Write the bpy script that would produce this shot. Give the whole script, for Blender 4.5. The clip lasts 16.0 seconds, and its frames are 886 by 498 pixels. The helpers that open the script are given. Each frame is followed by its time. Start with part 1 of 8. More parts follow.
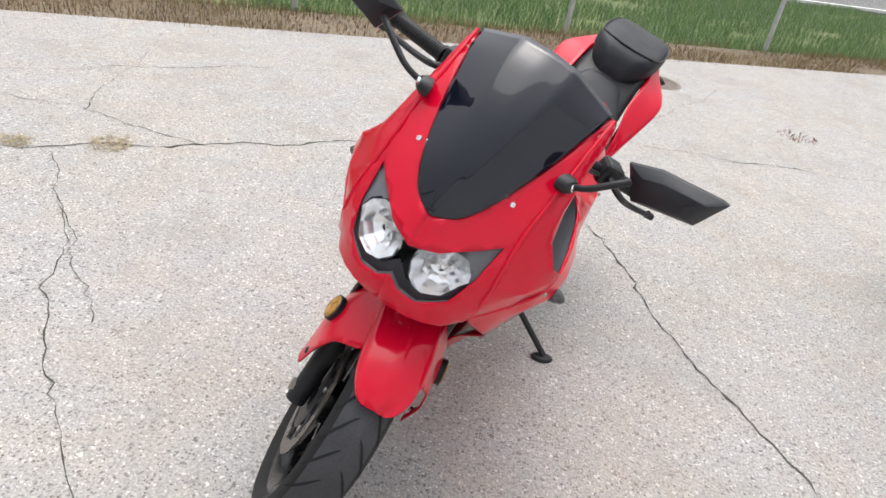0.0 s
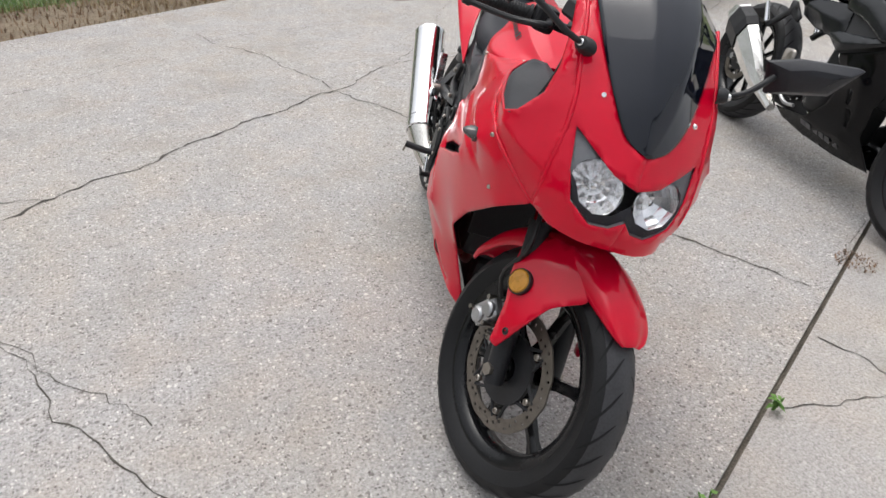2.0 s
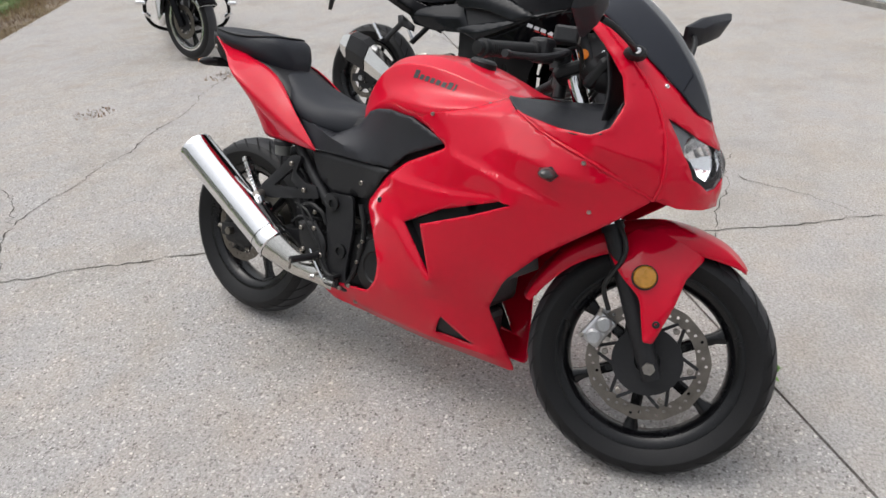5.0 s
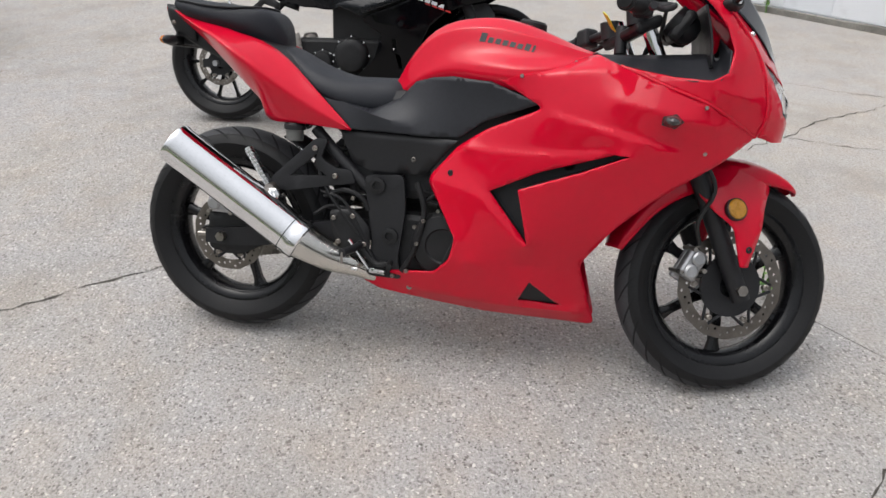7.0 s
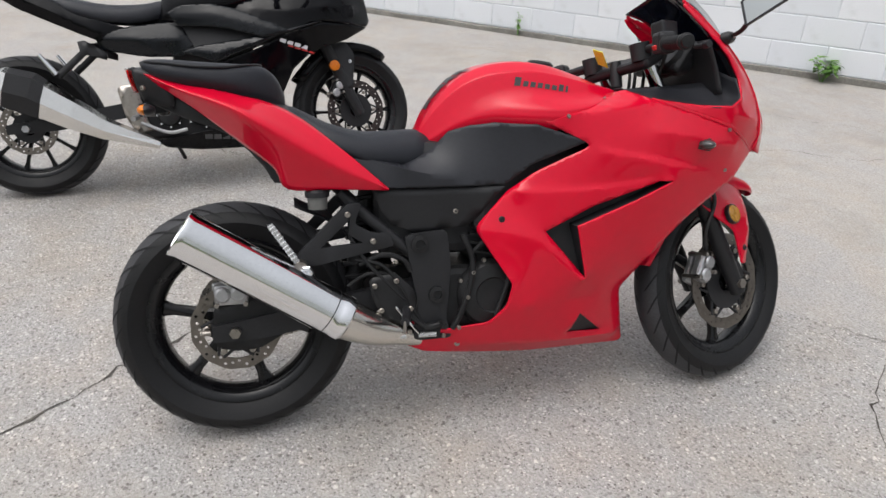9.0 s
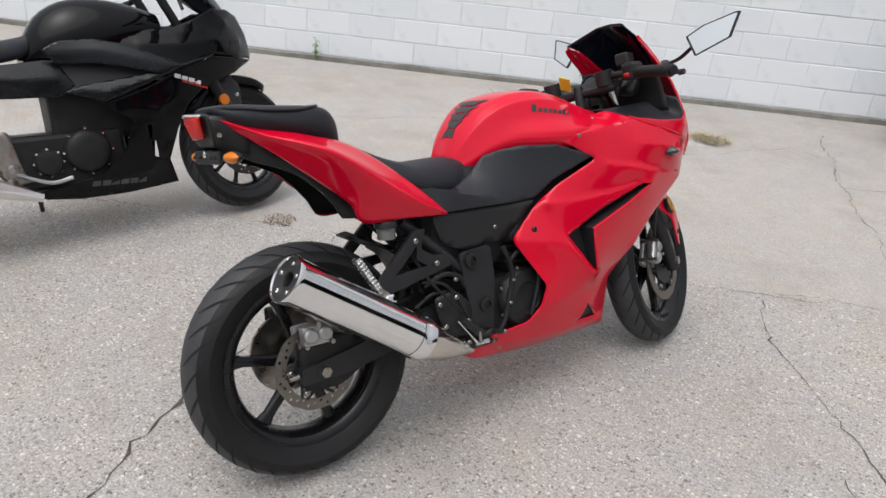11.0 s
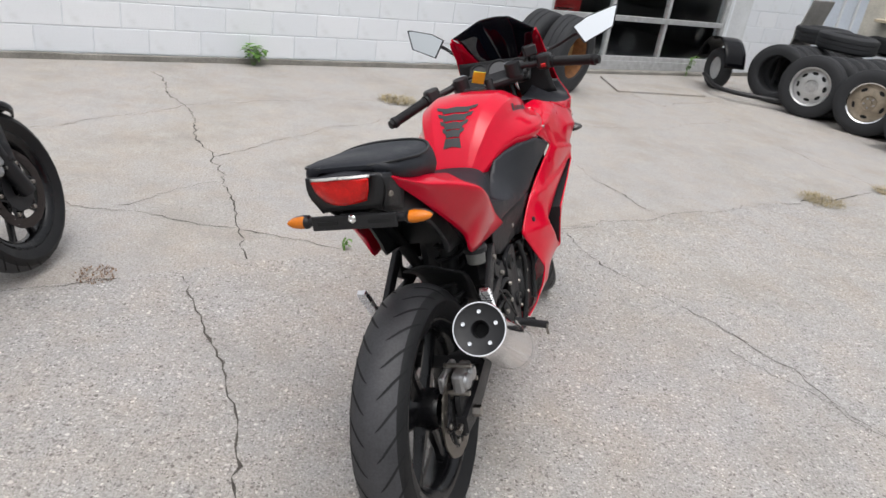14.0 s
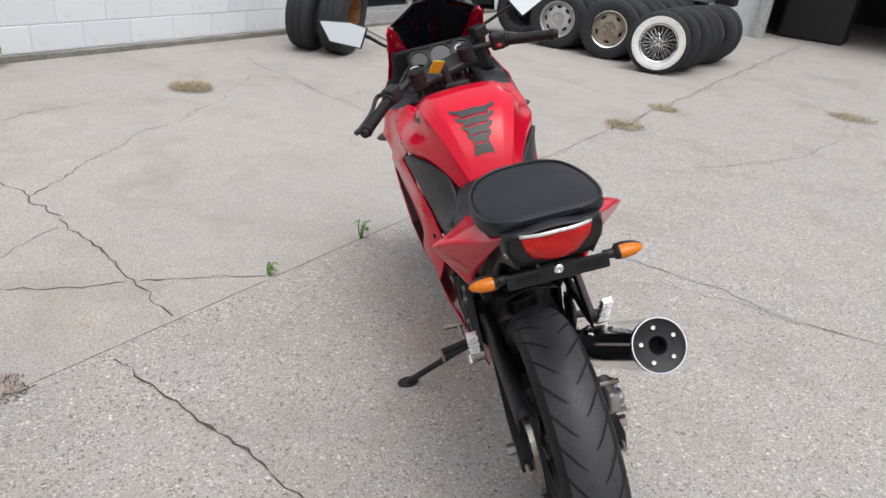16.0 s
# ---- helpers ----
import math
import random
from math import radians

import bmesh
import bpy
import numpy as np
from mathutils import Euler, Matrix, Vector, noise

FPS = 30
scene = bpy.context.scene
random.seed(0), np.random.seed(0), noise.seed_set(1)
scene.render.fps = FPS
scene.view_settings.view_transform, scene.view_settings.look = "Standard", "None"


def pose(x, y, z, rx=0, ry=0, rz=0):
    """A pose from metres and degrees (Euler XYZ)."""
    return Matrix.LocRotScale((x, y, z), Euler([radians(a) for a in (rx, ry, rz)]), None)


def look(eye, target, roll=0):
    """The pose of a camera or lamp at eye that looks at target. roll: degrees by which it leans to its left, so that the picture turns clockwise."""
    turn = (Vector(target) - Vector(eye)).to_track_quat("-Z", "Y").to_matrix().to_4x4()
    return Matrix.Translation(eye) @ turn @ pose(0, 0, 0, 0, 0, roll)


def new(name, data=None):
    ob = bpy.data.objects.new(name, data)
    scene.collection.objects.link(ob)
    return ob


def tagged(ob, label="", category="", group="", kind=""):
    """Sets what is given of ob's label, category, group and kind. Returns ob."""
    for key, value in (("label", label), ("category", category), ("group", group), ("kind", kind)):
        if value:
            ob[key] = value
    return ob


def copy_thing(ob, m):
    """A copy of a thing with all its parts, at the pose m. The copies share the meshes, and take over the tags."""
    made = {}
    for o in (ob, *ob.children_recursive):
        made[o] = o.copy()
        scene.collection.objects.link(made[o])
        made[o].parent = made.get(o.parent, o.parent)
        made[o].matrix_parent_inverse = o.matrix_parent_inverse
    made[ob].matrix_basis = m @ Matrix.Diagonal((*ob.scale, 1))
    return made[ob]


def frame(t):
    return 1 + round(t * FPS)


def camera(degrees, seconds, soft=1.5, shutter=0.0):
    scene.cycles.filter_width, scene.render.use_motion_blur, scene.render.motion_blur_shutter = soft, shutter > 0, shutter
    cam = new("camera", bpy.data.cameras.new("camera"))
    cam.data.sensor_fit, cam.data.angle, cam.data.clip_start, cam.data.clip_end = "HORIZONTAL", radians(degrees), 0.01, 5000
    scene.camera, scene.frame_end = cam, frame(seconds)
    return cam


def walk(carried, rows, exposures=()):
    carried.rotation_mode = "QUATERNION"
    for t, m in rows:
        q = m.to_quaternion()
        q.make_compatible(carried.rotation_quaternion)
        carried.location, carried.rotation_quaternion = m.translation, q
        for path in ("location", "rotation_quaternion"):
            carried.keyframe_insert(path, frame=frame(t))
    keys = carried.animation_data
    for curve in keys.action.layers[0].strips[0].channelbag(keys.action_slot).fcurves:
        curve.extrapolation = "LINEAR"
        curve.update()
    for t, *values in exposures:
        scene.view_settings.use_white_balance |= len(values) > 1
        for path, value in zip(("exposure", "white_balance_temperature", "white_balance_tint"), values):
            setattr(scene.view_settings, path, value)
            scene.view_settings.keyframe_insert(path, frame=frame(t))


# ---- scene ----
cam = camera(64.9, 16.0, shutter=0.15)
METRES, EYE, TILT, LEAN, TURN = 7.127, 1.363, -0.641, -0.379, 0.0
ROWS = [
    (0.0, 0.0, 0.0, 0.0, 5.21, -29.46, -9.28),
    (0.5, -0.031, -0.0068, -0.0011, -1.62, -29.82, -9.74),
    (1.0, -0.0639, 0.0053, -0.0016, -6.39, -31.58, -8.13),
    (1.5, -0.0974, 0.0114, -0.0002, -15.86, -31.72, -4.65),
    (2.0, -0.1266, 0.0235, -0.0001, -25.7, -32.05, -2.46),
    (2.5, -0.1456, 0.0518, 0.0015, -34.49, -31.82, -0.86),
    (3.0, -0.1676, 0.0713, 0.003, -44.22, -31.68, 0.13),
    (5.5, -0.2265, 0.1977, 0.0038, -78.97, -29.13, 4.58),
    (6.0, -0.2243, 0.2308, 0.005, -82.56, -29.56, 3.08),
    (6.5, -0.2319, 0.2665, 0.0037, -89.66, -30.1, 2.25),
    (7.0, -0.2278, 0.2953, 0.0013, -98.22, -31.36, 1.44),
    (7.5, -0.2147, 0.3228, 0.0041, -104.92, -29.99, 0.56),
    (8.0, -0.2093, 0.3572, 0.0056, -111.54, -29.09, -0.3),
    (8.5, -0.1946, 0.3833, 0.0037, -117.64, -29.15, -1.05),
    (9.0, -0.1725, 0.4029, 0.0053, -123.16, -29.39, -1.47),
    (11.5, -0.083, 0.5161, 0.0091, -151.44, -26.53, -6.02),
    (12.0, -0.0537, 0.5263, 0.0067, -156.9, -26.96, -7.35),
    (12.5, -0.0229, 0.534, 0.007, -161.54, -27.16, -8.42),
    (13.0, 0.0115, 0.5486, 0.0057, -168.89, -27.47, -9.04),
    (13.5, 0.0437, 0.5446, 0.0047, -175.43, -27.29, -8.65),
    (14.0, 0.0709, 0.5358, 0.007, -183.38, -25.87, -8.13),
    (14.5, 0.1061, 0.5346, 0.0072, -191.42, -25.21, -7.21),
    (15.0, 0.1324, 0.5172, 0.0046, -196.5, -26.24, -7.09),
    (15.5, 0.1513, 0.4942, 0.0058, -201.4, -26.44, -6.38),
    (16.0, 0.1779, 0.4734, 0.0051, -208.45, -26.73, -6.52),
]
walk(cam, [(t, pose(0, 0, EYE, TILT, LEAN, TURN) @ pose(METRES * x, METRES * y, METRES * z, 90 + pitch, roll, yaw)) for t, x, y, z, yaw, pitch, roll in ROWS],
     exposures=((0.0, 0.65), (1.0, 0.55), (2.0, 0.3), (3.2, 0.2), (5.5, 0.2), (16.0, 0.22)))

# ---- light ----
world = bpy.data.worlds.new("world")
scene.world = world
world.use_nodes = True
wn = world.node_tree
sky = wn.nodes.new("ShaderNodeTexSky")
sky.sky_type = "NISHITA"
sky.sun_disc = False
sky.sun_elevation = radians(71)
sky.sun_rotation = radians(5)
sky.air_density, sky.dust_density, sky.ozone_density = 1.6, 4.0, 1.0
grey = wn.nodes.new("ShaderNodeHueSaturation")
grey.inputs["Saturation"].default_value = 0.22
wn.links.new(sky.outputs["Color"], grey.inputs["Color"])
# an overcast sky: three times as bright overhead as at the horizon
up = wn.nodes.new("ShaderNodeTexCoord")
split = wn.nodes.new("ShaderNodeSeparateXYZ")
wn.links.new(up.outputs["Generated"], split.inputs[0])
rise = wn.nodes.new("ShaderNodeMapRange")
rise.inputs["To Min"].default_value, rise.inputs["To Max"].default_value = 0.40, 1.35
wn.links.new(split.outputs["Z"], rise.inputs["Value"])
dim = wn.nodes.new("ShaderNodeVectorMath")
dim.operation = "SCALE"
wn.links.new(grey.outputs["Color"], dim.inputs[0])
wn.links.new(rise.outputs[0], dim.inputs["Scale"])
wn.links.new(dim.outputs[0], wn.nodes["Background"].inputs["Color"])
wn.nodes["Background"].inputs["Strength"].default_value = 0.162
sun = new("sun", bpy.data.lights.new("sun", "SUN"))
sun.data.energy, sun.data.angle, sun.data.color = 0.62, radians(65), (1.0, 0.995, 0.985)
sun.matrix_world = look((0.2, 2.3, 6.8), (0.0, 0.0, 0.0))

# ---- materials ----
MATS = {}


def nodes_of(name):
    m = bpy.data.materials.new(name)
    m.use_nodes = True
    nt = m.node_tree
    return m, nt, nt.nodes["Principled BSDF"]


def add(nt, kind, **values):
    n = nt.nodes.new(kind)
    for k, v in values.items():
        n.inputs[k].default_value = v
    return n


def mix(nt, fac, a, b, blend="MIX"):
    n = nt.nodes.new("ShaderNodeMix")
    n.data_type, n.blend_type = "RGBA", blend
    for i, v in ((0, fac), (6, a), (7, b)):
        if hasattr(v, "is_linked"):
            nt.links.new(v, n.inputs[i])
        else:
            n.inputs[i].default_value = v if i == 0 else (*v[:3], 1)
    return n.outputs[2]


def ramp(nt, fac, *stops):
    n = nt.nodes.new("ShaderNodeValToRGB")
    while len(n.color_ramp.elements) < len(stops):
        n.color_ramp.elements.new(0.5)
    for e, (p, c) in zip(n.color_ramp.elements, stops):
        e.position, e.color = p, (*(c if hasattr(c, "__len__") else (c, c, c)), 1)
    nt.links.new(fac, n.inputs[0])
    return n.outputs[0]


def coords(nt, scale=1.0, kind="Object"):
    t = nt.nodes.new("ShaderNodeTexCoord")
    mp = nt.nodes.new("ShaderNodeMapping")
    s = scale if hasattr(scale, "__len__") else (scale,) * 3
    mp.inputs["Scale"].default_value = s
    nt.links.new(t.outputs[kind], mp.inputs[0])
    return mp.outputs[0]


def noise_tex(nt, vec, scale, detail=4.0, rough=0.55):
    n = add(nt, "ShaderNodeTexNoise", Scale=scale, Detail=detail, Roughness=rough)
    nt.links.new(vec, n.inputs["Vector"])
    return n.outputs["Fac"]


def bump(nt, bsdf, height, strength, distance=0.01):
    b = add(nt, "ShaderNodeBump", Strength=strength, Distance=distance)
    nt.links.new(height, b.inputs["Height"])
    nt.links.new(b.outputs[0], bsdf.inputs["Normal"])
    return b


def plain(name, color, rough=0.5, metal=0.0, vary=0.15, scale=9.0, bumps=0.0, bump_scale=300.0, coat=0.0, spec=0.5, rough_vary=0.1):
    """A surface with stains at a large scale and grain at a small one."""
    m, nt, b = nodes_of(name)
    v = coords(nt)
    n1, n2 = noise_tex(nt, v, scale, 5), noise_tex(nt, v, scale * 14, 3)
    lo, hi = [c * (1 - vary) for c in color], [min(1, c * (1 + vary)) for c in color]
    c = ramp(nt, n1, (0.3, lo), (0.7, hi))
    c = mix(nt, 0.35, c, ramp(nt, n2, (0.35, lo), (0.65, hi)))
    nt.links.new(c, b.inputs["Base Color"])
    r = ramp(nt, n1, (0.3, max(0, rough - rough_vary)), (0.75, min(1, rough + rough_vary)))
    nt.links.new(r, b.inputs["Roughness"])
    b.inputs["Metallic"].default_value = metal
    b.inputs["Specular IOR Level"].default_value = spec
    b.inputs["Coat Weight"].default_value = coat
    b.inputs["Coat Roughness"].default_value = 0.04
    if bumps:
        bump(nt, b, noise_tex(nt, v, bump_scale, 2), bumps, 0.001)
    MATS[name] = m
    return m


RED = plain("red_paint", (0.60, 0.0018, 0.024), 0.30, vary=0.05, scale=3, coat=0.65, spec=0.04, rough_vary=0.03)
BLACK_GLOSS = plain("black_paint", (0.003, 0.003, 0.004), 0.09, vary=0.3, scale=4, coat=0.0, spec=0.17, rough_vary=0.015)
BLACK_MATT = plain("black_plastic", (0.015, 0.015, 0.017), 0.48, vary=0.25, bumps=0.25, bump_scale=900, spec=0.35)
GREY_PLASTIC = plain("dark_grey_plastic", (0.020, 0.021, 0.026), 0.48, vary=0.2, bumps=0.2, bump_scale=900, spec=0.35)
SEAT = plain("seat_vinyl", (0.012, 0.0135, 0.019), 0.55, vary=0.2, bumps=0.5, bump_scale=700, spec=0.35)
RUBBER = plain("tyre_rubber", (0.008, 0.008, 0.009), 0.55, vary=0.35, scale=12, bumps=0.3, bump_scale=250, spec=0.3)
TREAD = plain("lighter_tread_rubber", (0.036, 0.036, 0.040), 0.55, vary=0.35, scale=14, bumps=0.35, bump_scale=220, spec=0.4)
OLD_RUBBER = plain("old_tyre_rubber", (0.020, 0.021, 0.024), 0.8, vary=0.35, scale=8, bumps=0.4, bump_scale=150)
RIM_BLACK = plain("black_rim_paint", (0.005, 0.005, 0.006), 0.25, vary=0.3, coat=0.15, spec=0.3)
CHROME = plain("chrome", (0.82, 0.82, 0.83), 0.09, 1.0, vary=0.05, rough_vary=0.05)
STEEL = plain("brushed_steel", (0.36, 0.33, 0.30), 0.35, 1.0, vary=0.25, scale=40)
DISC = plain("brake_disc_steel", (0.19, 0.17, 0.15), 0.38, 0.9, vary=0.25, scale=40)
BRIGHT_ALLOY = plain("bright_alloy", (0.70, 0.70, 0.71), 0.28, 1.0, vary=0.1, scale=40)
CAST = plain("cast_alloy", (0.45, 0.45, 0.46), 0.42, 0.9, vary=0.2, scale=30, bumps=0.4)
DISC_DARK = plain("dark_brake_disc", (0.05, 0.040, 0.038), 0.4, 0.7, vary=0.3, scale=40)
ENGINE = plain("engine_black", (0.014, 0.014, 0.015), 0.5, 0.1, vary=0.4, scale=25, bumps=0.5, bump_scale=300, spec=0.3)
RUST = plain("rusty_steel", (0.22, 0.10, 0.04), 0.8, 0.3, vary=0.6, scale=20, bumps=0.6)
AMBER = plain("amber_plastic", (0.62, 0.17, 0.01), 0.25, vary=0.15, coat=0.2, spec=0.3)
REFLECT = plain("amber_reflector", (0.45, 0.20, 0.01), 0.3, vary=0.3, scale=60, coat=0.3)
TAIL_RED = plain("red_lens_plastic", (0.55, 0.006, 0.005), 0.22, vary=0.45, scale=30, coat=0.15, spec=0.3)
LAMP_SILVER = plain("lamp_silver", (0.94, 0.94, 0.96), 0.14, 0.75, vary=0.06, scale=40, rough_vary=0.06)
TAG_YELLOW = plain("yellow_tag", (0.78, 0.72, 0.05), 0.6)
WHITE_WALL_RUBBER = plain("whitewall_rubber", (0.78, 0.78, 0.75), 0.55, vary=0.12)
SILVER = plain("silver_paint", (0.5, 0.5, 0.5), 0.4, 0.6, vary=0.2)
DARK = plain("dark_void", (0.006, 0.006, 0.007), 0.9)
WIRE = plain("cable_black", (0.012, 0.012, 0.012), 0.5)
BADGE_WHITE = plain("silver_badge", (0.72, 0.72, 0.74), 0.3, 0.3)
BADGE_RED = plain("red_badge", (0.5, 0.02, 0.02), 0.4)
DECAL = plain("dark_grey_decal", (0.03, 0.03, 0.033), 0.45)
DECAL_GREY = plain("mid_grey_decal", (0.07, 0.07, 0.075), 0.45)
GALV = plain("galvanised_steel", (0.55, 0.56, 0.57), 0.45, 0.5, vary=0.25, scale=15)
WOOD = plain("weathered_wood", (0.42, 0.36, 0.27), 0.8, vary=0.35, scale=6, bumps=0.4)
PALE = plain("pale_painted_steel", (0.62, 0.64, 0.66), 0.5, vary=0.15, scale=4)
BLUE_GREY = plain("blue_grey_door_paint", (0.52, 0.57, 0.64), 0.55, vary=0.12, scale=2)
SIGNAL_SMOKE = plain("smoked_signal_lens", (0.055, 0.05, 0.05), 0.12, 0.3, vary=0.5, scale=120, coat=0.5)
CREAM = plain("cream_board", (0.60, 0.57, 0.50), 0.7, vary=0.25, scale=5)


def clear(name, color, rough=0.02, trans=1.0, ior=1.45):
    m, nt, b = nodes_of(name)
    b.inputs["Base Color"].default_value = (*color, 1)
    b.inputs["Roughness"].default_value = rough
    b.inputs["Transmission Weight"].default_value = trans
    b.inputs["IOR"].default_value = ior
    return m


SMOKE = clear("smoked_screen", (0.006, 0.008, 0.017), 0.03, 0.25)
SMOKE.node_tree.nodes["Principled BSDF"].inputs["Coat Weight"].default_value = 0.35
LENS = clear("clear_lens", (0.99, 0.99, 1.0), 0.01, 1.0, 1.08)
GLASS = clear("window_glass", (0.80, 0.85, 0.86), 0.01)


def mirror_mat():
    m, nt, b = nodes_of("mirror_glass")
    b.inputs["Base Color"].default_value = (0.9, 0.92, 0.94, 1)
    b.inputs["Metallic"].default_value = 1.0
    b.inputs["Roughness"].default_value = 0.01
    return m


MIRROR = mirror_mat()


def times(nt, a, b):
    n = nt.nodes.new("ShaderNodeMath")
    n.operation = "MULTIPLY"
    for k, v in enumerate((a, b)):
        if hasattr(v, "is_linked"):
            nt.links.new(v, n.inputs[k])
        else:
            n.inputs[k].default_value = v
    return n.outputs[0]


def concrete(name, base, pebbles, big):
    """Weathered concrete: pebbles of two sizes show in the worn pour, hardly in the trowelled one."""
    m, nt, b = nodes_of(name)
    v = coords(nt)
    wob = add(nt, "ShaderNodeTexNoise", Scale=38.0, Detail=2.0)
    nt.links.new(v, wob.inputs["Vector"])
    bent = nt.nodes.new("ShaderNodeVectorMath")
    bent.operation = "MULTIPLY_ADD"
    nt.links.new(wob.outputs["Color"], bent.inputs[0])
    bent.inputs[1].default_value = (0.018, 0.018, 0.018)
    nt.links.new(v, bent.inputs[2])
    n_big, n_mid, n_fine = noise_tex(nt, v, 0.6, 7, 0.62), noise_tex(nt, v, 6.0, 6, 0.68), noise_tex(nt, v, 120.0, 3, 0.75)
    warm = [base[0] * 1.03, base[1], base[2] * 0.97]
    col = ramp(nt, n_big, (0.28, [c * (1 - big) for c in base]), (0.5, warm), (0.72, [c * (1 + big * 0.55) for c in base]))
    col = mix(nt, 0.38, col, ramp(nt, n_mid, (0.28, [c * 0.66 for c in base]), (0.72, [c * 1.2 for c in warm])))
    col = mix(nt, 0.5, col, ramp(nt, n_fine, (0.32, [c * 0.30 for c in base]), (0.5, base), (0.68, [min(1, c * 1.5) for c in base])))
    relief = n_fine
    for scale, share, strength in ((66.0, 0.36, 0.68), (125.0, 0.20, 0.85)):
        vor = add(nt, "ShaderNodeTexVoronoi", Scale=scale, Randomness=1.0)
        nt.links.new(bent.outputs[0], vor.inputs["Vector"])
        shade = nt.nodes.new("ShaderNodeSeparateColor")
        nt.links.new(vor.outputs["Color"], shade.inputs[0])
        stone = ramp(nt, shade.outputs[0], (0.0, (0.08, 0.07, 0.06)), (0.20, [c * 0.48 for c in warm]), (0.5, [c * 1.05 for c in warm]), (0.80, [c * 1.45 for c in base]), (1.0, (0.80, 0.78, 0.74)))
        fac = times(nt, ramp(nt, vor.outputs["Distance"], (0.30, 1.0), (0.46, 0.0)), ramp(nt, shade.outputs[1], (share, 0.0), (share + 0.12, 1.0)))
        fac = times(nt, fac, times(nt, ramp(nt, n_mid, (0.32, 0.55), (0.55, 1.0)), pebbles * strength))
        col = mix(nt, fac, col, stone)
        h = nt.nodes.new("ShaderNodeMath")
        nt.links.new(relief, h.inputs[0])
        nt.links.new(fac, h.inputs[1])
        relief = h.outputs[0]
    # pits, oil spots and wide faint stains, where the slab is dirty
    pits = add(nt, "ShaderNodeTexVoronoi", Scale=13.0, Randomness=1.0)
    nt.links.new(bent.outputs[0], pits.inputs["Vector"])
    spot = times(nt, ramp(nt, pits.outputs["Distance"], (0.05, 0.7), (0.12, 0.0)), ramp(nt, n_mid, (0.46, 0.0), (0.62, 1.0)))
    col = mix(nt, spot, col, (0.11, 0.10, 0.085))
    stain = noise_tex(nt, v, 1.7, 5, 0.7)
    col = mix(nt, ramp(nt, stain, (0.50, 0.0), (0.70, 0.42)), col, [c * 0.62 for c in warm])
    # tan weathering in broad clouds and small blotches
    for scale, depth, tint in ((0.85, 0.55, (1.04, 1.0, 0.92)), (4.5, 0.5, (1.07, 0.985, 0.89))):
        cloud = noise_tex(nt, v, scale, 5, 0.62)
        col = mix(nt, ramp(nt, cloud, (0.42, 0.0), (0.66, depth)), col, mix(nt, 1.0, col, tint, "MULTIPLY"))
    nt.links.new(col, b.inputs["Base Color"])
    b.inputs["Roughness"].default_value = 0.9
    b.inputs["Specular IOR Level"].default_value = 0.2
    bump(nt, b, relief, 0.7, 0.005)
    return m


CONC_WORN = concrete("worn_aggregate_concrete", (0.379, 0.369, 0.364), 1.0, 0.22)
CONC_SMOOTH = concrete("trowelled_concrete", (0.374, 0.362, 0.354), 0.34, 0.26)


def soil_mat(name, a, b_, c, scale):
    m, nt, b = nodes_of(name)
    v = coords(nt)
    n1, n2 = noise_tex(nt, v, scale, 6, 0.6), noise_tex(nt, v, scale * 16, 4, 0.7)
    col = ramp(nt, n1, (0.3, a), (0.5, b_), (0.72, c))
    col = mix(nt, 0.4, col, ramp(nt, n2, (0.3, [x * 0.5 for x in a]), (0.7, [x * 1.3 for x in c])))
    nt.links.new(col, b.inputs["Base Color"])
    b.inputs["Roughness"].default_value = 0.95
    bump(nt, b, n2, 0.8, 0.02)
    return m


SOIL = soil_mat("ground_soil", (0.07, 0.10, 0.03), (0.10, 0.15, 0.04), (0.16, 0.16, 0.07), 0.7)
DIRT = soil_mat("crack_dirt", (0.05, 0.044, 0.038), (0.09, 0.08, 0.07), (0.16, 0.145, 0.125), 9.0)
ASPHALT = soil_mat("asphalt", (0.12, 0.12, 0.12), (0.15, 0.15, 0.15), (0.19, 0.19, 0.18), 1.5)


def leaf_mat(name, dark, light):
    m, nt, b = nodes_of(name)
    g = nt.nodes.new("ShaderNodeNewGeometry")
    col = ramp(nt, g.outputs["Random Per Island"], (0.0, dark), (1.0, light))
    nt.links.new(col, b.inputs["Base Color"])
    b.inputs["Roughness"].default_value = 0.7
    return m


GRASS = leaf_mat("grass_blades", (0.10, 0.19, 0.06), (0.24, 0.36, 0.13))
DRY = leaf_mat("dry_grass", (0.16, 0.10, 0.05), (0.42, 0.33, 0.18))
STRAW = leaf_mat("straw_grass", (0.20, 0.155, 0.08), (0.40, 0.33, 0.19))
WEED = leaf_mat("weed_leaves", (0.055, 0.14, 0.02), (0.16, 0.31, 0.06))
TREE_LEAF = leaf_mat("tree_leaves", (0.03, 0.07, 0.015), (0.08, 0.15, 0.03))
LITTER = leaf_mat("leaf_litter", (0.10, 0.05, 0.03), (0.30, 0.18, 0.10))


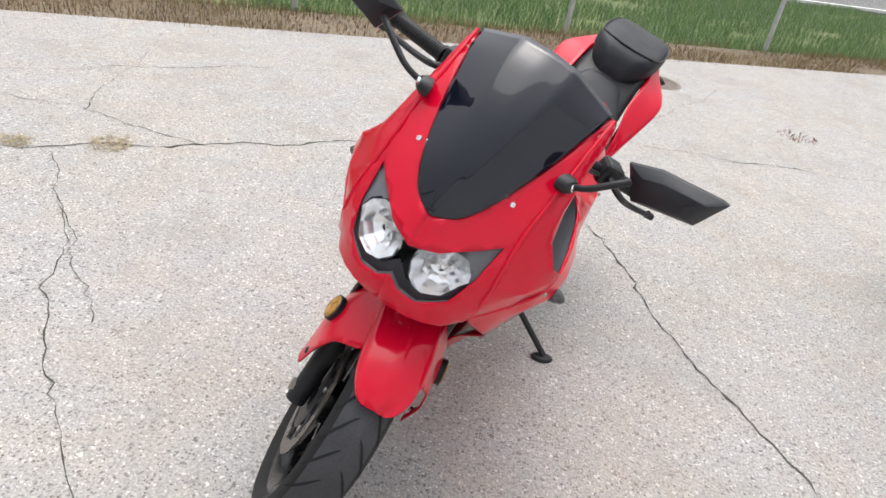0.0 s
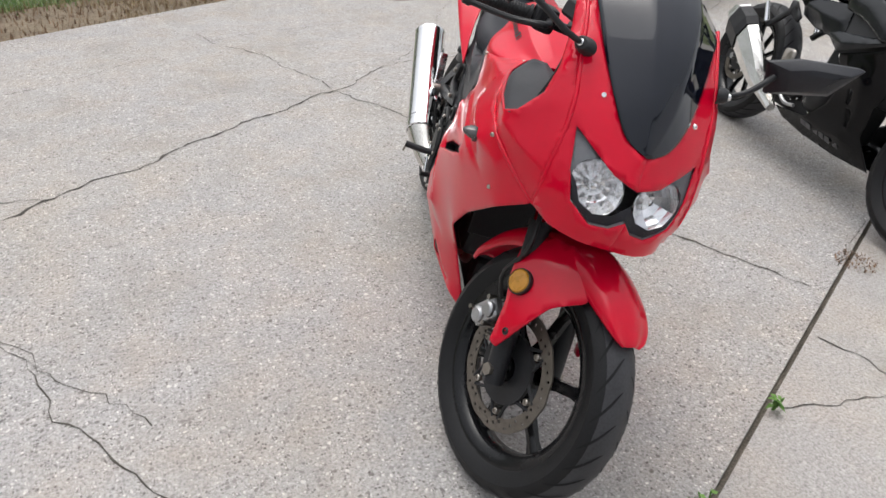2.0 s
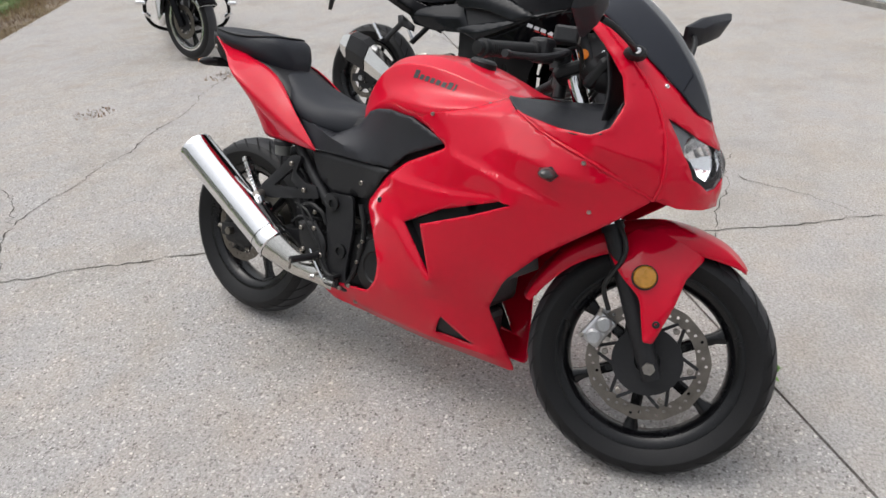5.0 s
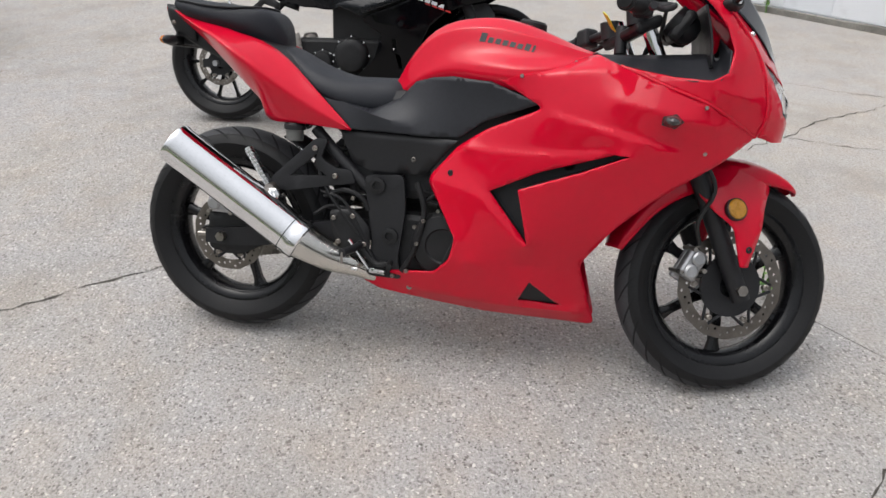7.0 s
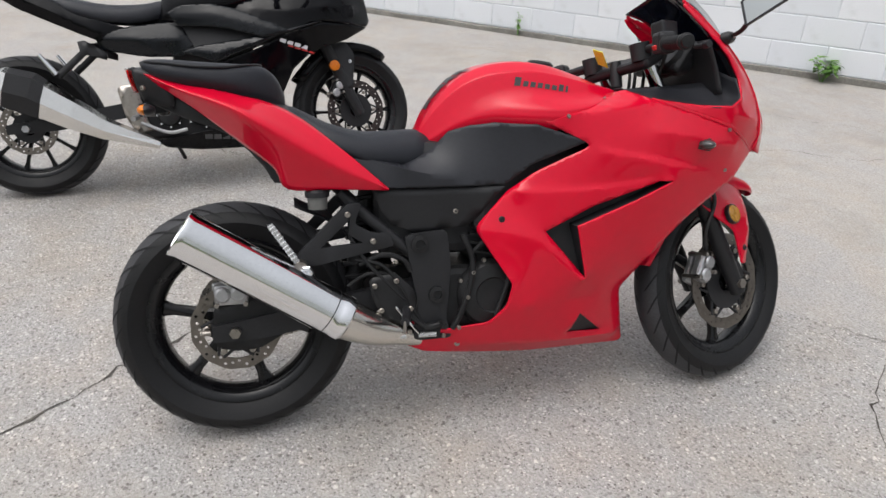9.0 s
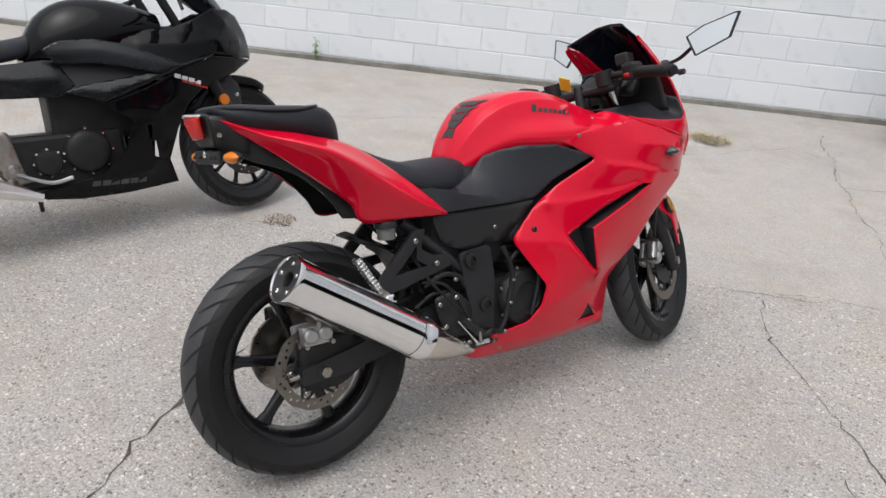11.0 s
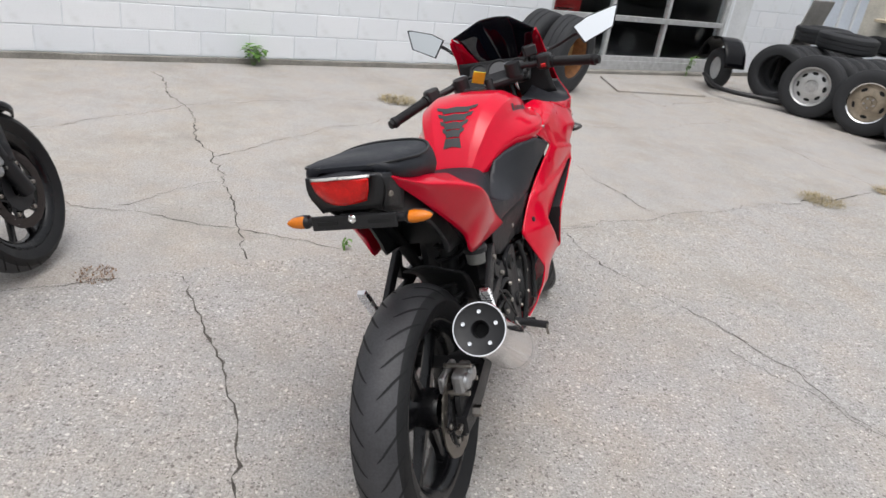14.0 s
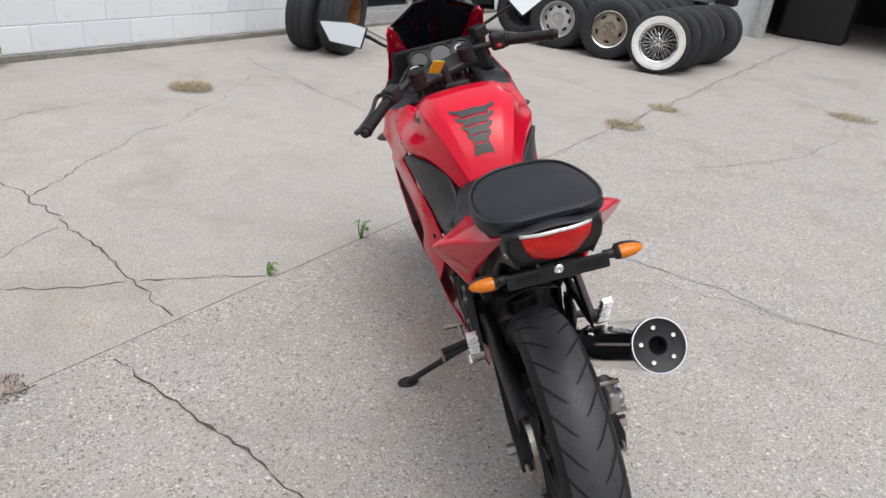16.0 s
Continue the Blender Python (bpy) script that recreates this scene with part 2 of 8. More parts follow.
def block_paint():
    m, nt, b = nodes_of("white_block_paint")
    v = coords(nt, 1.0, "Object")
    n1, n2 = noise_tex(nt, v, 5.0, 6, 0.6), noise_tex(nt, v, 60.0, 4, 0.6)
    oi = nt.nodes.new("ShaderNodeObjectInfo")
    c = ramp(nt, oi.outputs["Random"], (0.0, (0.74, 0.77, 0.815)), (1.0, (0.81, 0.83, 0.865)))
    c = mix(nt, ramp(nt, n1, (0.60, 0.0), (0.80, 0.35)), c, (0.55, 0.56, 0.57))
    c = mix(nt, ramp(nt, n2, (0.62, 0.0), (0.75, 0.35)), c, (0.45, 0.44, 0.42))
    nt.links.new(c, b.inputs["Base Color"])
    b.inputs["Roughness"].default_value = 0.6
    bump(nt, b, n2, 0.5, 0.004)
    return m


WHITE_BLOCK = block_paint()
MORTAR = plain("painted_mortar", (0.70, 0.73, 0.77), 0.9, vary=0.15, scale=6)
FOOTING = plain("stained_footing_concrete", (0.22, 0.21, 0.19), 0.9, vary=0.45, scale=5, bumps=0.6, bump_scale=60)

# ---- mesh helpers ----


def part(name, bm, material, parent, label="", smooth=True, bevel=0.0, solid=0.0, offset=0.0):
    """Links a bmesh as one mesh object under a thing or under a part."""
    me = bpy.data.meshes.new(name)
    bmesh.ops.recalc_face_normals(bm, faces=bm.faces[:])
    bm.to_mesh(me)
    bm.free()
    if smooth:
        me.polygons.foreach_set("use_smooth", [True] * len(me.polygons))
        me.set_sharp_from_angle(angle=radians(38))
    me.materials.append(material)
    ob = new(name, me)
    if parent is not None:
        ob.parent = parent
    if label:
        ob["label"] = label
    if solid:
        s = ob.modifiers.new("solidify", "SOLIDIFY")
        s.thickness, s.offset = solid, offset
    if bevel:
        s = ob.modifiers.new("bevel", "BEVEL")
        s.width, s.segments, s.limit_method = bevel, 2, "ANGLE"
    return ob


def thing(name, m, label, category, group="", kind=""):
    ob = new(name)
    ob.empty_display_size = 0.1
    ob.matrix_world = m
    return tagged(ob, label, category, group, kind)


def box(bm, a, b, m=None):
    """A box from corner a to corner b."""
    vs = [bm.verts.new((x, y, z)) for x in (a[0], b[0]) for y in (a[1], b[1]) for z in (a[2], b[2])]
    for f in ((0, 1, 3, 2), (4, 6, 7, 5), (0, 4, 5, 1), (2, 3, 7, 6), (0, 2, 6, 4), (1, 5, 7, 3)):
        bm.faces.new([vs[i] for i in f])
    if m is not None:
        bmesh.ops.transform(bm, matrix=m, verts=vs)
    return vs


def frame_to(a, b):
    """A matrix at a whose z runs to b."""
    d = Vector(b) - Vector(a)
    return Matrix.Translation(a) @ d.to_track_quat("Z", "Y").to_matrix().to_4x4()


def rod(bm, a, b, r0, r1=None, seg=16, caps=True):
    r1 = r0 if r1 is None else r1
    m, n = frame_to(a, b), (Vector(b) - Vector(a)).length
    rings = [[bm.verts.new(m @ Vector((r * math.cos(2 * math.pi * i / seg), r * math.sin(2 * math.pi * i / seg), h))) for i in range(seg)] for r, h in ((r0, 0), (r1, n))]
    for i in range(seg):
        j = (i + 1) % seg
        bm.faces.new((rings[0][i], rings[0][j], rings[1][j], rings[1][i]))
    if caps:
        bm.faces.new(rings[0][::-1])
        bm.faces.new(rings[1])
    return rings


def lathe(bm, profile, m=None, seg=48, close=False):
    """Turns a profile of (radius, height) about z."""
    m = m or Matrix()
    rings = [[bm.verts.new(m @ Vector((r * math.cos(2 * math.pi * i / seg), r * math.sin(2 * math.pi * i / seg), h))) for i in range(seg)] for r, h in profile]
    pairs = list(zip(rings, rings[1:])) + ([(rings[-1], rings[0])] if close else [])
    for p, q in pairs:
        for i in range(seg):
            j = (i + 1) % seg
            bm.faces.new((p[i], p[j], q[j], q[i]))
    return rings


def tube(bm, pts, r, seg=10, steps=6):
    """A pipe along a smooth line through the points."""
    line = spline(pts, steps)
    rings, up = [], Vector((0.123, 0.456, 0.882))
    for i, p in enumerate(line):
        d = (line[min(i + 1, len(line) - 1)] - line[max(i - 1, 0)]).normalized()
        x = d.cross(up)
        if x.length < 1e-4:
            x = d.cross(Vector((1, 0, 0)))
        x.normalize()
        y = d.cross(x)
        rr = r[0] + (r[1] - r[0]) * i / (len(line) - 1) if hasattr(r, "__len__") else r
        rings.append([bm.verts.new(p + rr * (math.cos(2 * math.pi * k / seg) * x + math.sin(2 * math.pi * k / seg) * y)) for k in range(seg)])
    for p, q in zip(rings, rings[1:]):
        for k in range(seg):
            j = (k + 1) % seg
            bm.faces.new((p[k], p[j], q[j], q[k]))
    bm.faces.new(rings[0][::-1])
    bm.faces.new(rings[-1])


def spline(pts, steps=6):
    """Catmull-Rom through the points."""
    p = [Vector(q) for q in pts]
    if len(p) == 2:
        return [p[0].lerp(p[1], i / steps) for i in range(steps + 1)]
    p = [2 * p[0] - p[1]] + p + [2 * p[-1] - p[-2]]
    out = []
    for i in range(1, len(p) - 2):
        a, b, c, d = p[i - 1:i + 3]
        for k in range(steps):
            t = k / steps
            out.append(0.5 * (2 * b + (c - a) * t + (2 * a - 5 * b + 4 * c - d) * t * t + (3 * b - a - 3 * c + d) * t ** 3))
    out.append(p[-2])
    return out


def loft(bm, rows, steps=4, cols=4, close=False):
    """A skin over rows of points, smoothed both ways."""
    fine = [spline(r, cols) for r in rows]
    n = len(fine[0])
    lines = [spline([f[i] for f in fine], steps) for i in range(n)]
    grid = [[bm.verts.new(lines[i][k]) for i in range(n)] for k in range(len(lines[0]))]
    for p, q in zip(grid, grid[1:]):
        for i in range(n - 1):
            try:
                bm.faces.new((p[i], p[i + 1], q[i + 1], q[i]))
            except ValueError:
                pass
        if close:
            bm.faces.new((p[n - 1], p[0], q[0], q[n - 1]))
    return grid


def blob_rows(stations, shape):
    """Cross-sections for loft(): stations of (x, half width, bottom, top), shape of (share of width, share of height)."""
    rows = []
    for x, w, lo, hi in stations:
        half = [(s * w, lo + h * (hi - lo)) for s, h in shape]
        rows.append([(x, -y, z) for y, z in half] + [(x, y, z) for y, z in half[-2::-1]])
    return rows


def closed_ends(bm, grid):
    for ring in (grid[0], grid[-1]):
        try:
            bm.faces.new(ring)
        except ValueError:
            pass


def spread(points, values, smooth=0.0):
    """A surface through scattered heights: linear radial basis with a plane."""
    p, v = np.array(points, float), np.array(values, float)
    n = len(p)
    k = np.linalg.norm(p[:, None] - p[None], axis=-1)
    a = np.zeros((n + 3, n + 3))
    a[:n, :n] = -k - smooth * np.eye(n)
    a[:n, n], a[:n, n + 1:] = 1, p
    a[n, :n], a[n + 1:, :n] = 1, p.T
    w = np.linalg.solve(a, np.r_[v, 0, 0, 0])

    def at(x, z):
        d = np.hypot(p[:, 0] - x, p[:, 1] - z)
        return float(-d @ w[:n] + w[n] + w[n + 1] * x + w[n + 2] * z)
    return at


def inside(poly, x, y):
    odd, j = False, len(poly) - 1
    for i in range(len(poly)):
        (xi, yi), (xj, yj) = poly[i][:2], poly[j][:2]
        if (yi > y) != (yj > y) and x < (xj - xi) * (y - yi) / (yj - yi) + xi:
            odd = not odd
        j = i
    return odd


def rounded(poly, steps=4, tension=0.25):
    """Cuts the corners of a closed outline a little."""
    out, n = [], len(poly)
    for i in range(n):
        a, b, c = (Vector(poly[k % n][:2]) for k in (i - 1, i, i + 1))
        d = min(0.02, (a - b).length * tension, (c - b).length * tension)
        p, q = b + (a - b).normalized() * d, b + (c - b).normalized() * d
        for k in range(steps + 1):
            t = k / steps
            out.append(tuple((1 - t) ** 2 * p + 2 * t * (1 - t) * b + t * t * q))
    return out


def sheet(bm, outline, place, holes=(), step=0.02, lines=()):
    """Fills an outline in a plane with a fine net, leaves the holes out, and lifts each corner to place(a, b)."""
    from mathutils.geometry import delaunay_2d_cdt
    pts, edges = [], []

    def ring(poly):
        first, m = len(pts), len(poly)
        for i in range(m):
            a, b = Vector(poly[i][:2]), Vector(poly[(i + 1) % m][:2])
            k = max(1, int((b - a).length / step))
            for s in range(k):
                pts.append(a.lerp(b, s / k))
        count = len(pts) - first
        edges.extend((first + i, first + (i + 1) % count) for i in range(count))
    for poly in (outline, *holes):
        ring(poly)
    for line in lines:
        first = len(pts)
        for p, q in zip(line, line[1:]):
            a, b = Vector(p), Vector(q)
            k = max(1, int((b - a).length / step))
            pts.extend(a.lerp(b, s / k) for s in range(k))
        pts.append(Vector(line[-1]))
        edges.extend((i, i + 1) for i in range(first, len(pts) - 1))
    edge_pts = np.array([tuple(p) for p in pts])
    lo, hi = edge_pts.min(0), edge_pts.max(0)
    row = 0
    y = lo[1] + step * 0.5
    while y < hi[1]:
        x = lo[0] + (0.5 if row % 2 else 0.0) * step
        while x < hi[0]:
            if inside(outline, x, y) and not any(inside(h, x, y) for h in holes) and np.hypot(*(edge_pts - (x, y)).T).min() > step * 0.45:
                pts.append(Vector((x, y)))
            x += step
        y += step * 0.87
        row += 1
    vs, _, fs, *_ = delaunay_2d_cdt(pts, edges, [], 0, 1e-5)
    made = [bm.verts.new(place(v[0], v[1])) for v in vs]
    for f in fs:
        c = sum((vs[i] for i in f), Vector((0, 0))) / len(f)
        if inside(outline, c[0], c[1]) and not any(inside(h, c[0], c[1]) for h in holes):
            bm.faces.new([made[i] for i in f])
    bmesh.ops.delete(bm, geom=[v for v in bm.verts if not v.link_faces], context="VERTS")


def screw(bm, p, n, r=0.006, h=0.004):
    p, n = Vector(p), Vector(n).normalized()
    m = frame_to(p - n * 0.004, p + n)
    lathe(bm, [(r, 0), (r, h + 0.002), (r * 0.75, h + 0.004), (r * 0.45, h + 0.004), (r * 0.4, h + 0.001), (0.0002, h + 0.001)], m, 14)


def mirrored(bm):
    for v in bm.verts:
        v.co.y = -v.co.y
    bmesh.ops.reverse_faces(bm, faces=bm.faces[:])
    return bm


# ---- the lot ----
TURN_LOT = radians(26.5)
U = Vector((math.cos(TURN_LOT), math.sin(TURN_LOT), 0))
V = Vector((-math.sin(TURN_LOT), math.cos(TURN_LOT), 0))
P0 = Vector((1.3, -2.84, -0.008))


def lot(u, v, z=0.0):
    """A place by its distance along the white wall, out from it, and up."""
    return P0 + u * U + v * V + Vector((0, 0, z))


LOT = Matrix.Translation(P0) @ Matrix.Rotation(TURN_LOT, 4, "Z")


def at_lot(u, v, z=0.0, turn=0.0):
    return LOT @ pose(u, v, z, 0, 0, turn)


def flat(name, pts, material, z=0.0, thick=0.0, label="", category=""):
    bm = bmesh.new()
    top = [bm.verts.new((p.x, p.y, z)) for p in pts]
    bm.faces.new(top)
    if thick:
        low = [bm.verts.new((p.x, p.y, z - thick)) for p in pts]
        bm.faces.new(low[::-1])
        for i in range(len(pts)):
            j = (i + 1) % len(pts)
            bm.faces.new((top[i], low[i], low[j], top[j]))
    return tagged(part(name, bm, material, None, smooth=False), label, category, kind="structure")


far = 900.0
flat("ground", [Vector((-far, -far, 0)), Vector((far, -far, 0)), Vector((far, far, 0)), Vector((-far, far, 0))], SOIL, -0.12, 0, "grassy soil reaching to the horizon", "ground")
JOINT = (3.775, 3.90)
flat("pavement", [lot(-30, JOINT[1] + 0.30), lot(30, JOINT[0] - 0.40), lot(30, 8.35), lot(-30, 8.35)], CONC_WORN, 0.0, 0.15, "weathered concrete slab with exposed pebbles and cracks", "pavement")
flat("pavement_near_wall", [lot(-30, -8), lot(30, -8), lot(30, JOINT[0] - 0.415), lot(-30, JOINT[1] + 0.285)], CONC_SMOOTH, -0.008, 0.15, "smoother cracked concrete slab beside the white wall", "pavement")
flat("joint_filler", [lot(-30, JOINT[1] + 0.26), lot(30, JOINT[0] - 0.44), lot(30, JOINT[0] - 0.38), lot(-30, JOINT[1] + 0.32)], soil_mat("joint_dirt", (0.09, 0.078, 0.062), (0.15, 0.13, 0.105), (0.24, 0.21, 0.17), 9.0), -0.020, 0.02, "dirt packed in the open slab joint", "joint")
flat("road", [lot(-200, 13.4), lot(200, 13.4), lot(200, 21), lot(-200, 21)], ASPHALT, -0.07, 0.1, "grey asphalt road beyond the grass", "road")
flat("road_edge_line", [lot(-200, 13.75), lot(200, 13.75), lot(200, 13.87), lot(-200, 13.87)], plain("road_paint", (0.75, 0.75, 0.72), 0.7), -0.066, 0, "white painted road edge line", "road line")


def crack(pts, width, seed):
    """A jagged, dirt-filled crack along a few bends."""
    rng = np.random.default_rng(seed)
    bm = bmesh.new()
    last = None
    for a, b in zip(pts, pts[1:]):
        a, b = Vector((*a, 0)), Vector((*b, 0))
        n = max(2, int((b - a).length / 0.035))
        side = (b - a).normalized().cross(Vector((0, 0, 1)))
        for i in range(n + (b.to_2d()[:] == pts[-1])):
            here = a.lerp(b, i / n) - P0
            lower = -0.008 if here.dot(V) < 3.7875 - 0.01375 * here.dot(U) else 0.0
            p = a.lerp(b, i / n) + side * rng.normal(0, 0.007) + side * 0.03 * math.sin(i * 0.23 + seed * 1.7) * min(1, i * (n - i) / 40)
            w = 0.62 * width * max(0.15, 0.6 + 0.55 * rng.normal() * 0.5 + (1.2 if rng.random() < 0.06 else 0))
            now = [bm.verts.new((p.x - side.x * w / 2, p.y - side.y * w / 2, 0.0022 + lower)), bm.verts.new((p.x + side.x * w / 2, p.y + side.y * w / 2, 0.0022 + lower))]
            if last:
                bm.faces.new((last[0], last[1], now[1], now[0]))
            last = now
    return tagged(part("crack", bm, DIRT, None, smooth=False), "jagged dirt-filled crack in the concrete slab", "crack", "cracks in the concrete", "structure")


OPEN_LOT_CRACKS = (
    (((-3.2, 1.9), (-1.86, 2.53), (-1.41, 2.78), (-0.88, 3.06), (-0.55, 3.30), (-0.23, 3.48), (0.23, 3.73), (0.72, 4.07)), 0.016),
    (((0.72, 4.07), (1.23, 4.11), (1.74, 4.14), (2.68, 4.31), (3.40, 4.47), (4.6, 5.1)), 0.012),
    (((0.72, 4.07), (1.08, 4.50), (1.51, 5.10), (2.16, 6.07)), 0.009),
    (((0.22, 3.73), (0.05, 4.33), (-0.25, 4.84), (-0.31, 5.05)), 0.011),
    (((-0.25, 4.84), (0.35, 4.98), (0.75, 5.06)), 0.008),
    (((2.44, 6.34), (2.66, 5.68), (3.10, 5.09), (3.34, 4.55)), 0.008),
    (((-2.40, 3.35), (-1.99, 3.70), (-1.43, 4.12), (-0.56, 4.58)), 0.008),
    (((-2.21, 3.06), (-1.81, 3.08), (-1.49, 2.98), (-1.17, 2.93)), 0.008),
    (((-1.79, 3.05), (-1.88, 3.42), (-1.89, 3.77), (-1.95, 4.11)), 0.007),
)
WALKED_CRACKS = (
    (((-1.67, 2.56), (-1.44, 2.22), (-1.25, 1.95), (-1.18, 1.68), (-0.98, 1.36), (-0.80, 1.12), (-0.65, 0.93), (-0.51, 0.53)), 0.009),
    (((0.23, 3.73), (0.40, 3.42), (0.54, 3.10), (0.62, 2.88), (0.69, 2.74), (0.78, 2.45), (0.85, 2.12), (1.00, 1.79), (1.09, 1.58), (1.22, 1.35)), 0.014),
    (((-0.96, 1.57), (-1.21, 1.90), (-1.45, 2.25)), 0.006),
)
NEAR_WALL_CRACKS = (
    (((2.30, -1.89), (1.83, -1.03), (1.40, -0.01), (1.27, 0.33), (1.15, 0.64), (1.09, 0.88), (0.99, 1.21)), 0.014),
    (((1.41, 0.0), (1.20, -0.34), (0.88, -0.83), (0.51, -1.17), (0.14, -1.68), (-0.17, -2.26)), 0.008),
    (((1.94, 0.76), (1.51, 0.80), (1.10, 0.88), (0.85, 0.91), (0.58, 0.99)), 0.009),
    (((1.65, 0.75), (1.27, 0.30)), 0.006),
    (((2.65, 0.0), (2.30, -0.35), (1.83, -1.03), (1.49, -1.27), (1.00, -1.60), (0.45, -1.86)), 0.008),
    (((-0.29, -2.85), (-0.48, -2.05), (-0.63, -1.43), (-0.84, -0.80), (-1.01, -0.25), (-1.20, 0.15)), 0.010),
    (((-0.63, -1.47), (-0.95, -1.72), (-1.25, -1.82), (-1.88, -1.95), (-2.98, -2.75)), 0.008),
    (((-0.17, -2.20), (-0.43, -2.08), (-0.57, -1.62)), 0.007),
)
FAR_WALL_CRACKS = (
    (((-3.02, -1.88), (-3.19, -1.34), (-3.36, -0.85)), 0.009),
    (((-6.20, -2.25), (-6.46, -1.51), (-6.75, -1.00), (-7.0, -0.3)), 0.014),
    (((-5.2, -0.45), (-4.79, -0.06), (-3.99, 0.32), (-3.03, 0.50), (-2.31, 0.40)), 0.011),
    (((-4.0, 0.32), (-4.6, 0.95), (-5.4, 1.5)), 0.009),
    (((-0.33, 0.62), (-0.77, 0.37)), 0.007),
    (((-6.80, -3.05), (-5.98, -2.67), (-6.29, -2.21)), 0.012),
    (((-2.05, -3.65), (-2.17, -3.30), (-2.33, -2.98), (-2.75, -3.32), (-3.31, -3.59)), 0.012),
)
CRACKS = OPEN_LOT_CRACKS + WALKED_CRACKS + NEAR_WALL_CRACKS + FAR_WALL_CRACKS
JOINT_RUNS = ((-0.2, -2.2, 0.007), (-2.2, -4.4, 0.014), (-4.4, -9.5, 0.016), (2.0, 2.9, 0.006), (2.9, 7.5, 0.010))
CRACKS += tuple((tuple((lot(u, 3.7985 - 0.01375 * u).x, lot(u, 3.7985 - 0.01375 * u).y) for u in (a, a + (b - a) / 3, a + (b - a) * 2 / 3, b)), w) for a, b, w in JOINT_RUNS)
for i, (pts, width) in enumerate(CRACKS):
    crack(pts, width, i + 1)

# round iron cover in the slab
IRON = plain("rusty_cast_iron", (0.20, 0.165, 0.14), 0.7, 0.3, vary=0.4, scale=12, bumps=0.4)
manhole = thing("manhole_cover", Matrix.Translation((1.45, 5.79, 0.0)), "round rusty iron manhole cover set in the concrete slab", "manhole cover")
bm = bmesh.new()
lathe(bm, [(0.0005, 0.006), (0.20, 0.006), (0.205, 0.002), (0.225, 0.003), (0.23, -0.02)], None, 48)
part("cover_plate", bm, IRON, manhole)
for k in range(-4, 5):
    half_run = math.sqrt(0.19 ** 2 - (k * 0.042) ** 2)
    bm = bmesh.new()
    box(bm, (-half_run, k * 0.042 - 0.008, 0.005), (half_run, k * 0.042 + 0.008, 0.009))
    part("raised_bar", bm, IRON, manhole, smooth=False)

# ---- wheels ----


def tyre_profile(r_out, width, r_rim):
    """Half-round motorcycle tread with a shoulder and a bead."""
    h, w = r_out - r_rim, width / 2
    prof = []
    for i in range(-8, 9):
        a = i / 8 * radians(78)
        prof.append((r_out - h * 0.62 + h * 0.62 * math.cos(a), w * math.sin(a) / math.sin(radians(78))))
    return [(r_rim, -w * 0.62), (r_rim + h * 0.15, -w * 0.82)] + prof + [(r_rim + h * 0.15, w * 0.82), (r_rim, w * 0.62)]


def tyre(parent, m, r_out, width, r_rim, groove=0.0, label="black rubber tyre"):
    bm = bmesh.new()
    lathe(bm, tyre_profile(r_out, width, r_rim), m, 96, close=True)
    ob = part("tyre", bm, RUBBER, parent, label)
    # a band over the tread, lighter in colour than the sidewalls
    bm = bmesh.new()
    lathe(bm, [(r + 0.0006, z) for r, z in tyre_profile(r_out, width, r_rim)[5:16]], m, 96)
    part("tread", bm, TREAD, ob, "tread in lighter rubber than the sidewall")
    if groove:
        bm = bmesh.new()
        h = r_out - r_rim
        n = int(2 * math.pi * r_out / 0.064)
        for k in range(n):
            for s in (-1, 1):
                pts = []
                for i in range(9):
                    t = i / 8
                    a = (k + 0.5 * (s > 0)) / n * 2 * math.pi + (0.26 * t ** 1.4 + 0.03 * math.sin(t * 3.1)) * groove
                    ph = s * radians(10 + 58 * t)
                    r = r_out - h * 0.62 + (h * 0.62 + 0.0020) * math.cos(ph)
                    z = (width / 2 + 0.0012) * math.sin(ph) / math.sin(radians(78))
                    wd = 0.0040 * (1 - abs(2 * t - 1) ** 3) + 0.0008
                    pts.append((r, a, z, wd))
                last = None
                for r, a, z, wd in pts:
                    now = [bm.verts.new(m @ Vector((r * math.cos(a + d), r * math.sin(a + d), z))) for d in (-wd / r, wd / r)]
                    if last:
                        bm.faces.new((last[0], last[1], now[1], now[0]))
                    last = now
        part("tread_groove", bm, DARK, ob, "moulded tread grooves", smooth=False)["kind"] = "stuff"
    return ob


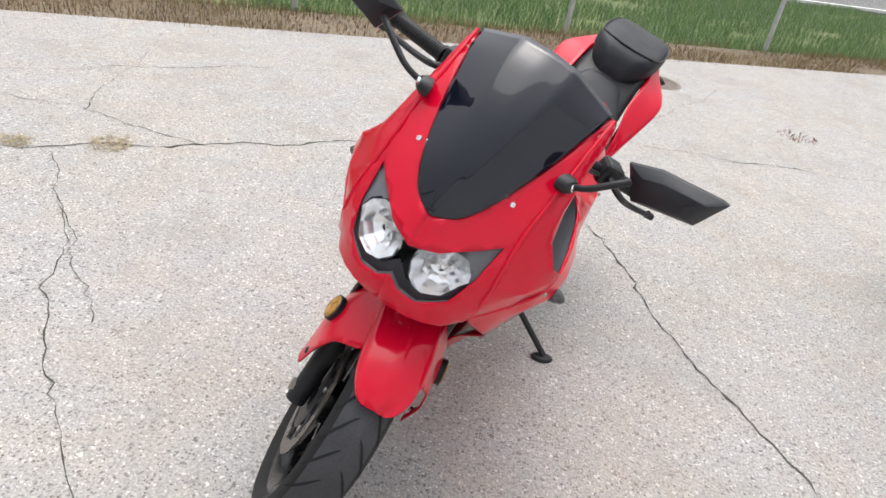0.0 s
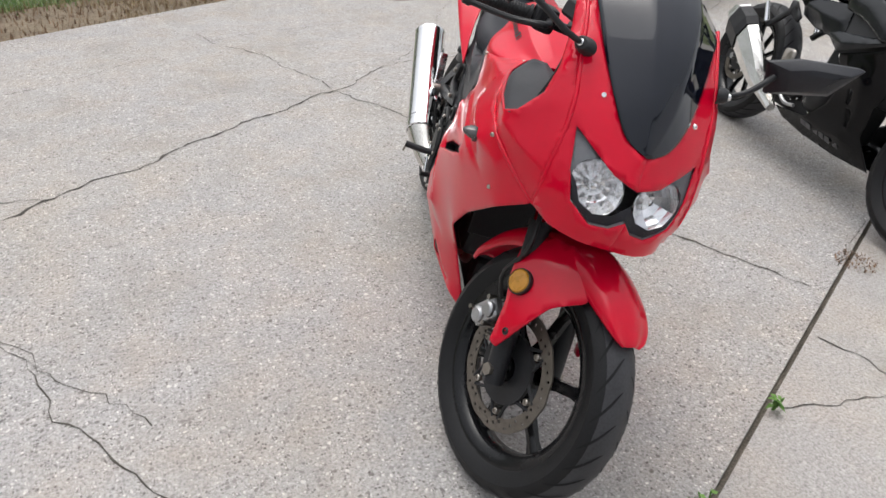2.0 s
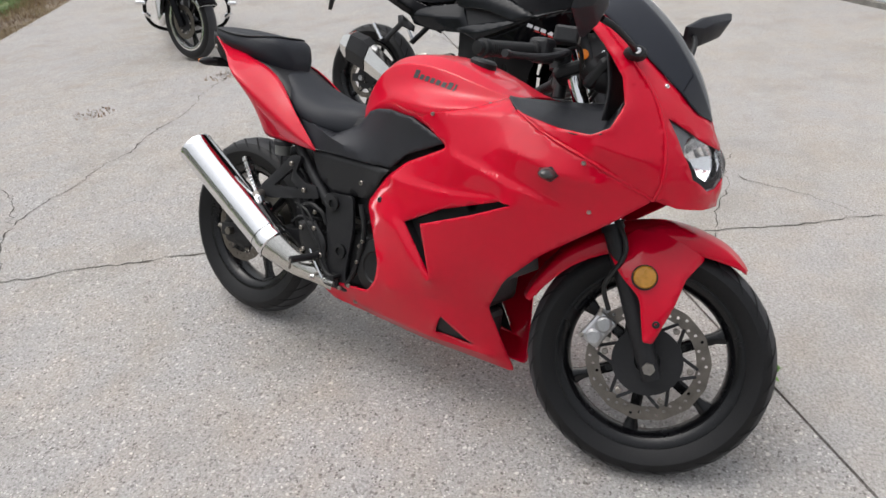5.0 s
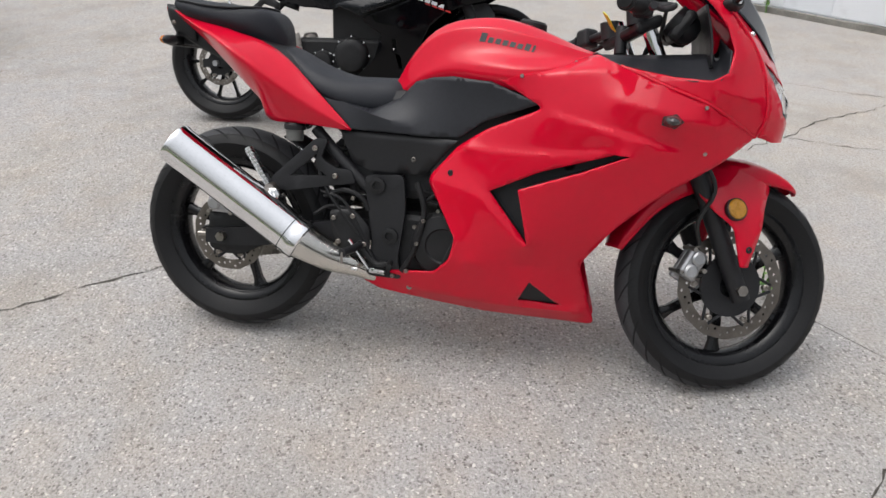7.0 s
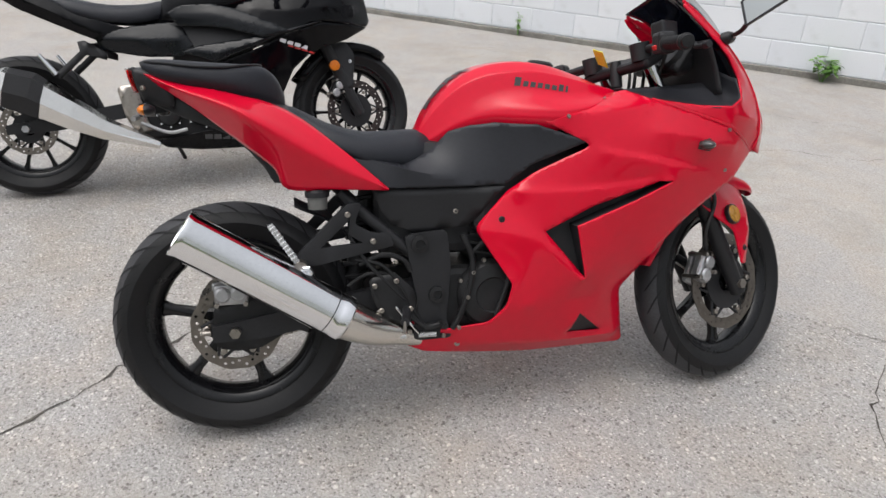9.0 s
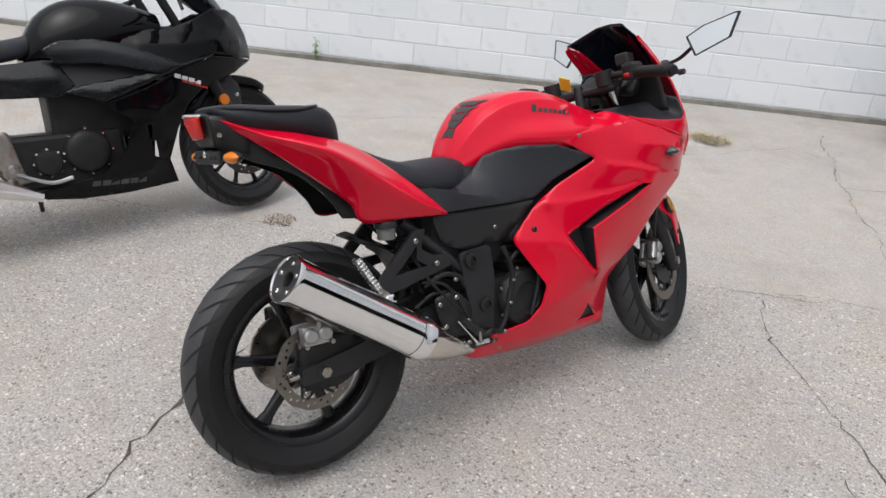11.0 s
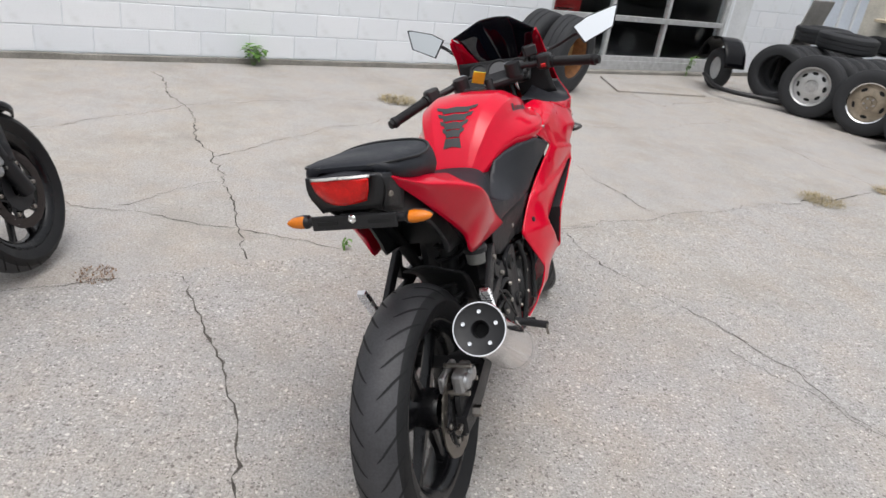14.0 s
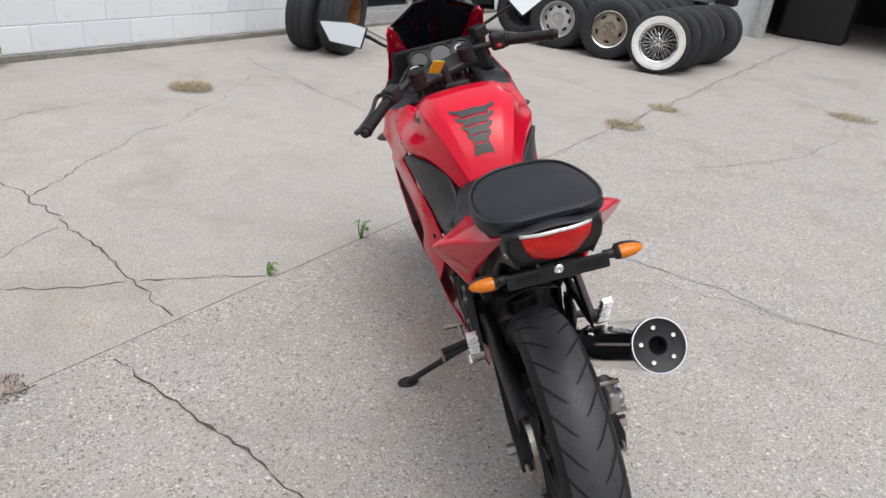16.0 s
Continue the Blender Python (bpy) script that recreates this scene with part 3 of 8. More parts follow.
def rim(parent, m, r_rim, width, spokes, material=RIM_BLACK, hub=0.045, spoke_w=0.016, name="rim", label="", twin=False):
    bm = bmesh.new()
    w = width * 0.36
    lathe(bm, [(r_rim + 0.006, -w), (r_rim + 0.006, -w + 0.008), (r_rim - 0.012, -w + 0.016), (r_rim - 0.020, -w * 0.4), (r_rim - 0.020, w * 0.4), (r_rim - 0.012, w - 0.016),
               (r_rim + 0.006, w - 0.008), (r_rim + 0.006, w), (r_rim - 0.004, w), (r_rim - 0.022, w - 0.012), (r_rim - 0.030, w * 0.35), (r_rim - 0.030, -w * 0.35), (r_rim - 0.022, -w + 0.012), (r_rim - 0.004, -w)], m, 72, close=True)
    ob = part(name, bm, material, parent, label)
    bm = bmesh.new()
    lathe(bm, [(0.012, -0.055), (hub, -0.05), (hub * 1.15, -0.025), (hub * 1.15, 0.025), (hub, 0.05), (0.012, 0.055)], m, 32)
    part("hub", bm, material, ob)
    for k in range(spokes):
        for off in ((-0.11, 0.11) if twin else (0.0,)):
            a = 2 * math.pi * k / spokes + off
            bm = bmesh.new()
            rows = []
            for r, hw, ht in ((hub * 0.9, spoke_w * 1.35, 0.017), (hub + 0.04, spoke_w * 0.85, 0.014), (r_rim * 0.75, spoke_w * 0.8, 0.012), (r_rim - 0.026, spoke_w * 1.3, 0.013)):
                b = a - off * 0.6 * (1 - r / r_rim)
                rows.append([m @ (Matrix.Rotation(b, 4, "Z") @ Vector((r, y, z))) for y, z in ((-hw, -ht * 0.6), (-hw * 0.6, -ht), (hw * 0.6, -ht), (hw, -ht * 0.6), (hw, ht * 0.6), (hw * 0.6, ht), (-hw * 0.6, ht), (-hw, ht * 0.6))])
            grid = [[bm.verts.new(p) for p in row] for row in rows]
            for p, q in zip(grid, grid[1:]):
                for i in range(8):
                    bm.faces.new((p[i], p[(i + 1) % 8], q[(i + 1) % 8], q[i]))
            part("spoke", bm, material, ob)
    return ob


def petal_disc(parent, m, r, inner, lobes, holes=True, material=DISC, carrier=BLACK_MATT):
    """A wave brake disc: a scalloped ring with drilled holes on a dark carrier."""
    from mathutils.geometry import delaunay_2d_cdt
    outer = []
    for i in range(lobes * 8):
        a = 2 * math.pi * i / (lobes * 8)
        outer.append(((r - 0.005 * (0.5 + 0.5 * math.cos(lobes * a)) ** 2) * math.cos(a), (r - 0.005 * (0.5 + 0.5 * math.cos(lobes * a)) ** 2) * math.sin(a)))
    hole_polys = [[(inner * math.cos(2 * math.pi * i / 48), inner * math.sin(2 * math.pi * i / 48)) for i in range(48)]]
    if holes:
        n = lobes * 3
        for k in range(n):
            a = 2 * math.pi * k / n
            rr = inner + (r - 0.006 - inner) * (0.3 + 0.25 * (k % 3))
            hole_polys.append([(rr * math.cos(a) + 0.0042 * math.cos(2 * math.pi * i / 6), rr * math.sin(a) + 0.0042 * math.sin(2 * math.pi * i / 6)) for i in range(6)])
    pts, edges = [], []
    for poly in (outer, *hole_polys):
        s = len(pts)
        pts += [Vector(p) for p in poly]
        edges += [(s + i, s + (i + 1) % len(poly)) for i in range(len(poly))]
    vs, _, fs, *_ = delaunay_2d_cdt(pts, edges, [], 0, 1e-6)
    bm = bmesh.new()
    made = [bm.verts.new(m @ Vector((v[0], v[1], 0.002))) for v in vs]
    low = [bm.verts.new(m @ Vector((v[0], v[1], -0.002))) for v in vs]
    for f in fs:
        c = sum((vs[i] for i in f), Vector((0, 0))) / len(f)
        if inner < c.length and not any(inside(h, c[0], c[1]) for h in hole_polys[1:]):
            bm.faces.new([made[i] for i in f])
            bm.faces.new([low[i] for i in reversed(f)])
    for poly_start, poly in ((0, outer),):
        for i in range(len(poly)):
            j = (i + 1) % len(poly)
            bm.faces.new((made[i], made[j], low[j], low[i]))
    bmesh.ops.delete(bm, geom=[v for v in bm.verts if not v.link_faces], context="VERTS")
    ob = part("brake_disc", bm, material, parent, "drilled wave-edged steel brake disc", smooth=False)
    bm = bmesh.new()
    plate_r = max(0.062, inner * 0.74)
    lathe(bm, [(0.03, -0.005), (plate_r, -0.005), (plate_r, 0.005), (0.03, 0.005)], m, 40, close=True)
    part("disc_carrier", bm, carrier, ob)
    for k in range(6):
        for d in (-0.22, 0.22):
            a0 = 2 * math.pi * k / 6
            bm = bmesh.new()
            rod(bm, m @ Vector(((plate_r - 0.004) * math.cos(a0 + d * 1.6), (plate_r - 0.004) * math.sin(a0 + d * 1.6), 0)), m @ Vector(((inner + 0.004) * math.cos(a0 + d * 0.35), (inner + 0.004) * math.sin(a0 + d * 0.35), 0)), 0.0042, seg=8)
            part("carrier_arm", bm, carrier, ob)
    for k in range(6):
        a = 2 * math.pi * k / 6
        bm = bmesh.new()
        screw(bm, m @ Vector(((inner - 0.012) * math.cos(a), (inner - 0.012) * math.sin(a), 0.004)), m.to_3x3() @ Vector((0, 0, 1)), 0.008)
        screw(bm, m @ Vector(((inner - 0.012) * math.cos(a), (inner - 0.012) * math.sin(a), -0.004)), m.to_3x3() @ Vector((0, 0, -1)), 0.008)
        part("rivet", bm, STEEL, ob)
    return ob


# ---- the red motorcycle ----
BIKE = Matrix(((-0.35429, 0.89390, 0.27462, 0.2369), (-0.93493, -0.33244, -0.12407, 2.4992), (-0.01961, -0.30071, 0.95352, 0.0135), (0, 0, 0, 1)))
bike = thing("motorcycle", BIKE, "red sport motorcycle with tinted screen, leaning on its side stand", "motorcycle")
RAKE, STEER_ANGLE = radians(26), radians(20)
STEER_AXIS = Vector((-math.sin(RAKE), 0, math.cos(RAKE)))
STEER_BASE = Vector((1.485, 0, 0))
STEER = Matrix.Translation(STEER_BASE) @ Matrix.Rotation(STEER_ANGLE, 4, STEER_AXIS) @ Matrix.Translation(-STEER_BASE)
FRONT, REAR = Vector((1.403, 0, 0.305)), Vector((0, 0.006, 0.305))
SIDEWAYS = Matrix.Rotation(radians(-90), 4, "X")   # z of a wheel to the bike's left


def steered(bm):
    bmesh.ops.transform(bm, matrix=STEER, verts=bm.verts[:])
    return bm


# rear wheel
m_rear = Matrix.Translation(REAR) @ SIDEWAYS
rear_wheel = new("rear_wheel")
rear_wheel.parent = bike
tyre(rear_wheel, m_rear, 0.306, 0.132, 0.216, 1.0, "black rear tyre with curved tread grooves")
rim(rear_wheel, m_rear @ pose(0, 0, 0, 0, 0, 12), 0.216, 0.132, 6)
petal_disc(rear_wheel, Matrix.Translation((0, -0.082, 0.305)) @ SIDEWAYS, 0.112, 0.082, 12)
bm = bmesh.new()
lathe(bm, [(0.03, -0.004), (0.104, -0.004), (0.108, 0.0), (0.104, 0.004), (0.03, 0.004)], Matrix.Translation((0, 0.088, 0.305)) @ SIDEWAYS, 44, close=True)
part("sprocket", bm, STEEL, rear_wheel)

# front wheel
m_front = STEER @ Matrix.Translation(FRONT) @ SIDEWAYS
front_wheel = new("front_wheel")
front_wheel.parent = bike
tyre(front_wheel, m_front, 0.293, 0.112, 0.216, 1.0, "black front tyre with curved tread grooves")
rim(front_wheel, m_front @ pose(0, 0, 0, 0, 0, 30), 0.216, 0.112, 6)
petal_disc(front_wheel, m_front @ pose(0, 0, -0.054), 0.145, 0.112, 14)


def near_line(line, a, b):
    """Distance to a bent line, and the height along it there."""
    best = (9.0, 0.0)
    for (x0, z0, h0), (x1, z1, h1) in zip(line, line[1:]):
        dx, dz = x1 - x0, z1 - z0
        t = min(1.0, max(0.0, ((a - x0) * dx + (b - z0) * dz) / (dx * dx + dz * dz)))
        best = min(best, (math.hypot(a - x0 - dx * t, b - z0 - dz * t), h0 + (h1 - h0) * t))
    return best


def stretched(bm, lines, bulge):
    """Lifts a flat net (in x and z) to a taut skin over lines of known half width, which become its folds."""
    bm.verts.ensure_lookup_table()
    n = len(bm.verts)
    a, rhs = np.zeros((n, n)), np.zeros(n)
    for f in bm.faces:
        area = f.calc_area()
        for k in range(3):
            p, q, r = f.verts[k], f.verts[(k + 1) % 3], f.verts[(k + 2) % 3]
            w = max(0.02, (p.co - r.co).dot(q.co - r.co) / max(1e-9, 2 * area)) / 2
            i, j = p.index, q.index
            a[i, i] += w
            a[j, j] += w
            a[i, j] -= w
            a[j, i] -= w
            rhs[r.index] += bulge * area / 3
    for v in bm.verts:
        d, h = min(near_line(line, v.co.x, v.co.z) for line in lines)
        if d < 0.0012 or (v.is_boundary and d < 0.02):
            a[v.index] = 0
            a[v.index, v.index], rhs[v.index] = 1, h
    for v, h in zip(bm.verts, np.linalg.solve(a, rhs)):
        v.co.y = h
    inner = [v for v in bm.verts if not v.is_boundary and not any(e.other_vert(v).is_boundary for e in v.link_edges)]
    bmesh.ops.smooth_vert(bm, verts=inner, factor=0.4, use_axis_x=False, use_axis_y=True, use_axis_z=False)


def skin(name, outline, heights, material, side, holes=(), label="", plane="xz", thick=0.004, step=0.018, parent=None, smooth=0.0, rnd=True, ribs=(), bulge=1.2):
    """A body panel: an outline with a half width at each corner, and more half widths inside it, or folds (ribs). side: -1 right, 1 left."""
    pts = [(a, b) for a, b, _ in outline] + [(a, b) for a, b, _ in heights]
    f = spread(pts, [c for *_, c in outline] + [c for *_, c in heights], smooth)
    bm = bmesh.new()
    lines = rounded(outline, 3, 0.18) if rnd else [p[:2] for p in outline]
    if ribs:
        sheet(bm, lines, lambda a, b: (a, 0, b), holes, step, [[p[:2] for p in line] for line in ribs])
        bmesh.ops.triangulate(bm, faces=bm.faces[:])
        stretched(bm, [*ribs, [*outline, outline[0]]], bulge)
    else:
        sheet(bm, lines, (lambda a, b: (a, f(a, b), b)) if plane == "xz" else (lambda a, b: (f(a, b), a, b)), holes, step)
        for _ in range(4):
            bmesh.ops.smooth_vert(bm, verts=[v for v in bm.verts if not v.is_boundary], factor=0.5, use_axis_x=plane != "xz", use_axis_y=plane == "xz", use_axis_z=False)
    known = [(v.co.x, v.co.z, v.co.y) for v in bm.verts] if ribs else ()

    def height(a, b):
        if known:
            d, h = min((math.hypot(a - x, b - z), y) for x, z, y in known)
            if d < 0.02:
                return h
        return f(a, b)
    if side < 0:
        mirrored(bm)
    return part(name, bm, material, parent or bike, label, solid=thick, offset=-1), height


SIDE = (
    (0.893, 0.740, 0.212), (0.754, 0.678, 0.186), (0.683, 0.629, 0.167), (0.603, 0.535, 0.148), (0.694, 0.390, 0.190), (0.680, 0.330, 0.178), (0.639, 0.285, 0.160),
    (0.457, 0.260, 0.128), (0.425, 0.228, 0.112), (0.473, 0.205, 0.108), (0.600, 0.178, 0.070), (0.775, 0.156, 0.045), (1.080, 0.156, 0.035), (1.020, 0.345, 0.126), (1.085, 0.450, 0.185),
    (1.173, 0.538, 0.190), (1.314, 0.642, 0.186), (1.390, 0.708, 0.146), (1.330, 0.742, 0.197), (1.263, 0.777, 0.236), (1.160, 0.812, 0.234), (1.060, 0.850, 0.200), (1.006, 0.876, 0.150), (0.966, 0.865, 0.122), (0.860, 0.834, 0.164), (0.768, 0.803, 0.191),
)
SIDE_IN = (
    (1.186, 0.735, 0.256), (1.06, 0.765, 0.240), (0.95, 0.79, 0.222), (0.85, 0.765, 0.212), (1.00, 0.70, 0.240), (1.10, 0.665, 0.240), (1.22, 0.655, 0.215), (1.31, 0.672, 0.180),
    (0.90, 0.685, 0.224), (0.80, 0.63, 0.204), (0.72, 0.57, 0.184), (0.80, 0.54, 0.208), (1.08, 0.60, 0.215), (0.93, 0.535, 0.216), (0.93, 0.44, 0.205), (1.03, 0.50, 0.198),
    (0.80, 0.42, 0.200), (0.88, 0.385, 0.200), (0.85, 0.33, 0.170), (0.95, 0.33, 0.150), (0.90, 0.25, 0.118), (0.60, 0.235, 0.122), (1.00, 0.22, 0.095),
)
SCOOP = ((0.777, 0.526), (0.90, 0.588), (1.070, 0.646), (1.105, 0.645), (1.00, 0.598), (0.850, 0.540), (0.884, 0.400))
GILL = ((0.868, 0.226), (0.896, 0.288), (0.980, 0.219))
SIDE_RIBS = (
    ((0.800, 0.803, 0.198), (0.830, 0.813, 0.203), (0.900, 0.826, 0.206), (0.980, 0.838, 0.208), (1.050, 0.838, 0.208)),
    ((1.060, 0.770, 0.243), (1.146, 0.757, 0.257), (1.210, 0.738, 0.254), (1.290, 0.728, 0.222)),
    ((0.905, 0.737, 0.218), (1.05, 0.708, 0.236), (1.13, 0.690, 0.238), (1.22, 0.668, 0.218)),
    ((0.918, 0.726, 0.225), (1.05, 0.698, 0.245), (1.13, 0.680, 0.245), (1.22, 0.662, 0.219)),
    ((0.712, 0.635, 0.188), (0.80, 0.637, 0.202), (0.92, 0.640, 0.216), (1.05, 0.656, 0.232)),
    ((0.706, 0.627, 0.191), (0.80, 0.628, 0.207), (0.92, 0.631, 0.221), (1.05, 0.651, 0.234)),
    ((0.777, 0.526, 0.200), (0.90, 0.588, 0.216), (1.070, 0.646, 0.236)),
    ((1.105, 0.645, 0.244), (1.00, 0.598, 0.240), (0.850, 0.540, 0.231), (0.884, 0.400, 0.212)),
    ((0.777, 0.526, 0.200), (0.884, 0.400, 0.203)),
    ((0.620, 0.530, 0.160), (0.70, 0.520, 0.196), (0.760, 0.508, 0.210), (0.795, 0.47, 0.214), (0.875, 0.393, 0.208)),
    ((0.73, 0.330, 0.186), (0.84, 0.335, 0.174), (0.94, 0.335, 0.156)),
    ((0.58, 0.222, 0.122), (0.70, 0.212, 0.122), (0.84, 0.204, 0.118), (1.03, 0.202, 0.092)),
)
for side in (-1, 1):
    panel, side_y = skin("side_fairing", SIDE, SIDE_IN, RED, side, (SCOOP, GILL), "glossy red side fairing with a V-shaped scoop", step=0.0108, ribs=SIDE_RIBS)
    bm = bmesh.new()
    gill_plane = np.linalg.solve([(a, b, 1.0) for a, b in GILL], [side_y(*p) for p in GILL])
    for hole in (SCOOP, GILL):
        def back(a, b):
            return 0.170 + 0.065 * (a - 0.777) if hole is SCOOP else float(gill_plane @ (a, b, 1.0)) - 0.010
        if hole is GILL:
            sheet(bm, [(0.915 + (a - 0.915) * 1.2, 0.245 + (b - 0.245) * 1.2) for a, b in GILL], lambda a, b: (a, back(a, b), b), step=0.02)
            continue
        sheet(bm, hole, lambda a, b: (a, back(a, b), b), step=0.02)
        for p, q in zip(hole, hole[1:] + hole[:1]):
            p, q = Vector(p), Vector(q)
            n = int((q - p).length / 0.012) + 1
            for k in range(n):
                a, b = p.lerp(q, k / n), p.lerp(q, (k + 1) / n)
                bm.faces.new([bm.verts.new(v) for v in ((a.x, side_y(*a) - 0.002, a.y), (b.x, side_y(*b) - 0.002, b.y), (b.x, back(*b), b.y), (a.x, back(*a), a.y))])
    if side < 0:
        mirrored(bm)
    part("scoop_backing", bm, BLACK_MATT, panel, "black mesh behind the scoop")
    for p in ((0.669, 0.559), (0.563, 0.220), (1.258, 0.770), (1.275, 0.664), (0.955, 0.853), (0.832, 0.812)):
        bm = bmesh.new()
        screw(bm, (p[0], side * (side_y(*p) + 0.001), p[1]), (0, side, 0.1), 0.008 if p[0] < 0.7 else 0.005)
        part("screw", bm, BLACK_MATT if p[0] == 0.669 else STEEL, panel)
    # turn signal in the fairing
    bm = bmesh.new()
    sig = Matrix.Translation((1.186, side * (side_y(1.186, 0.735) - 0.001), 0.735)) @ Matrix.Rotation(radians(-90 * side), 4, "X") @ Matrix.Diagonal((1, 0.66, 1, 1))
    lathe(bm, [(0.027, -0.004), (0.027, 0.003), (0.024, 0.005), (0.022, 0.003)], sig, 5)
    signal = part("turn_signal", bm, BLACK_MATT, bike, "smoked front turn signal in the fairing", smooth=False, bevel=0.002)
    bm = bmesh.new()
    lathe(bm, [(0.0225, 0.002), (0.020, 0.012), (0.012, 0.024), (0.005, 0.029), (0.0005, 0.030)], sig, 10)
    part("signal_lens", bm, SIGNAL_SMOKE, signal, "smoked grey lens")
    # inner cockpit panel
    bm = bmesh.new()
    rows = [[(x, side * y, z), (x - 0.004, side * (y * 0.75 + 0.024), z + 0.006), (x - 0.015, side * 0.10, top)] for x, y, z, top in
            ((1.006, 0.148, 0.873, 0.876), (1.070, 0.196, 0.848, 0.878), (1.172, 0.226, 0.830, 0.884), (1.258, 0.236, 0.827, 0.891), (1.294, 0.222, 0.848, 0.895), (1.300, 0.190, 0.900, 0.930))]
    loft(bm, rows)
    part("cockpit_panel", bm, GREY_PLASTIC, bike, "dark grey inner cockpit panel", solid=0.003)

# upper cowl round the lamps
RIDGE = ((1.164, 1.092, 0.156), (1.222, 1.05, 0.153), (1.300, 0.98, 0.153), (1.355, 0.915, 0.150), (1.388, 0.85, 0.154), (1.402, 0.79, 0.158), (1.402, 0.745, 0.156), (1.389, 0.709, 0.147))
COWL = ((0.0, 0.702, 1.452), (0.06, 0.697, 1.440), (0.118, 0.698, 1.412)) + tuple((y, z, x) for x, z, y in RIDGE[::-1]) + ((0.146, 1.090, 1.166), (0.134, 1.074, 1.209), (0.111, 1.008, 1.292), (0.078, 0.942, 1.371), (0.045, 0.900, 1.411), (0.02, 0.886, 1.431), (0.0, 0.882, 1.436))
COWL_IN = ((0.0, 0.735, 1.456), (0.06, 0.725, 1.444), (0.11, 0.735, 1.422), (0.12, 0.80, 1.414), (0.09, 0.80, 1.434), (0.05, 0.80, 1.446), (0.0, 0.80, 1.448),
           (0.136, 0.882, 1.381), (0.07, 0.85, 1.425), (0.0, 0.850, 1.445), (0.10, 0.90, 1.392), (0.100, 0.945, 1.354), (0.148, 1.066, 1.193))


def nose(points):
    """Draws the middle of the nose forward round the lamps."""
    return tuple((y, z, x + 0.030 * min(1.0, max(0.0, (0.158 - y) / 0.05)) * min(1.0, max(0.0, (0.862 - z) / 0.05))) for y, z, x in points)


COWL, COWL_IN = nose(COWL), nose(COWL_IN)
COWL_SIDE = RIDGE + ((1.330, 0.744, 0.196), (1.263, 0.780, 0.235), (1.160, 0.815, 0.233), (1.060, 0.853, 0.199), (1.100, 0.845, 0.209), (1.180, 0.833, 0.228), (1.262, 0.830, 0.239), (1.298, 0.850, 0.224), (1.306, 0.900, 0.192), (1.285, 0.953, 0.178), (1.228, 1.017, 0.169), (1.172, 1.066, 0.166), (1.156, 1.084, 0.162))
LAMPS = ((0.0, 0.826), (0.05, 0.838), (0.133, 0.883), (0.126, 0.815), (0.108, 0.764), (0.06, 0.738), (0.024, 0.744), (0.0, 0.766))
cowl = new("upper_cowl")
cowl.parent = bike
cowl["label"] = "glossy red nose cowl with twin headlamps"
for side in (-1, 1):
    half, cowl_x = skin("cowl_half", COWL, COWL_IN, RED, side, (LAMPS,), "", "yz", 0.004, 0.014, cowl, rnd=False)
    skin("cowl_side", COWL_SIDE, (), RED, side, (), "", "xz", 0.004, 0.009, cowl, rnd=False, ribs=(((1.255, 1.000, 0.172), (1.305, 0.945, 0.176), (1.335, 0.890, 0.182)), ((1.275, 0.812, 0.238), (1.330, 0.800, 0.212), (1.375, 0.790, 0.180))), bulge=0.4)
    for p in ((0.100, 0.945), (0.148, 1.067)):
        bm = bmesh.new()
        screw(bm, (cowl_x(*p) + 0.001, side * p[0], p[1]), (0.75, side * 0.35, 0.5), 0.006)
        part("screw", bm, CHROME, half)
    bm = bmesh.new()
    tube(bm, [(x, side * (y - 0.0032), z) for x, z, y in RIDGE[:1] + RIDGE], 0.0042, 10, 5)
    part("cowl_edge", bm, RED, cowl)
    bm = bmesh.new()
    tube(bm, [(1.060, side * 0.195, 0.851), (1.160, side * 0.230, 0.813), (1.263, side * 0.232, 0.778), (1.330, side * 0.193, 0.743), (1.389, side * 0.144, 0.709)], 0.0042, 10, 5)
    part("cowl_edge", bm, RED, cowl)
LAMP_GREY = plain("lamp_corner_grey", (0.11, 0.115, 0.125), 0.35, vary=0.12)
lamp = new("headlamp")
lamp.parent = bike
lamp["label"] = "twin clear headlamps with chrome bowls"
bm = bmesh.new()
ring = list(LAMPS) + [(-a, b) for a, b in LAMPS[-2:0:-1]]
sheet(bm, [(a * 1.03, 0.80 + (b - 0.80) * 1.05) for a, b in ring], lambda a, b: (cowl_x(abs(a), b) - 0.108, a, b), step=0.02)
for (a0, b0), (a1, b1) in zip(ring, ring[1:] + ring[:1]):
    bm.faces.new([bm.verts.new((cowl_x(abs(a), b) - d, a * 1.01, 0.80 + (b - 0.80) * 1.02)) for a, b, d in ((a0, b0, 0.003), (a1, b1, 0.003), (a1, b1, 0.110), (a0, b0, 0.110))])
part("lamp_housing", bm, plain("lamp_housing_grey", (0.15, 0.155, 0.165), 0.35, vary=0.15), lamp, "dark grey lamp housing")
bm = bmesh.new()
sheet(bm, list(LAMPS) + [(-a, b) for a, b in LAMPS[-2:0:-1]], lambda a, b: (cowl_x(abs(a), b) - 0.003, a, b), step=0.014)
cover = part("lamp_lens", bm, LENS, lamp, "clear lamp lens")
cover.visible_shadow = False
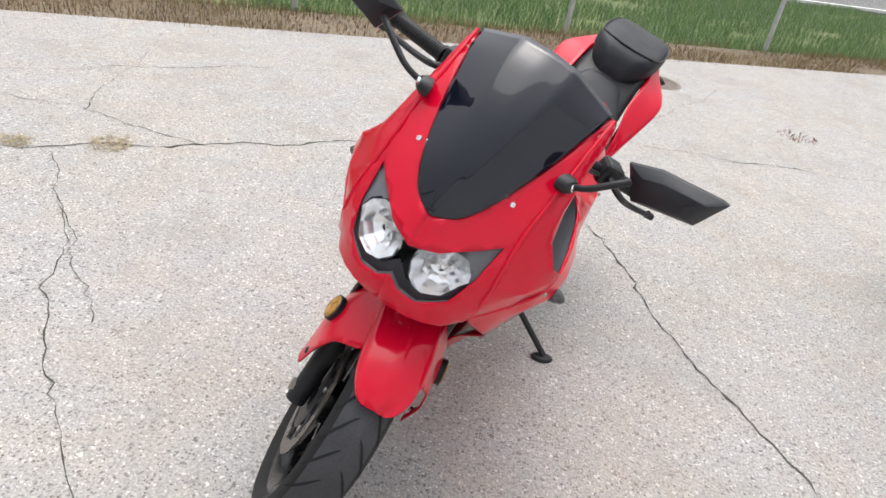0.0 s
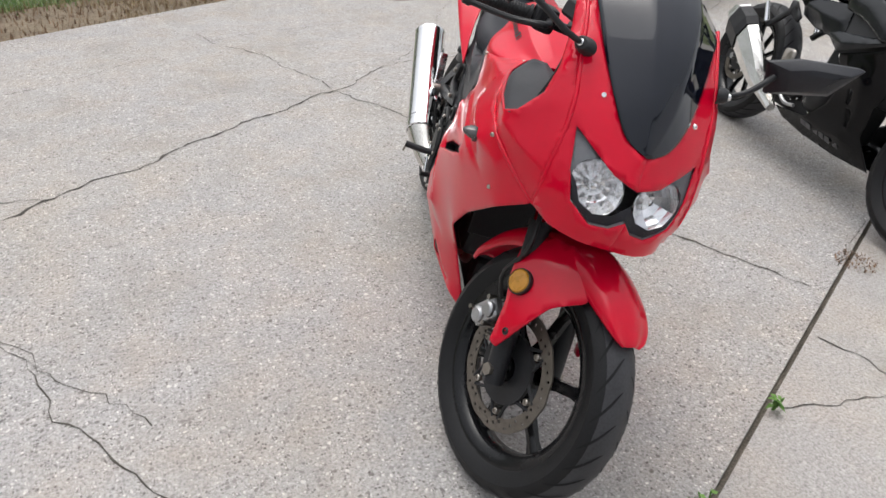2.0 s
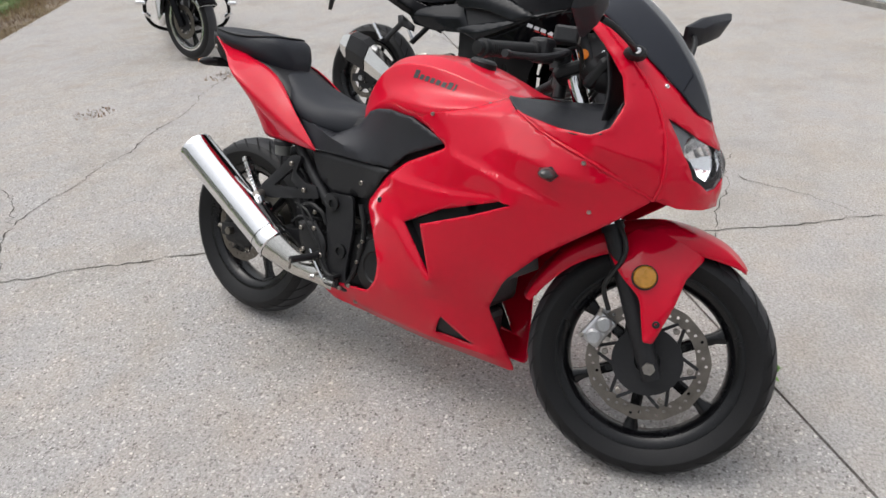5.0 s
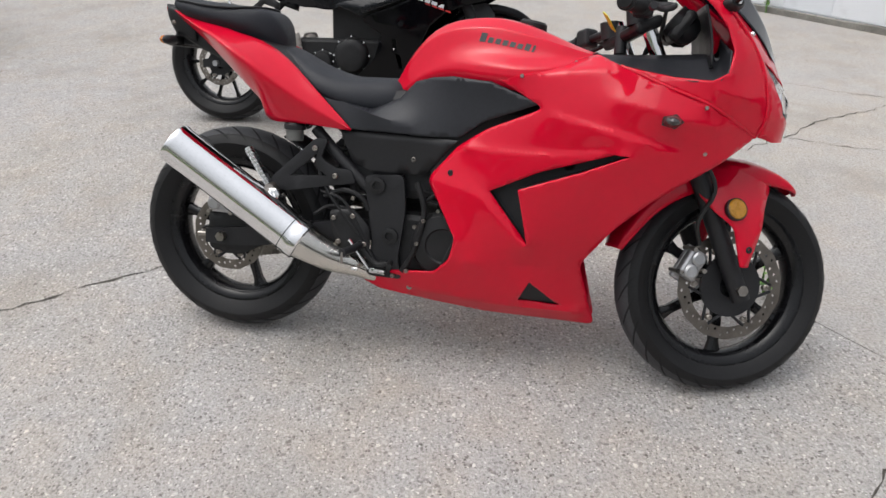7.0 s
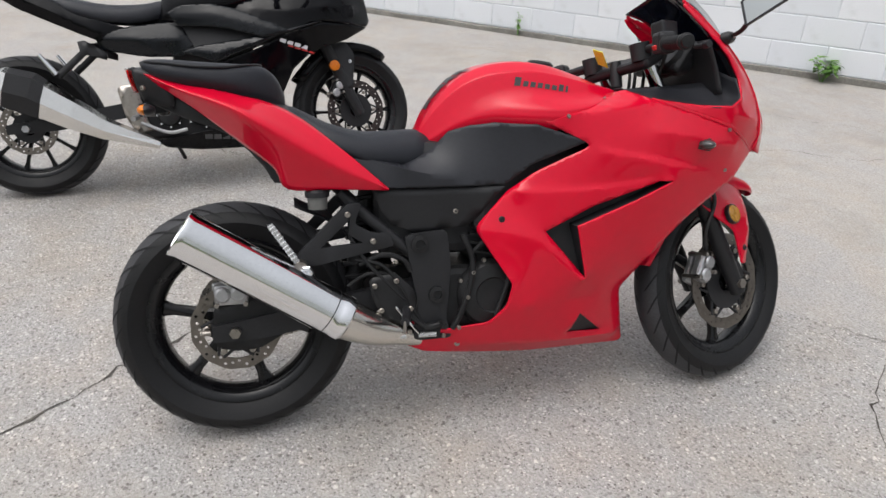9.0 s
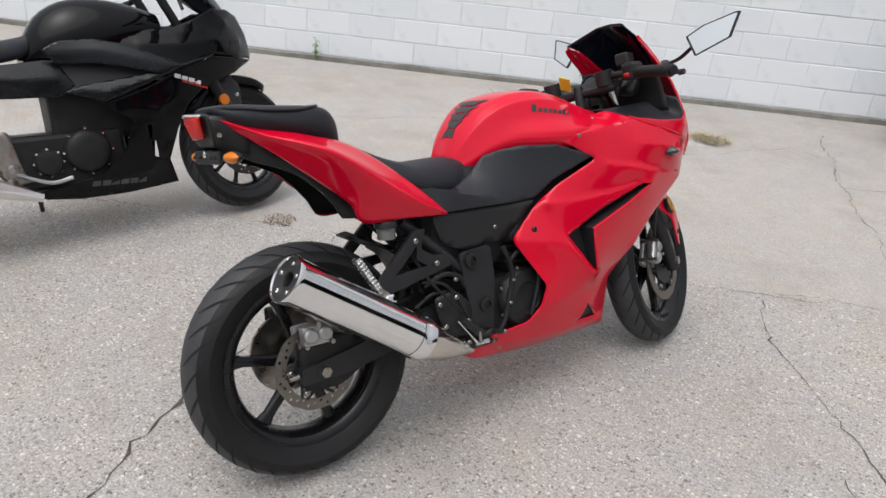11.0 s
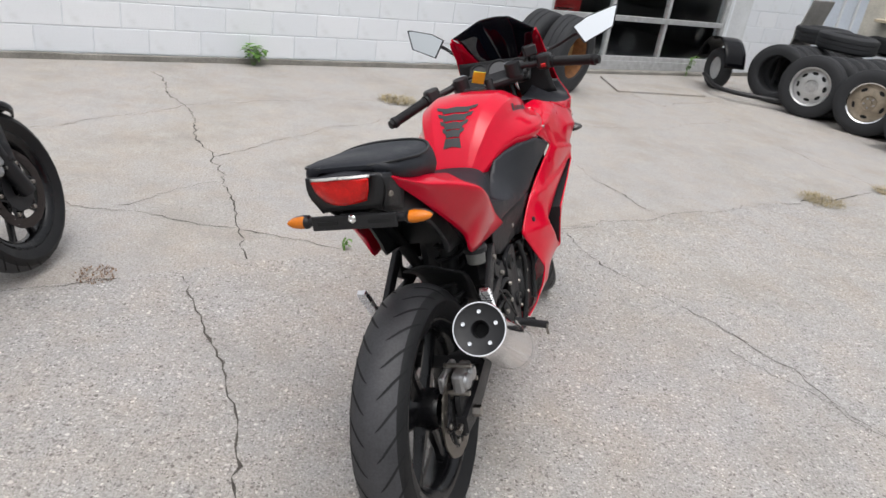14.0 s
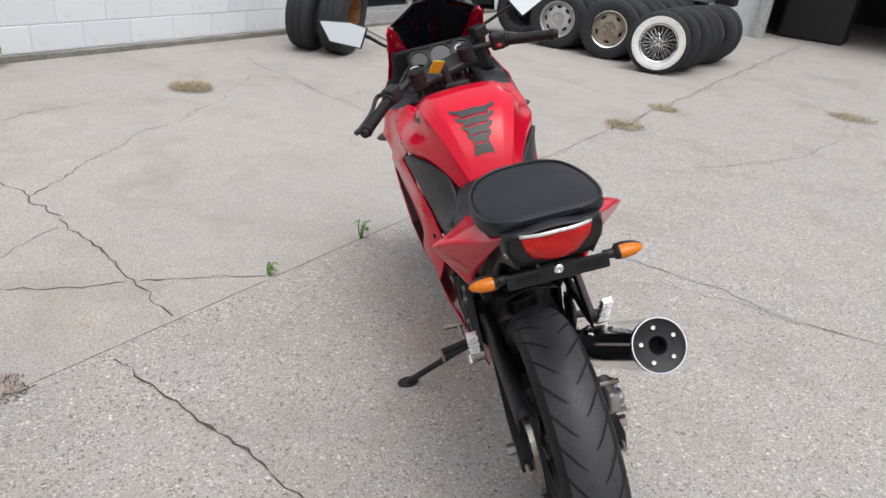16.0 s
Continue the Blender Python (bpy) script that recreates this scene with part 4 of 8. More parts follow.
for side in (-1, 1):
    bm = bmesh.new()
    c = Vector((1.412, side * 0.065, 0.796))
    tilt = Vector((1, side * 0.30, 0.20))
    rim_at = [frame_to(c, c + tilt) @ Vector((0.054 * math.cos(k * 0.5), 0.054 * math.sin(k * 0.5), 0.007)) for k in range(13)]
    c.x += min(cowl_x(min(abs(p.y), 0.130), p.z) - p.x for p in rim_at) - 0.008
    m = frame_to(c, c + tilt)
    shape = m @ Matrix.Rotation(0.35 * side, 4, "Z") @ Matrix.Diagonal((1.13, 1.09, 1, 1))
    lathe(bm, [(0.002, -0.036), (0.010, -0.034), (0.020, -0.030), (0.031, -0.020), (0.041, -0.006), (0.048, 0.006)], shape, 11)
    bowl = part("lamp_bowl", bm, LAMP_SILVER, lamp, "bright faceted chrome lamp bowl", smooth=False)
    bm = bmesh.new()
    lathe(bm, [(0.0480, 0.006), (0.0490, 0.007), (0.0500, 0.005), (0.0490, 0.000)], shape, 22, close=True)
    part("lamp_rim", bm, CHROME, bowl, "chrome lamp rim")
    bm = bmesh.new()
    lathe(bm, [(0.0003, -0.010), (0.006, -0.011), (0.009, -0.015), (0.009, -0.035)], m, 20)
    part("bulb_shield", bm, CHROME, bowl, "chrome bulb shield")
    bm = bmesh.new()
    sheet(bm, [(0.070, 0.846), (0.131, 0.880), (0.125, 0.818), (0.114, 0.780), (0.118, 0.806), (0.112, 0.828), (0.096, 0.843)], lambda a, b: (cowl_x(a, b) - 0.010, side * a, b), step=0.02)
    part("lamp_corner", bm, LAMP_GREY, lamp, "grey lamp corner")
    bm = bmesh.new()
    sheet(bm, [(0.0, 0.768), (0.0, 0.796), (0.010, 0.786), (0.026, 0.768), (0.060, 0.759), (0.090, 0.770), (0.108, 0.800), (0.122, 0.812), (0.107, 0.766), (0.060, 0.740), (0.024, 0.746)], lambda a, b: (cowl_x(a, b) - 0.010, side * a, b), step=0.02)
    part("lamp_chin", bm, GREY_PLASTIC, lamp, "dark grey trim under the lamp")

# screen
bm = bmesh.new()
edge = ((1.437, 0.0, 0.883), (1.414, 0.045, 0.898), (1.373, 0.079, 0.942), (1.293, 0.113, 1.009), (1.208, 0.137, 1.076), (1.152, 0.148, 1.099))
mid = ((1.437, 0.0, 0.883), (1.414, 0.0, 0.935), (1.382, 0.0, 0.990), (1.326, 0.0, 1.060), (1.262, 0.0, 1.115), (1.205, 0.0, 1.152))
rows = []
for (ex, ey, ez), (mx, my, mz) in zip(edge, mid):
    ey = max(ey, 0.002)
    row = []
    for k in range(-8, 9):
        t = abs(k) / 8
        s = 0.10 * (t / 0.375) ** 1.5 if t < 0.375 else 0.10 + 0.90 * (t - 0.375) / 0.625
        row.append((mx + (ex - mx) * s, math.copysign(ey * t, k) if k else 0.0, mz + (ez - mz) * s))
    rows.append(row)
loft(bm, rows, 5, 2)
part("windscreen", bm, SMOKE, bike, "dark smoke-tinted windscreen", solid=0.003).visible_shadow = True

# tank
TANK = ((0.478, 0.060, 0.052, 0.735, 0.775), (0.52, 0.092, 0.078, 0.745, 0.850), (0.58, 0.124, 0.104, 0.772, 0.914), (0.65, 0.156, 0.124, 0.785, 0.946), (0.74, 0.193, 0.136, 0.778, 0.956),
        (0.82, 0.208, 0.138, 0.778, 0.944), (0.90, 0.196, 0.132, 0.800, 0.917), (0.96, 0.160, 0.118, 0.828, 0.894), (1.01, 0.135, 0.104, 0.840, 0.880))
bm = bmesh.new()
rows = []
for x, w, top, lo, hi in TANK:
    half = [(w * 0.88, 0.0), (w * 0.95, 0.16), (w * 0.955, 0.24), (w * 0.93, 0.33), (w * 0.2 + top * 0.82, 0.52), (top, 0.79), (top * 0.955, 0.835), (top * 0.74, 0.945), (top * 0.62, 0.968), (top * 0.32, 0.99), (0.0, 1.0)]
    ring = [(x, -y, lo + h * (hi - lo)) for y, h in half]
    rows.append(ring + [(x, -y, z) for x, y, z in ring[-2::-1]])
grid = loft(bm, rows, 4, 3)
closed_ends(bm, grid)
tank_bm = bm.copy()
tank = part("tank", bm, RED, bike, "glossy red fuel tank")
from mathutils.bvhtree import BVHTree
tank_bm.normal_update()
tank_tree = BVHTree.FromBMesh(tank_bm)


def draped(name, outlines, origin, ax_a, ax_b, away, material, parent, label="", lift=0.0018, tree=tank_tree, step=0.01):
    """A thin patch laid on a body: outlines in a plane, dropped on to it."""
    o, a_, b_, w = Vector(origin), Vector(ax_a), Vector(ax_b), Vector(away)
    bm = bmesh.new()
    for poly in outlines:
        def drop(a, b):
            p = o + a_ * a + b_ * b
            hit, n, *_ = tree.ray_cast(p + w, -w.normalized(), 2.0)
            return (hit + (n if n.dot(w) > 0 else -n).normalized() * lift) if hit else p
        sheet(bm, poly, drop, step=step)
    return part(name, bm, material, parent, label)


PAD = []
for w, top in ((0.064, 0.055), (0.054, 0.026), (0.043, -0.002), (0.033, -0.028)):
    PAD.append([(-w, top + 0.006), (-w * 0.5, top - 0.004), (0, top), (w * 0.5, top - 0.004), (w, top + 0.006), (w * 0.92, top - 0.008), (w * 0.66, top - 0.014), (w * 0.60, top - 0.026), (0, top - 0.024), (-w * 0.60, top - 0.026), (-w * 0.66, top - 0.014), (-w * 0.92, top - 0.008)])
PAD.append([(-0.021, -0.057), (0.021, -0.057), (0.027, -0.088), (0.0, -0.082), (-0.027, -0.088)])
draped("tank_pad", PAD, (0.575, 0, 0.890), (0, 1, 0), (0.62, 0, 0.78), (-0.78 * 0.5, 0, 0.62 * 0.5), DECAL, tank, "black spine-shaped tank pad", 0.0025)
for side in (-1, 1):
    bars = []
    for k in range(8):
        a = -0.074 + k * 0.0188 + (0.003 if k else 0)
        h, w = (0.0215 if k == 0 else (0.0185 if k in (6, 7) else 0.0135)), (0.016 if k == 0 else (0.006 if k == 7 else 0.013))
        bars.append([(a, -0.008), (a + w, -0.008), (a + w + 0.002, h - 0.008), (a + 0.002, h - 0.008)])
    draped("maker_mark", bars, (0.785, side * 0.14, 0.885), (0.985, 0, -0.17), (0.16, -side * 0.45, 0.88), (0, side * 0.3, 0.15), DECAL, tank, "dark maker mark drawn as plain bars", 0.0012, step=0.008)
bm = bmesh.new()
lathe(bm, [(0.0005, 0.012), (0.030, 0.010), (0.036, 0.004), (0.037, -0.01)], Matrix.Translation((0.83, 0, 0.945)) @ Matrix.Rotation(radians(9), 4, "Y"), 32)
part("fuel_cap", bm, ENGINE, tank, "black fuel cap")

# side covers, tail and seats
COVER = ((0.505, 0.735, 0.098), (0.548, 0.780, 0.108), (0.600, 0.794, 0.134), (0.651, 0.799, 0.161), (0.754, 0.792, 0.194), (0.884, 0.750, 0.208), (0.742, 0.694, 0.182), (0.688, 0.651, 0.167), (0.60, 0.644, 0.156), (0.45, 0.644, 0.140), (0.352, 0.646, 0.138),
         (0.30, 0.715, 0.128), (0.215, 0.775, 0.105), (0.25, 0.775, 0.098), (0.38, 0.712, 0.115), (0.432, 0.702, 0.108))
COVER_RIBS = (((0.265, 0.742, 0.116), (0.36, 0.712, 0.130), (0.442, 0.688, 0.145), (0.549, 0.665, 0.154)),)
LOWER = ((0.684, 0.641, 0.164), (0.655, 0.616, 0.158), (0.618, 0.566, 0.142), (0.588, 0.538, 0.130), (0.526, 0.536, 0.126), (0.467, 0.525, 0.120), (0.385, 0.555, 0.116), (0.348, 0.641, 0.128), (0.45, 0.641, 0.131), (0.60, 0.641, 0.149))
for side in (-1, 1):
    cover_panel, f = skin("side_cover", COVER, ((0.55, 0.72, 0.140), (0.62, 0.72, 0.158), (0.72, 0.74, 0.185), (0.47, 0.67, 0.140), (0.40, 0.67, 0.136), (0.60, 0.68, 0.151)), GREY_PLASTIC, side, label="dark grey plastic side cover", ribs=COVER_RIBS, step=0.012, bulge=0.2, rnd=False, thick=0.014)
    low_panel, f = skin("lower_cover", LOWER, ((0.56, 0.58, 0.131), (0.45, 0.59, 0.126)), BLACK_MATT, side, label="black lower side panel", step=0.03)
    bm = bmesh.new()
    screw(bm, (0.559, side * (f(0.559, 0.579) + 0.001), 0.579), (0, side, 0), 0.007)
    part("screw", bm, STEEL, low_panel)
    # tail: an upper and a lower face that meet in a ridge
    tail_rows = (((-0.168, 0.084, 0.931), (-0.168, 0.086, 0.928), (-0.166, 0.083, 0.922)), ((-0.09, 0.094, 0.907), (-0.075, 0.124, 0.884), (-0.066, 0.096, 0.852)), ((-0.01, 0.102, 0.890), (-0.01, 0.166, 0.862), (0.010, 0.110, 0.792)),
                 ((0.05, 0.108, 0.874), (0.050, 0.202, 0.836), (0.075, 0.122, 0.738)), ((0.115, 0.110, 0.856), (0.100, 0.204, 0.806), (0.118, 0.125, 0.700)), ((0.19, 0.114, 0.816), (0.165, 0.192, 0.765), (0.147, 0.128, 0.651)),
                 ((0.287, 0.140, 0.737), (0.27, 0.170, 0.700), (0.257, 0.142, 0.648)), ((0.388, 0.149, 0.646), (0.388, 0.151, 0.644), (0.386, 0.149, 0.641)))
    bm = bmesh.new()
    rows = []
    for row in tail_rows:
        top, ridge, low = (Vector((x, side * y, z)) for x, y, z in row)
        rows.append([top, top.lerp(ridge, 0.5), top.lerp(ridge, 0.90), low.lerp(ridge, 0.86), low.lerp(ridge, 0.45), low])
    loft(bm, rows, 4, 4)
    part("tail_fairing", bm, RED, bike, "glossy red tail fairing with a sharp ridge", solid=0.004, offset=-1)
bm = bmesh.new()
loft(bm, [[(-0.06, -0.088, 0.893), (-0.06, 0, 0.905), (-0.06, 0.088, 0.893)], [(0.03, -0.104, 0.872), (0.03, 0, 0.890), (0.03, 0.104, 0.872)], [(0.115, -0.106, 0.846), (0.115, 0, 0.866), (0.115, 0.106, 0.846)], [(0.19, -0.110, 0.806), (0.19, 0, 0.830), (0.19, 0.110, 0.806)], [(0.24, -0.116, 0.766), (0.24, 0, 0.775), (0.24, 0.116, 0.766)]])
part("seat_base", bm, BLACK_MATT, bike, "black base between the two seats", solid=0.004)
SEAT_SHAPE = ((0.93, 0.0), (1.0, 0.18), (0.97, 0.5), (0.82, 0.80), (0.5, 0.96), (0.0, 1.0))
bm = bmesh.new()
PILLION_SHAPE = ((0.90, 0.0), (1.0, 0.30), (0.98, 0.62), (0.88, 0.86), (0.62, 0.97), (0.0, 1.0))
grid = loft(bm, blob_rows(((-0.172, 0.058, 0.944, 0.953), (-0.158, 0.090, 0.928, 0.959), (-0.115, 0.110, 0.910, 0.960), (-0.050, 0.116, 0.894, 0.955), (0.015, 0.114, 0.880, 0.951), (0.065, 0.104, 0.868, 0.948), (0.105, 0.084, 0.856, 0.941), (0.134, 0.058, 0.848, 0.916), (0.152, 0.028, 0.842, 0.875)), PILLION_SHAPE), 4, 3)
closed_ends(bm, grid)
pillion = part("pillion_seat", bm, SEAT, bike, "black vinyl pillion seat pad")
bm = bmesh.new()
RIM_LINE = ((-0.172, 0.050, 0.951), (-0.150, 0.092, 0.951), (-0.110, 0.1075, 0.947), (-0.050, 0.1135, 0.940), (0.015, 0.1085, 0.938), (0.065, 0.086, 0.943), (0.092, 0.045, 0.946))
tube(bm, [(x, -y, z) for x, y, z in RIM_LINE] + [(0.099, 0, 0.946)] + list(RIM_LINE[::-1]), 0.0032, 6)
part("piping", bm, BLACK_MATT, pillion, "raised seat piping")
bm = bmesh.new()
grid = loft(bm, blob_rows(((0.145, 0.062, 0.806, 0.846), (0.165, 0.078, 0.790, 0.848), (0.20, 0.092, 0.765, 0.832), (0.26, 0.124, 0.735, 0.803), (0.34, 0.130, 0.706, 0.782), (0.42, 0.116, 0.694, 0.782), (0.48, 0.102, 0.700, 0.783), (0.515, 0.084, 0.712, 0.768), (0.530, 0.076, 0.720, 0.750)), SEAT_SHAPE), 4, 3)
closed_ends(bm, grid)
part("rider_seat", bm, SEAT, bike, "black vinyl rider seat")

# under-tail, lamp and plate bracket
bm = bmesh.new()
grid = loft(bm, blob_rows(((-0.170, 0.058, 0.866, 0.925), (-0.13, 0.068, 0.845, 0.920), (-0.08, 0.074, 0.822, 0.910), (0.02, 0.082, 0.780, 0.880), (0.095, 0.088, 0.700, 0.840), (0.115, 0.088, 0.664, 0.830), (0.17, 0.088, 0.660, 0.815), (0.26, 0.090, 0.640, 0.750)), ((0.86, 0.0), (0.98, 0.05), (1.0, 0.5), (0.95, 0.92), (0.7, 1.0), (0.0, 1.0))), 2, 2)
closed_ends(bm, grid)
part("undertray", bm, BLACK_MATT, bike, "black plastic undertray")
tail_lamp = new("tail_lamp")
tail_lamp.parent = bike
bm = bmesh.new()
loft(bm, [[(-0.200, -0.060, 0.934), (-0.208, -0.03, 0.936), (-0.210, 0, 0.937), (-0.208, 0.03, 0.936), (-0.200, 0.060, 0.934)], [(-0.196, -0.055, 0.912), (-0.203, -0.028, 0.911), (-0.205, 0, 0.910), (-0.203, 0.028, 0.911), (-0.196, 0.055, 0.912)],
          [(-0.186, -0.042, 0.889), (-0.196, -0.02, 0.886), (-0.199, 0, 0.885), (-0.196, 0.02, 0.886), (-0.186, 0.042, 0.889)]], 4, 4)
lens = part("tail_lens", bm, TAIL_RED, tail_lamp, "red tail lamp lens", solid=0.004)
bm = bmesh.new()
loft(bm, [[(-0.199, -0.062, 0.935), (-0.211, -0.03, 0.937), (-0.213, 0, 0.938), (-0.211, 0.03, 0.937), (-0.199, 0.062, 0.935)], [(-0.196, -0.062, 0.940), (-0.208, -0.03, 0.942), (-0.210, 0, 0.943), (-0.208, 0.03, 0.942), (-0.196, 0.062, 0.940)]], 3, 4)
part("lamp_trim", bm, plain("pale_trim", (0.62, 0.60, 0.58), 0.3, 0.5), tail_lamp, "pale bright strip over the tail lamp", solid=0.003)
# dark panel round the lamp and the deck behind the seat
bm = bmesh.new()
ring = [[(-0.186, y, 0.940) for y in (-0.078, -0.04, 0, 0.04, 0.078)], [(-0.180, y, 0.905) for y in (-0.080, -0.04, 0, 0.04, 0.080)], [(-0.170, y, 0.868) for y in (-0.062, -0.03, 0, 0.03, 0.062)]]
loft(bm, ring, 3, 2)
surround = part("lamp_surround", bm, BLACK_MATT, tail_lamp, "black panel round the tail lamp", solid=0.006)
bm = bmesh.new()
loft(bm, [[(-0.196, y, 0.941 - abs(y) * 0.05) for y in (-0.062, -0.03, 0, 0.03, 0.062)], [(-0.176, y, 0.943 - abs(y) * 0.12) for y in (-0.084, -0.04, 0, 0.04, 0.084)], [(-0.130, y, 0.940 - abs(y) * 0.12) for y in (-0.092, -0.045, 0, 0.045, 0.092)]], 3, 2)
part("tail_deck", bm, GREY_PLASTIC, bike, "dark grey deck behind the pillion seat", solid=0.004)
for side in (-1, 1):
    bm = bmesh.new()
    loft(bm, [[(-0.186, side * 0.076, 0.938), (-0.180, side * 0.081, 0.905), (-0.168, side * 0.064, 0.862)], [(-0.166, side * 0.086, 0.932), (-0.166, side * 0.085, 0.905), (-0.150, side * 0.072, 0.858)], [(-0.10, side * 0.088, 0.915), (-0.10, side * 0.086, 0.890), (-0.10, side * 0.076, 0.845)]], 3, 3)
    cheek = part("lamp_cheek", bm, BLACK_MATT, tail_lamp, "black side panel beside the tail lamp", solid=0.004)
    bm = bmesh.new()
    screw(bm, (-0.166, side * 0.084, 0.893), (-0.6, side, 0), 0.006)
    part("screw", bm, STEEL, cheek)
bracket = new("plate_bracket")
bracket.parent = bike
bm = bmesh.new()
box(bm, (-0.178, -0.092, 0.828), (-0.170, 0.092, 0.858))
box(bm, (-0.172, -0.03, 0.835), (-0.13, 0.03, 0.860))
part("bracket_bar", bm, BLACK_MATT, bracket, "black plate bracket with slots", smooth=False, bevel=0.003)
for y in (-0.055, 0.055):
    bm = bmesh.new()
    box(bm, (-0.1805, y - 0.022, 0.840), (-0.1775, y + 0.022, 0.847))
    part("slot", bm, DARK, bracket, smooth=False)
bm = bmesh.new()
screw(bm, (-0.179, 0, 0.851), (-1, 0, 0), 0.009)
part("screw", bm, CHROME, bracket)
for side in (-1, 1):
    bm = bmesh.new()
    m = Matrix.Translation((-0.158, side * 0.088, 0.843)) @ Matrix.Rotation(radians(-90 * side), 4, "X")
    lathe(bm, [(0.009, 0), (0.009, 0.016), (0.013, 0.020), (0.0145, 0.026)], m, 20)
    stalk = part("rear_signal", bm, BLACK_MATT, bike, "amber rear turn signal on a black stalk")
    bm = bmesh.new()
    lathe(bm, [(0.0145, 0.0), (0.0155, 0.010), (0.013, 0.028), (0.007, 0.040), (0.0005, 0.045)], m @ Matrix.Translation((0, 0, 0.026)) @ Matrix.Diagonal((1.15, 0.85, 1, 1)), 24)
    part("signal_lens", bm, AMBER, stalk, "amber lens")
    bm = bmesh.new()
    lathe(bm, [(0.0148, -0.002), (0.0158, 0.010), (0.0133, 0.028), (0.0073, 0.040), (0.0005, 0.0455)], m @ Matrix.Translation((0.0045, 0, 0.026)) @ Matrix.Diagonal((1.1, 0.87, 1, 1)), 24)
    part("signal_shell", bm, BLACK_MATT, stalk)

# muffler and pipe
END, NECK = Vector((-0.100, -0.198, 0.571)), Vector((0.266, -0.168, 0.328))
muffler = new("muffler")
muffler.parent = bike
m = frame_to(END, NECK)
n = (NECK - END).length
bm = bmesh.new()
lathe(bm, [(0.0535, 0.004), (0.0550, 0.0), (0.0575, 0.0), (0.0590, 0.004), (0.0570, 0.014), (0.0570, n - 0.048), (0.0560, n - 0.0475), (0.0560, n - 0.046), (0.0570, n - 0.0455), (0.0570, n - 0.03), (0.0588, n - 0.026), (0.0588, n - 0.004), (0.055, n)], m, 56)
part("muffler_body", bm, CHROME, muffler, "polished chrome muffler can")
bm = bmesh.new()
tube(bm, [NECK - (NECK - END).normalized() * 0.01, NECK.lerp(Vector((0.462, -0.098, 0.240)), 0.35) + Vector((0, 0, -0.006)), NECK.lerp(Vector((0.462, -0.098, 0.240)), 0.7), (0.462, -0.098, 0.240)], (0.0545, 0.022), 28, 5)
part("exhaust_cone", bm, plain("dulled_chrome", (0.62, 0.60, 0.56), 0.2, 1.0, vary=0.12), muffler, "dull chrome exhaust cone")
bm = bmesh.new()
lathe(bm, [(0.0540, 0.004), (0.0510, 0.006), (0.0200, 0.008), (0.0185, 0.010), (0.0175, 0.016), (0.0175, 0.10)], m, 48)
part("end_cap", bm, BLACK_MATT, muffler, "black muffler end cap with five rivets")
bm = bmesh.new()
lathe(bm, [(0.0562, n - 0.0478), (0.0572, n - 0.0474), (0.0572, n - 0.0456), (0.0562, n - 0.0452)], m, 48)
part("muffler_band", bm, BLACK_MATT, muffler, "black band round the can")
bm = bmesh.new()
lathe(bm, [(0.0174, 0.045), (0.0002, 0.045)], m, 24)
part("outlet", bm, DARK, muffler)
for k in range(5):
    bm = bmesh.new()
    a = 2 * math.pi * k / 5 + 0.3
    screw(bm, m @ Vector((0.037 * math.cos(a), 0.037 * math.sin(a), 0.006)), END - NECK, 0.0058)
    part("rivet", bm, CHROME, muffler)
bm = bmesh.new()
lathe(bm, [(0.017, -0.02), (0.017, 0.004), (0.015, 0.010), (0.008, 0.015), (0.0004, 0.016)], Matrix.Translation((0.185, -0.152, 0.428)) @ Matrix.Rotation(radians(90), 4, "X"), 20)
part("hanger_bolt", bm, CHROME, muffler, "chrome bolt that holds the muffler")
bm = bmesh.new()
tube(bm, [(0.45, -0.100, 0.240), (0.56, -0.055, 0.232), (0.75, -0.04, 0.225), (0.90, -0.04, 0.26), (0.93, -0.05, 0.36)], 0.022, 12)
part("exhaust_pipe", bm, STEEL, bike)

# engine, frame and swingarm
engine = new("engine")
engine.parent = bike
bm = bmesh.new()
box(bm, (0.47, -0.115, 0.255), (0.88, 0.115, 0.43))
box(bm, (0.62, -0.10, 0.40), (0.86, 0.10, 0.62))
part("crankcase", bm, ENGINE, engine, "black engine block", smooth=False, bevel=0.02)
for y, x, z, r in ((-0.115, 0.655, 0.355, 0.088), (0.115, 0.66, 0.345, 0.085), (0.115, 0.52, 0.345, 0.06)):
    s = math.copysign(1, y)
    bm = bmesh.new()
    lathe(bm, [(r * 1.05, 0), (r * 1.02, 0.016), (r * 0.92, 0.026), (r * 0.55, 0.032), (r * 0.5, 0.028), (0.0005, 0.028)], Matrix.Translation((x, y, z)) @ Matrix.Rotation(radians(-90 * s), 4, "X"), 36)
    ob = part("engine_cover", bm, ENGINE, engine)
    for k in range(7):
        a = 2 * math.pi * k / 7
        bm = bmesh.new()
        screw(bm, (x + r * 1.06 * math.cos(a), y + s * 0.012, z + r * 1.06 * math.sin(a)), (0, s, 0), 0.006, 0.006)
        part("bolt", bm, STEEL, ob)
for k in range(7):
    bm = bmesh.new()
    z = 0.44 + k * 0.022
    box(bm, (0.60, -0.118, z), (0.88, 0.118, z + 0.006), Matrix.Translation((0.74, 0, 0.5)) @ Matrix.Rotation(radians(12), 4, "Y") @ Matrix.Translation((-0.74, 0, -0.5)))
    part("cooling_fin", bm, ENGINE, engine, smooth=False)
bm = bmesh.new()
box(bm, (0.975, -0.12, 0.40), (1.005, 0.12, 0.66), Matrix.Translation((0.99, 0, 0.5)) @ Matrix.Rotation(radians(-14), 4, "Y") @ Matrix.Translation((-0.99, 0, -0.5)))
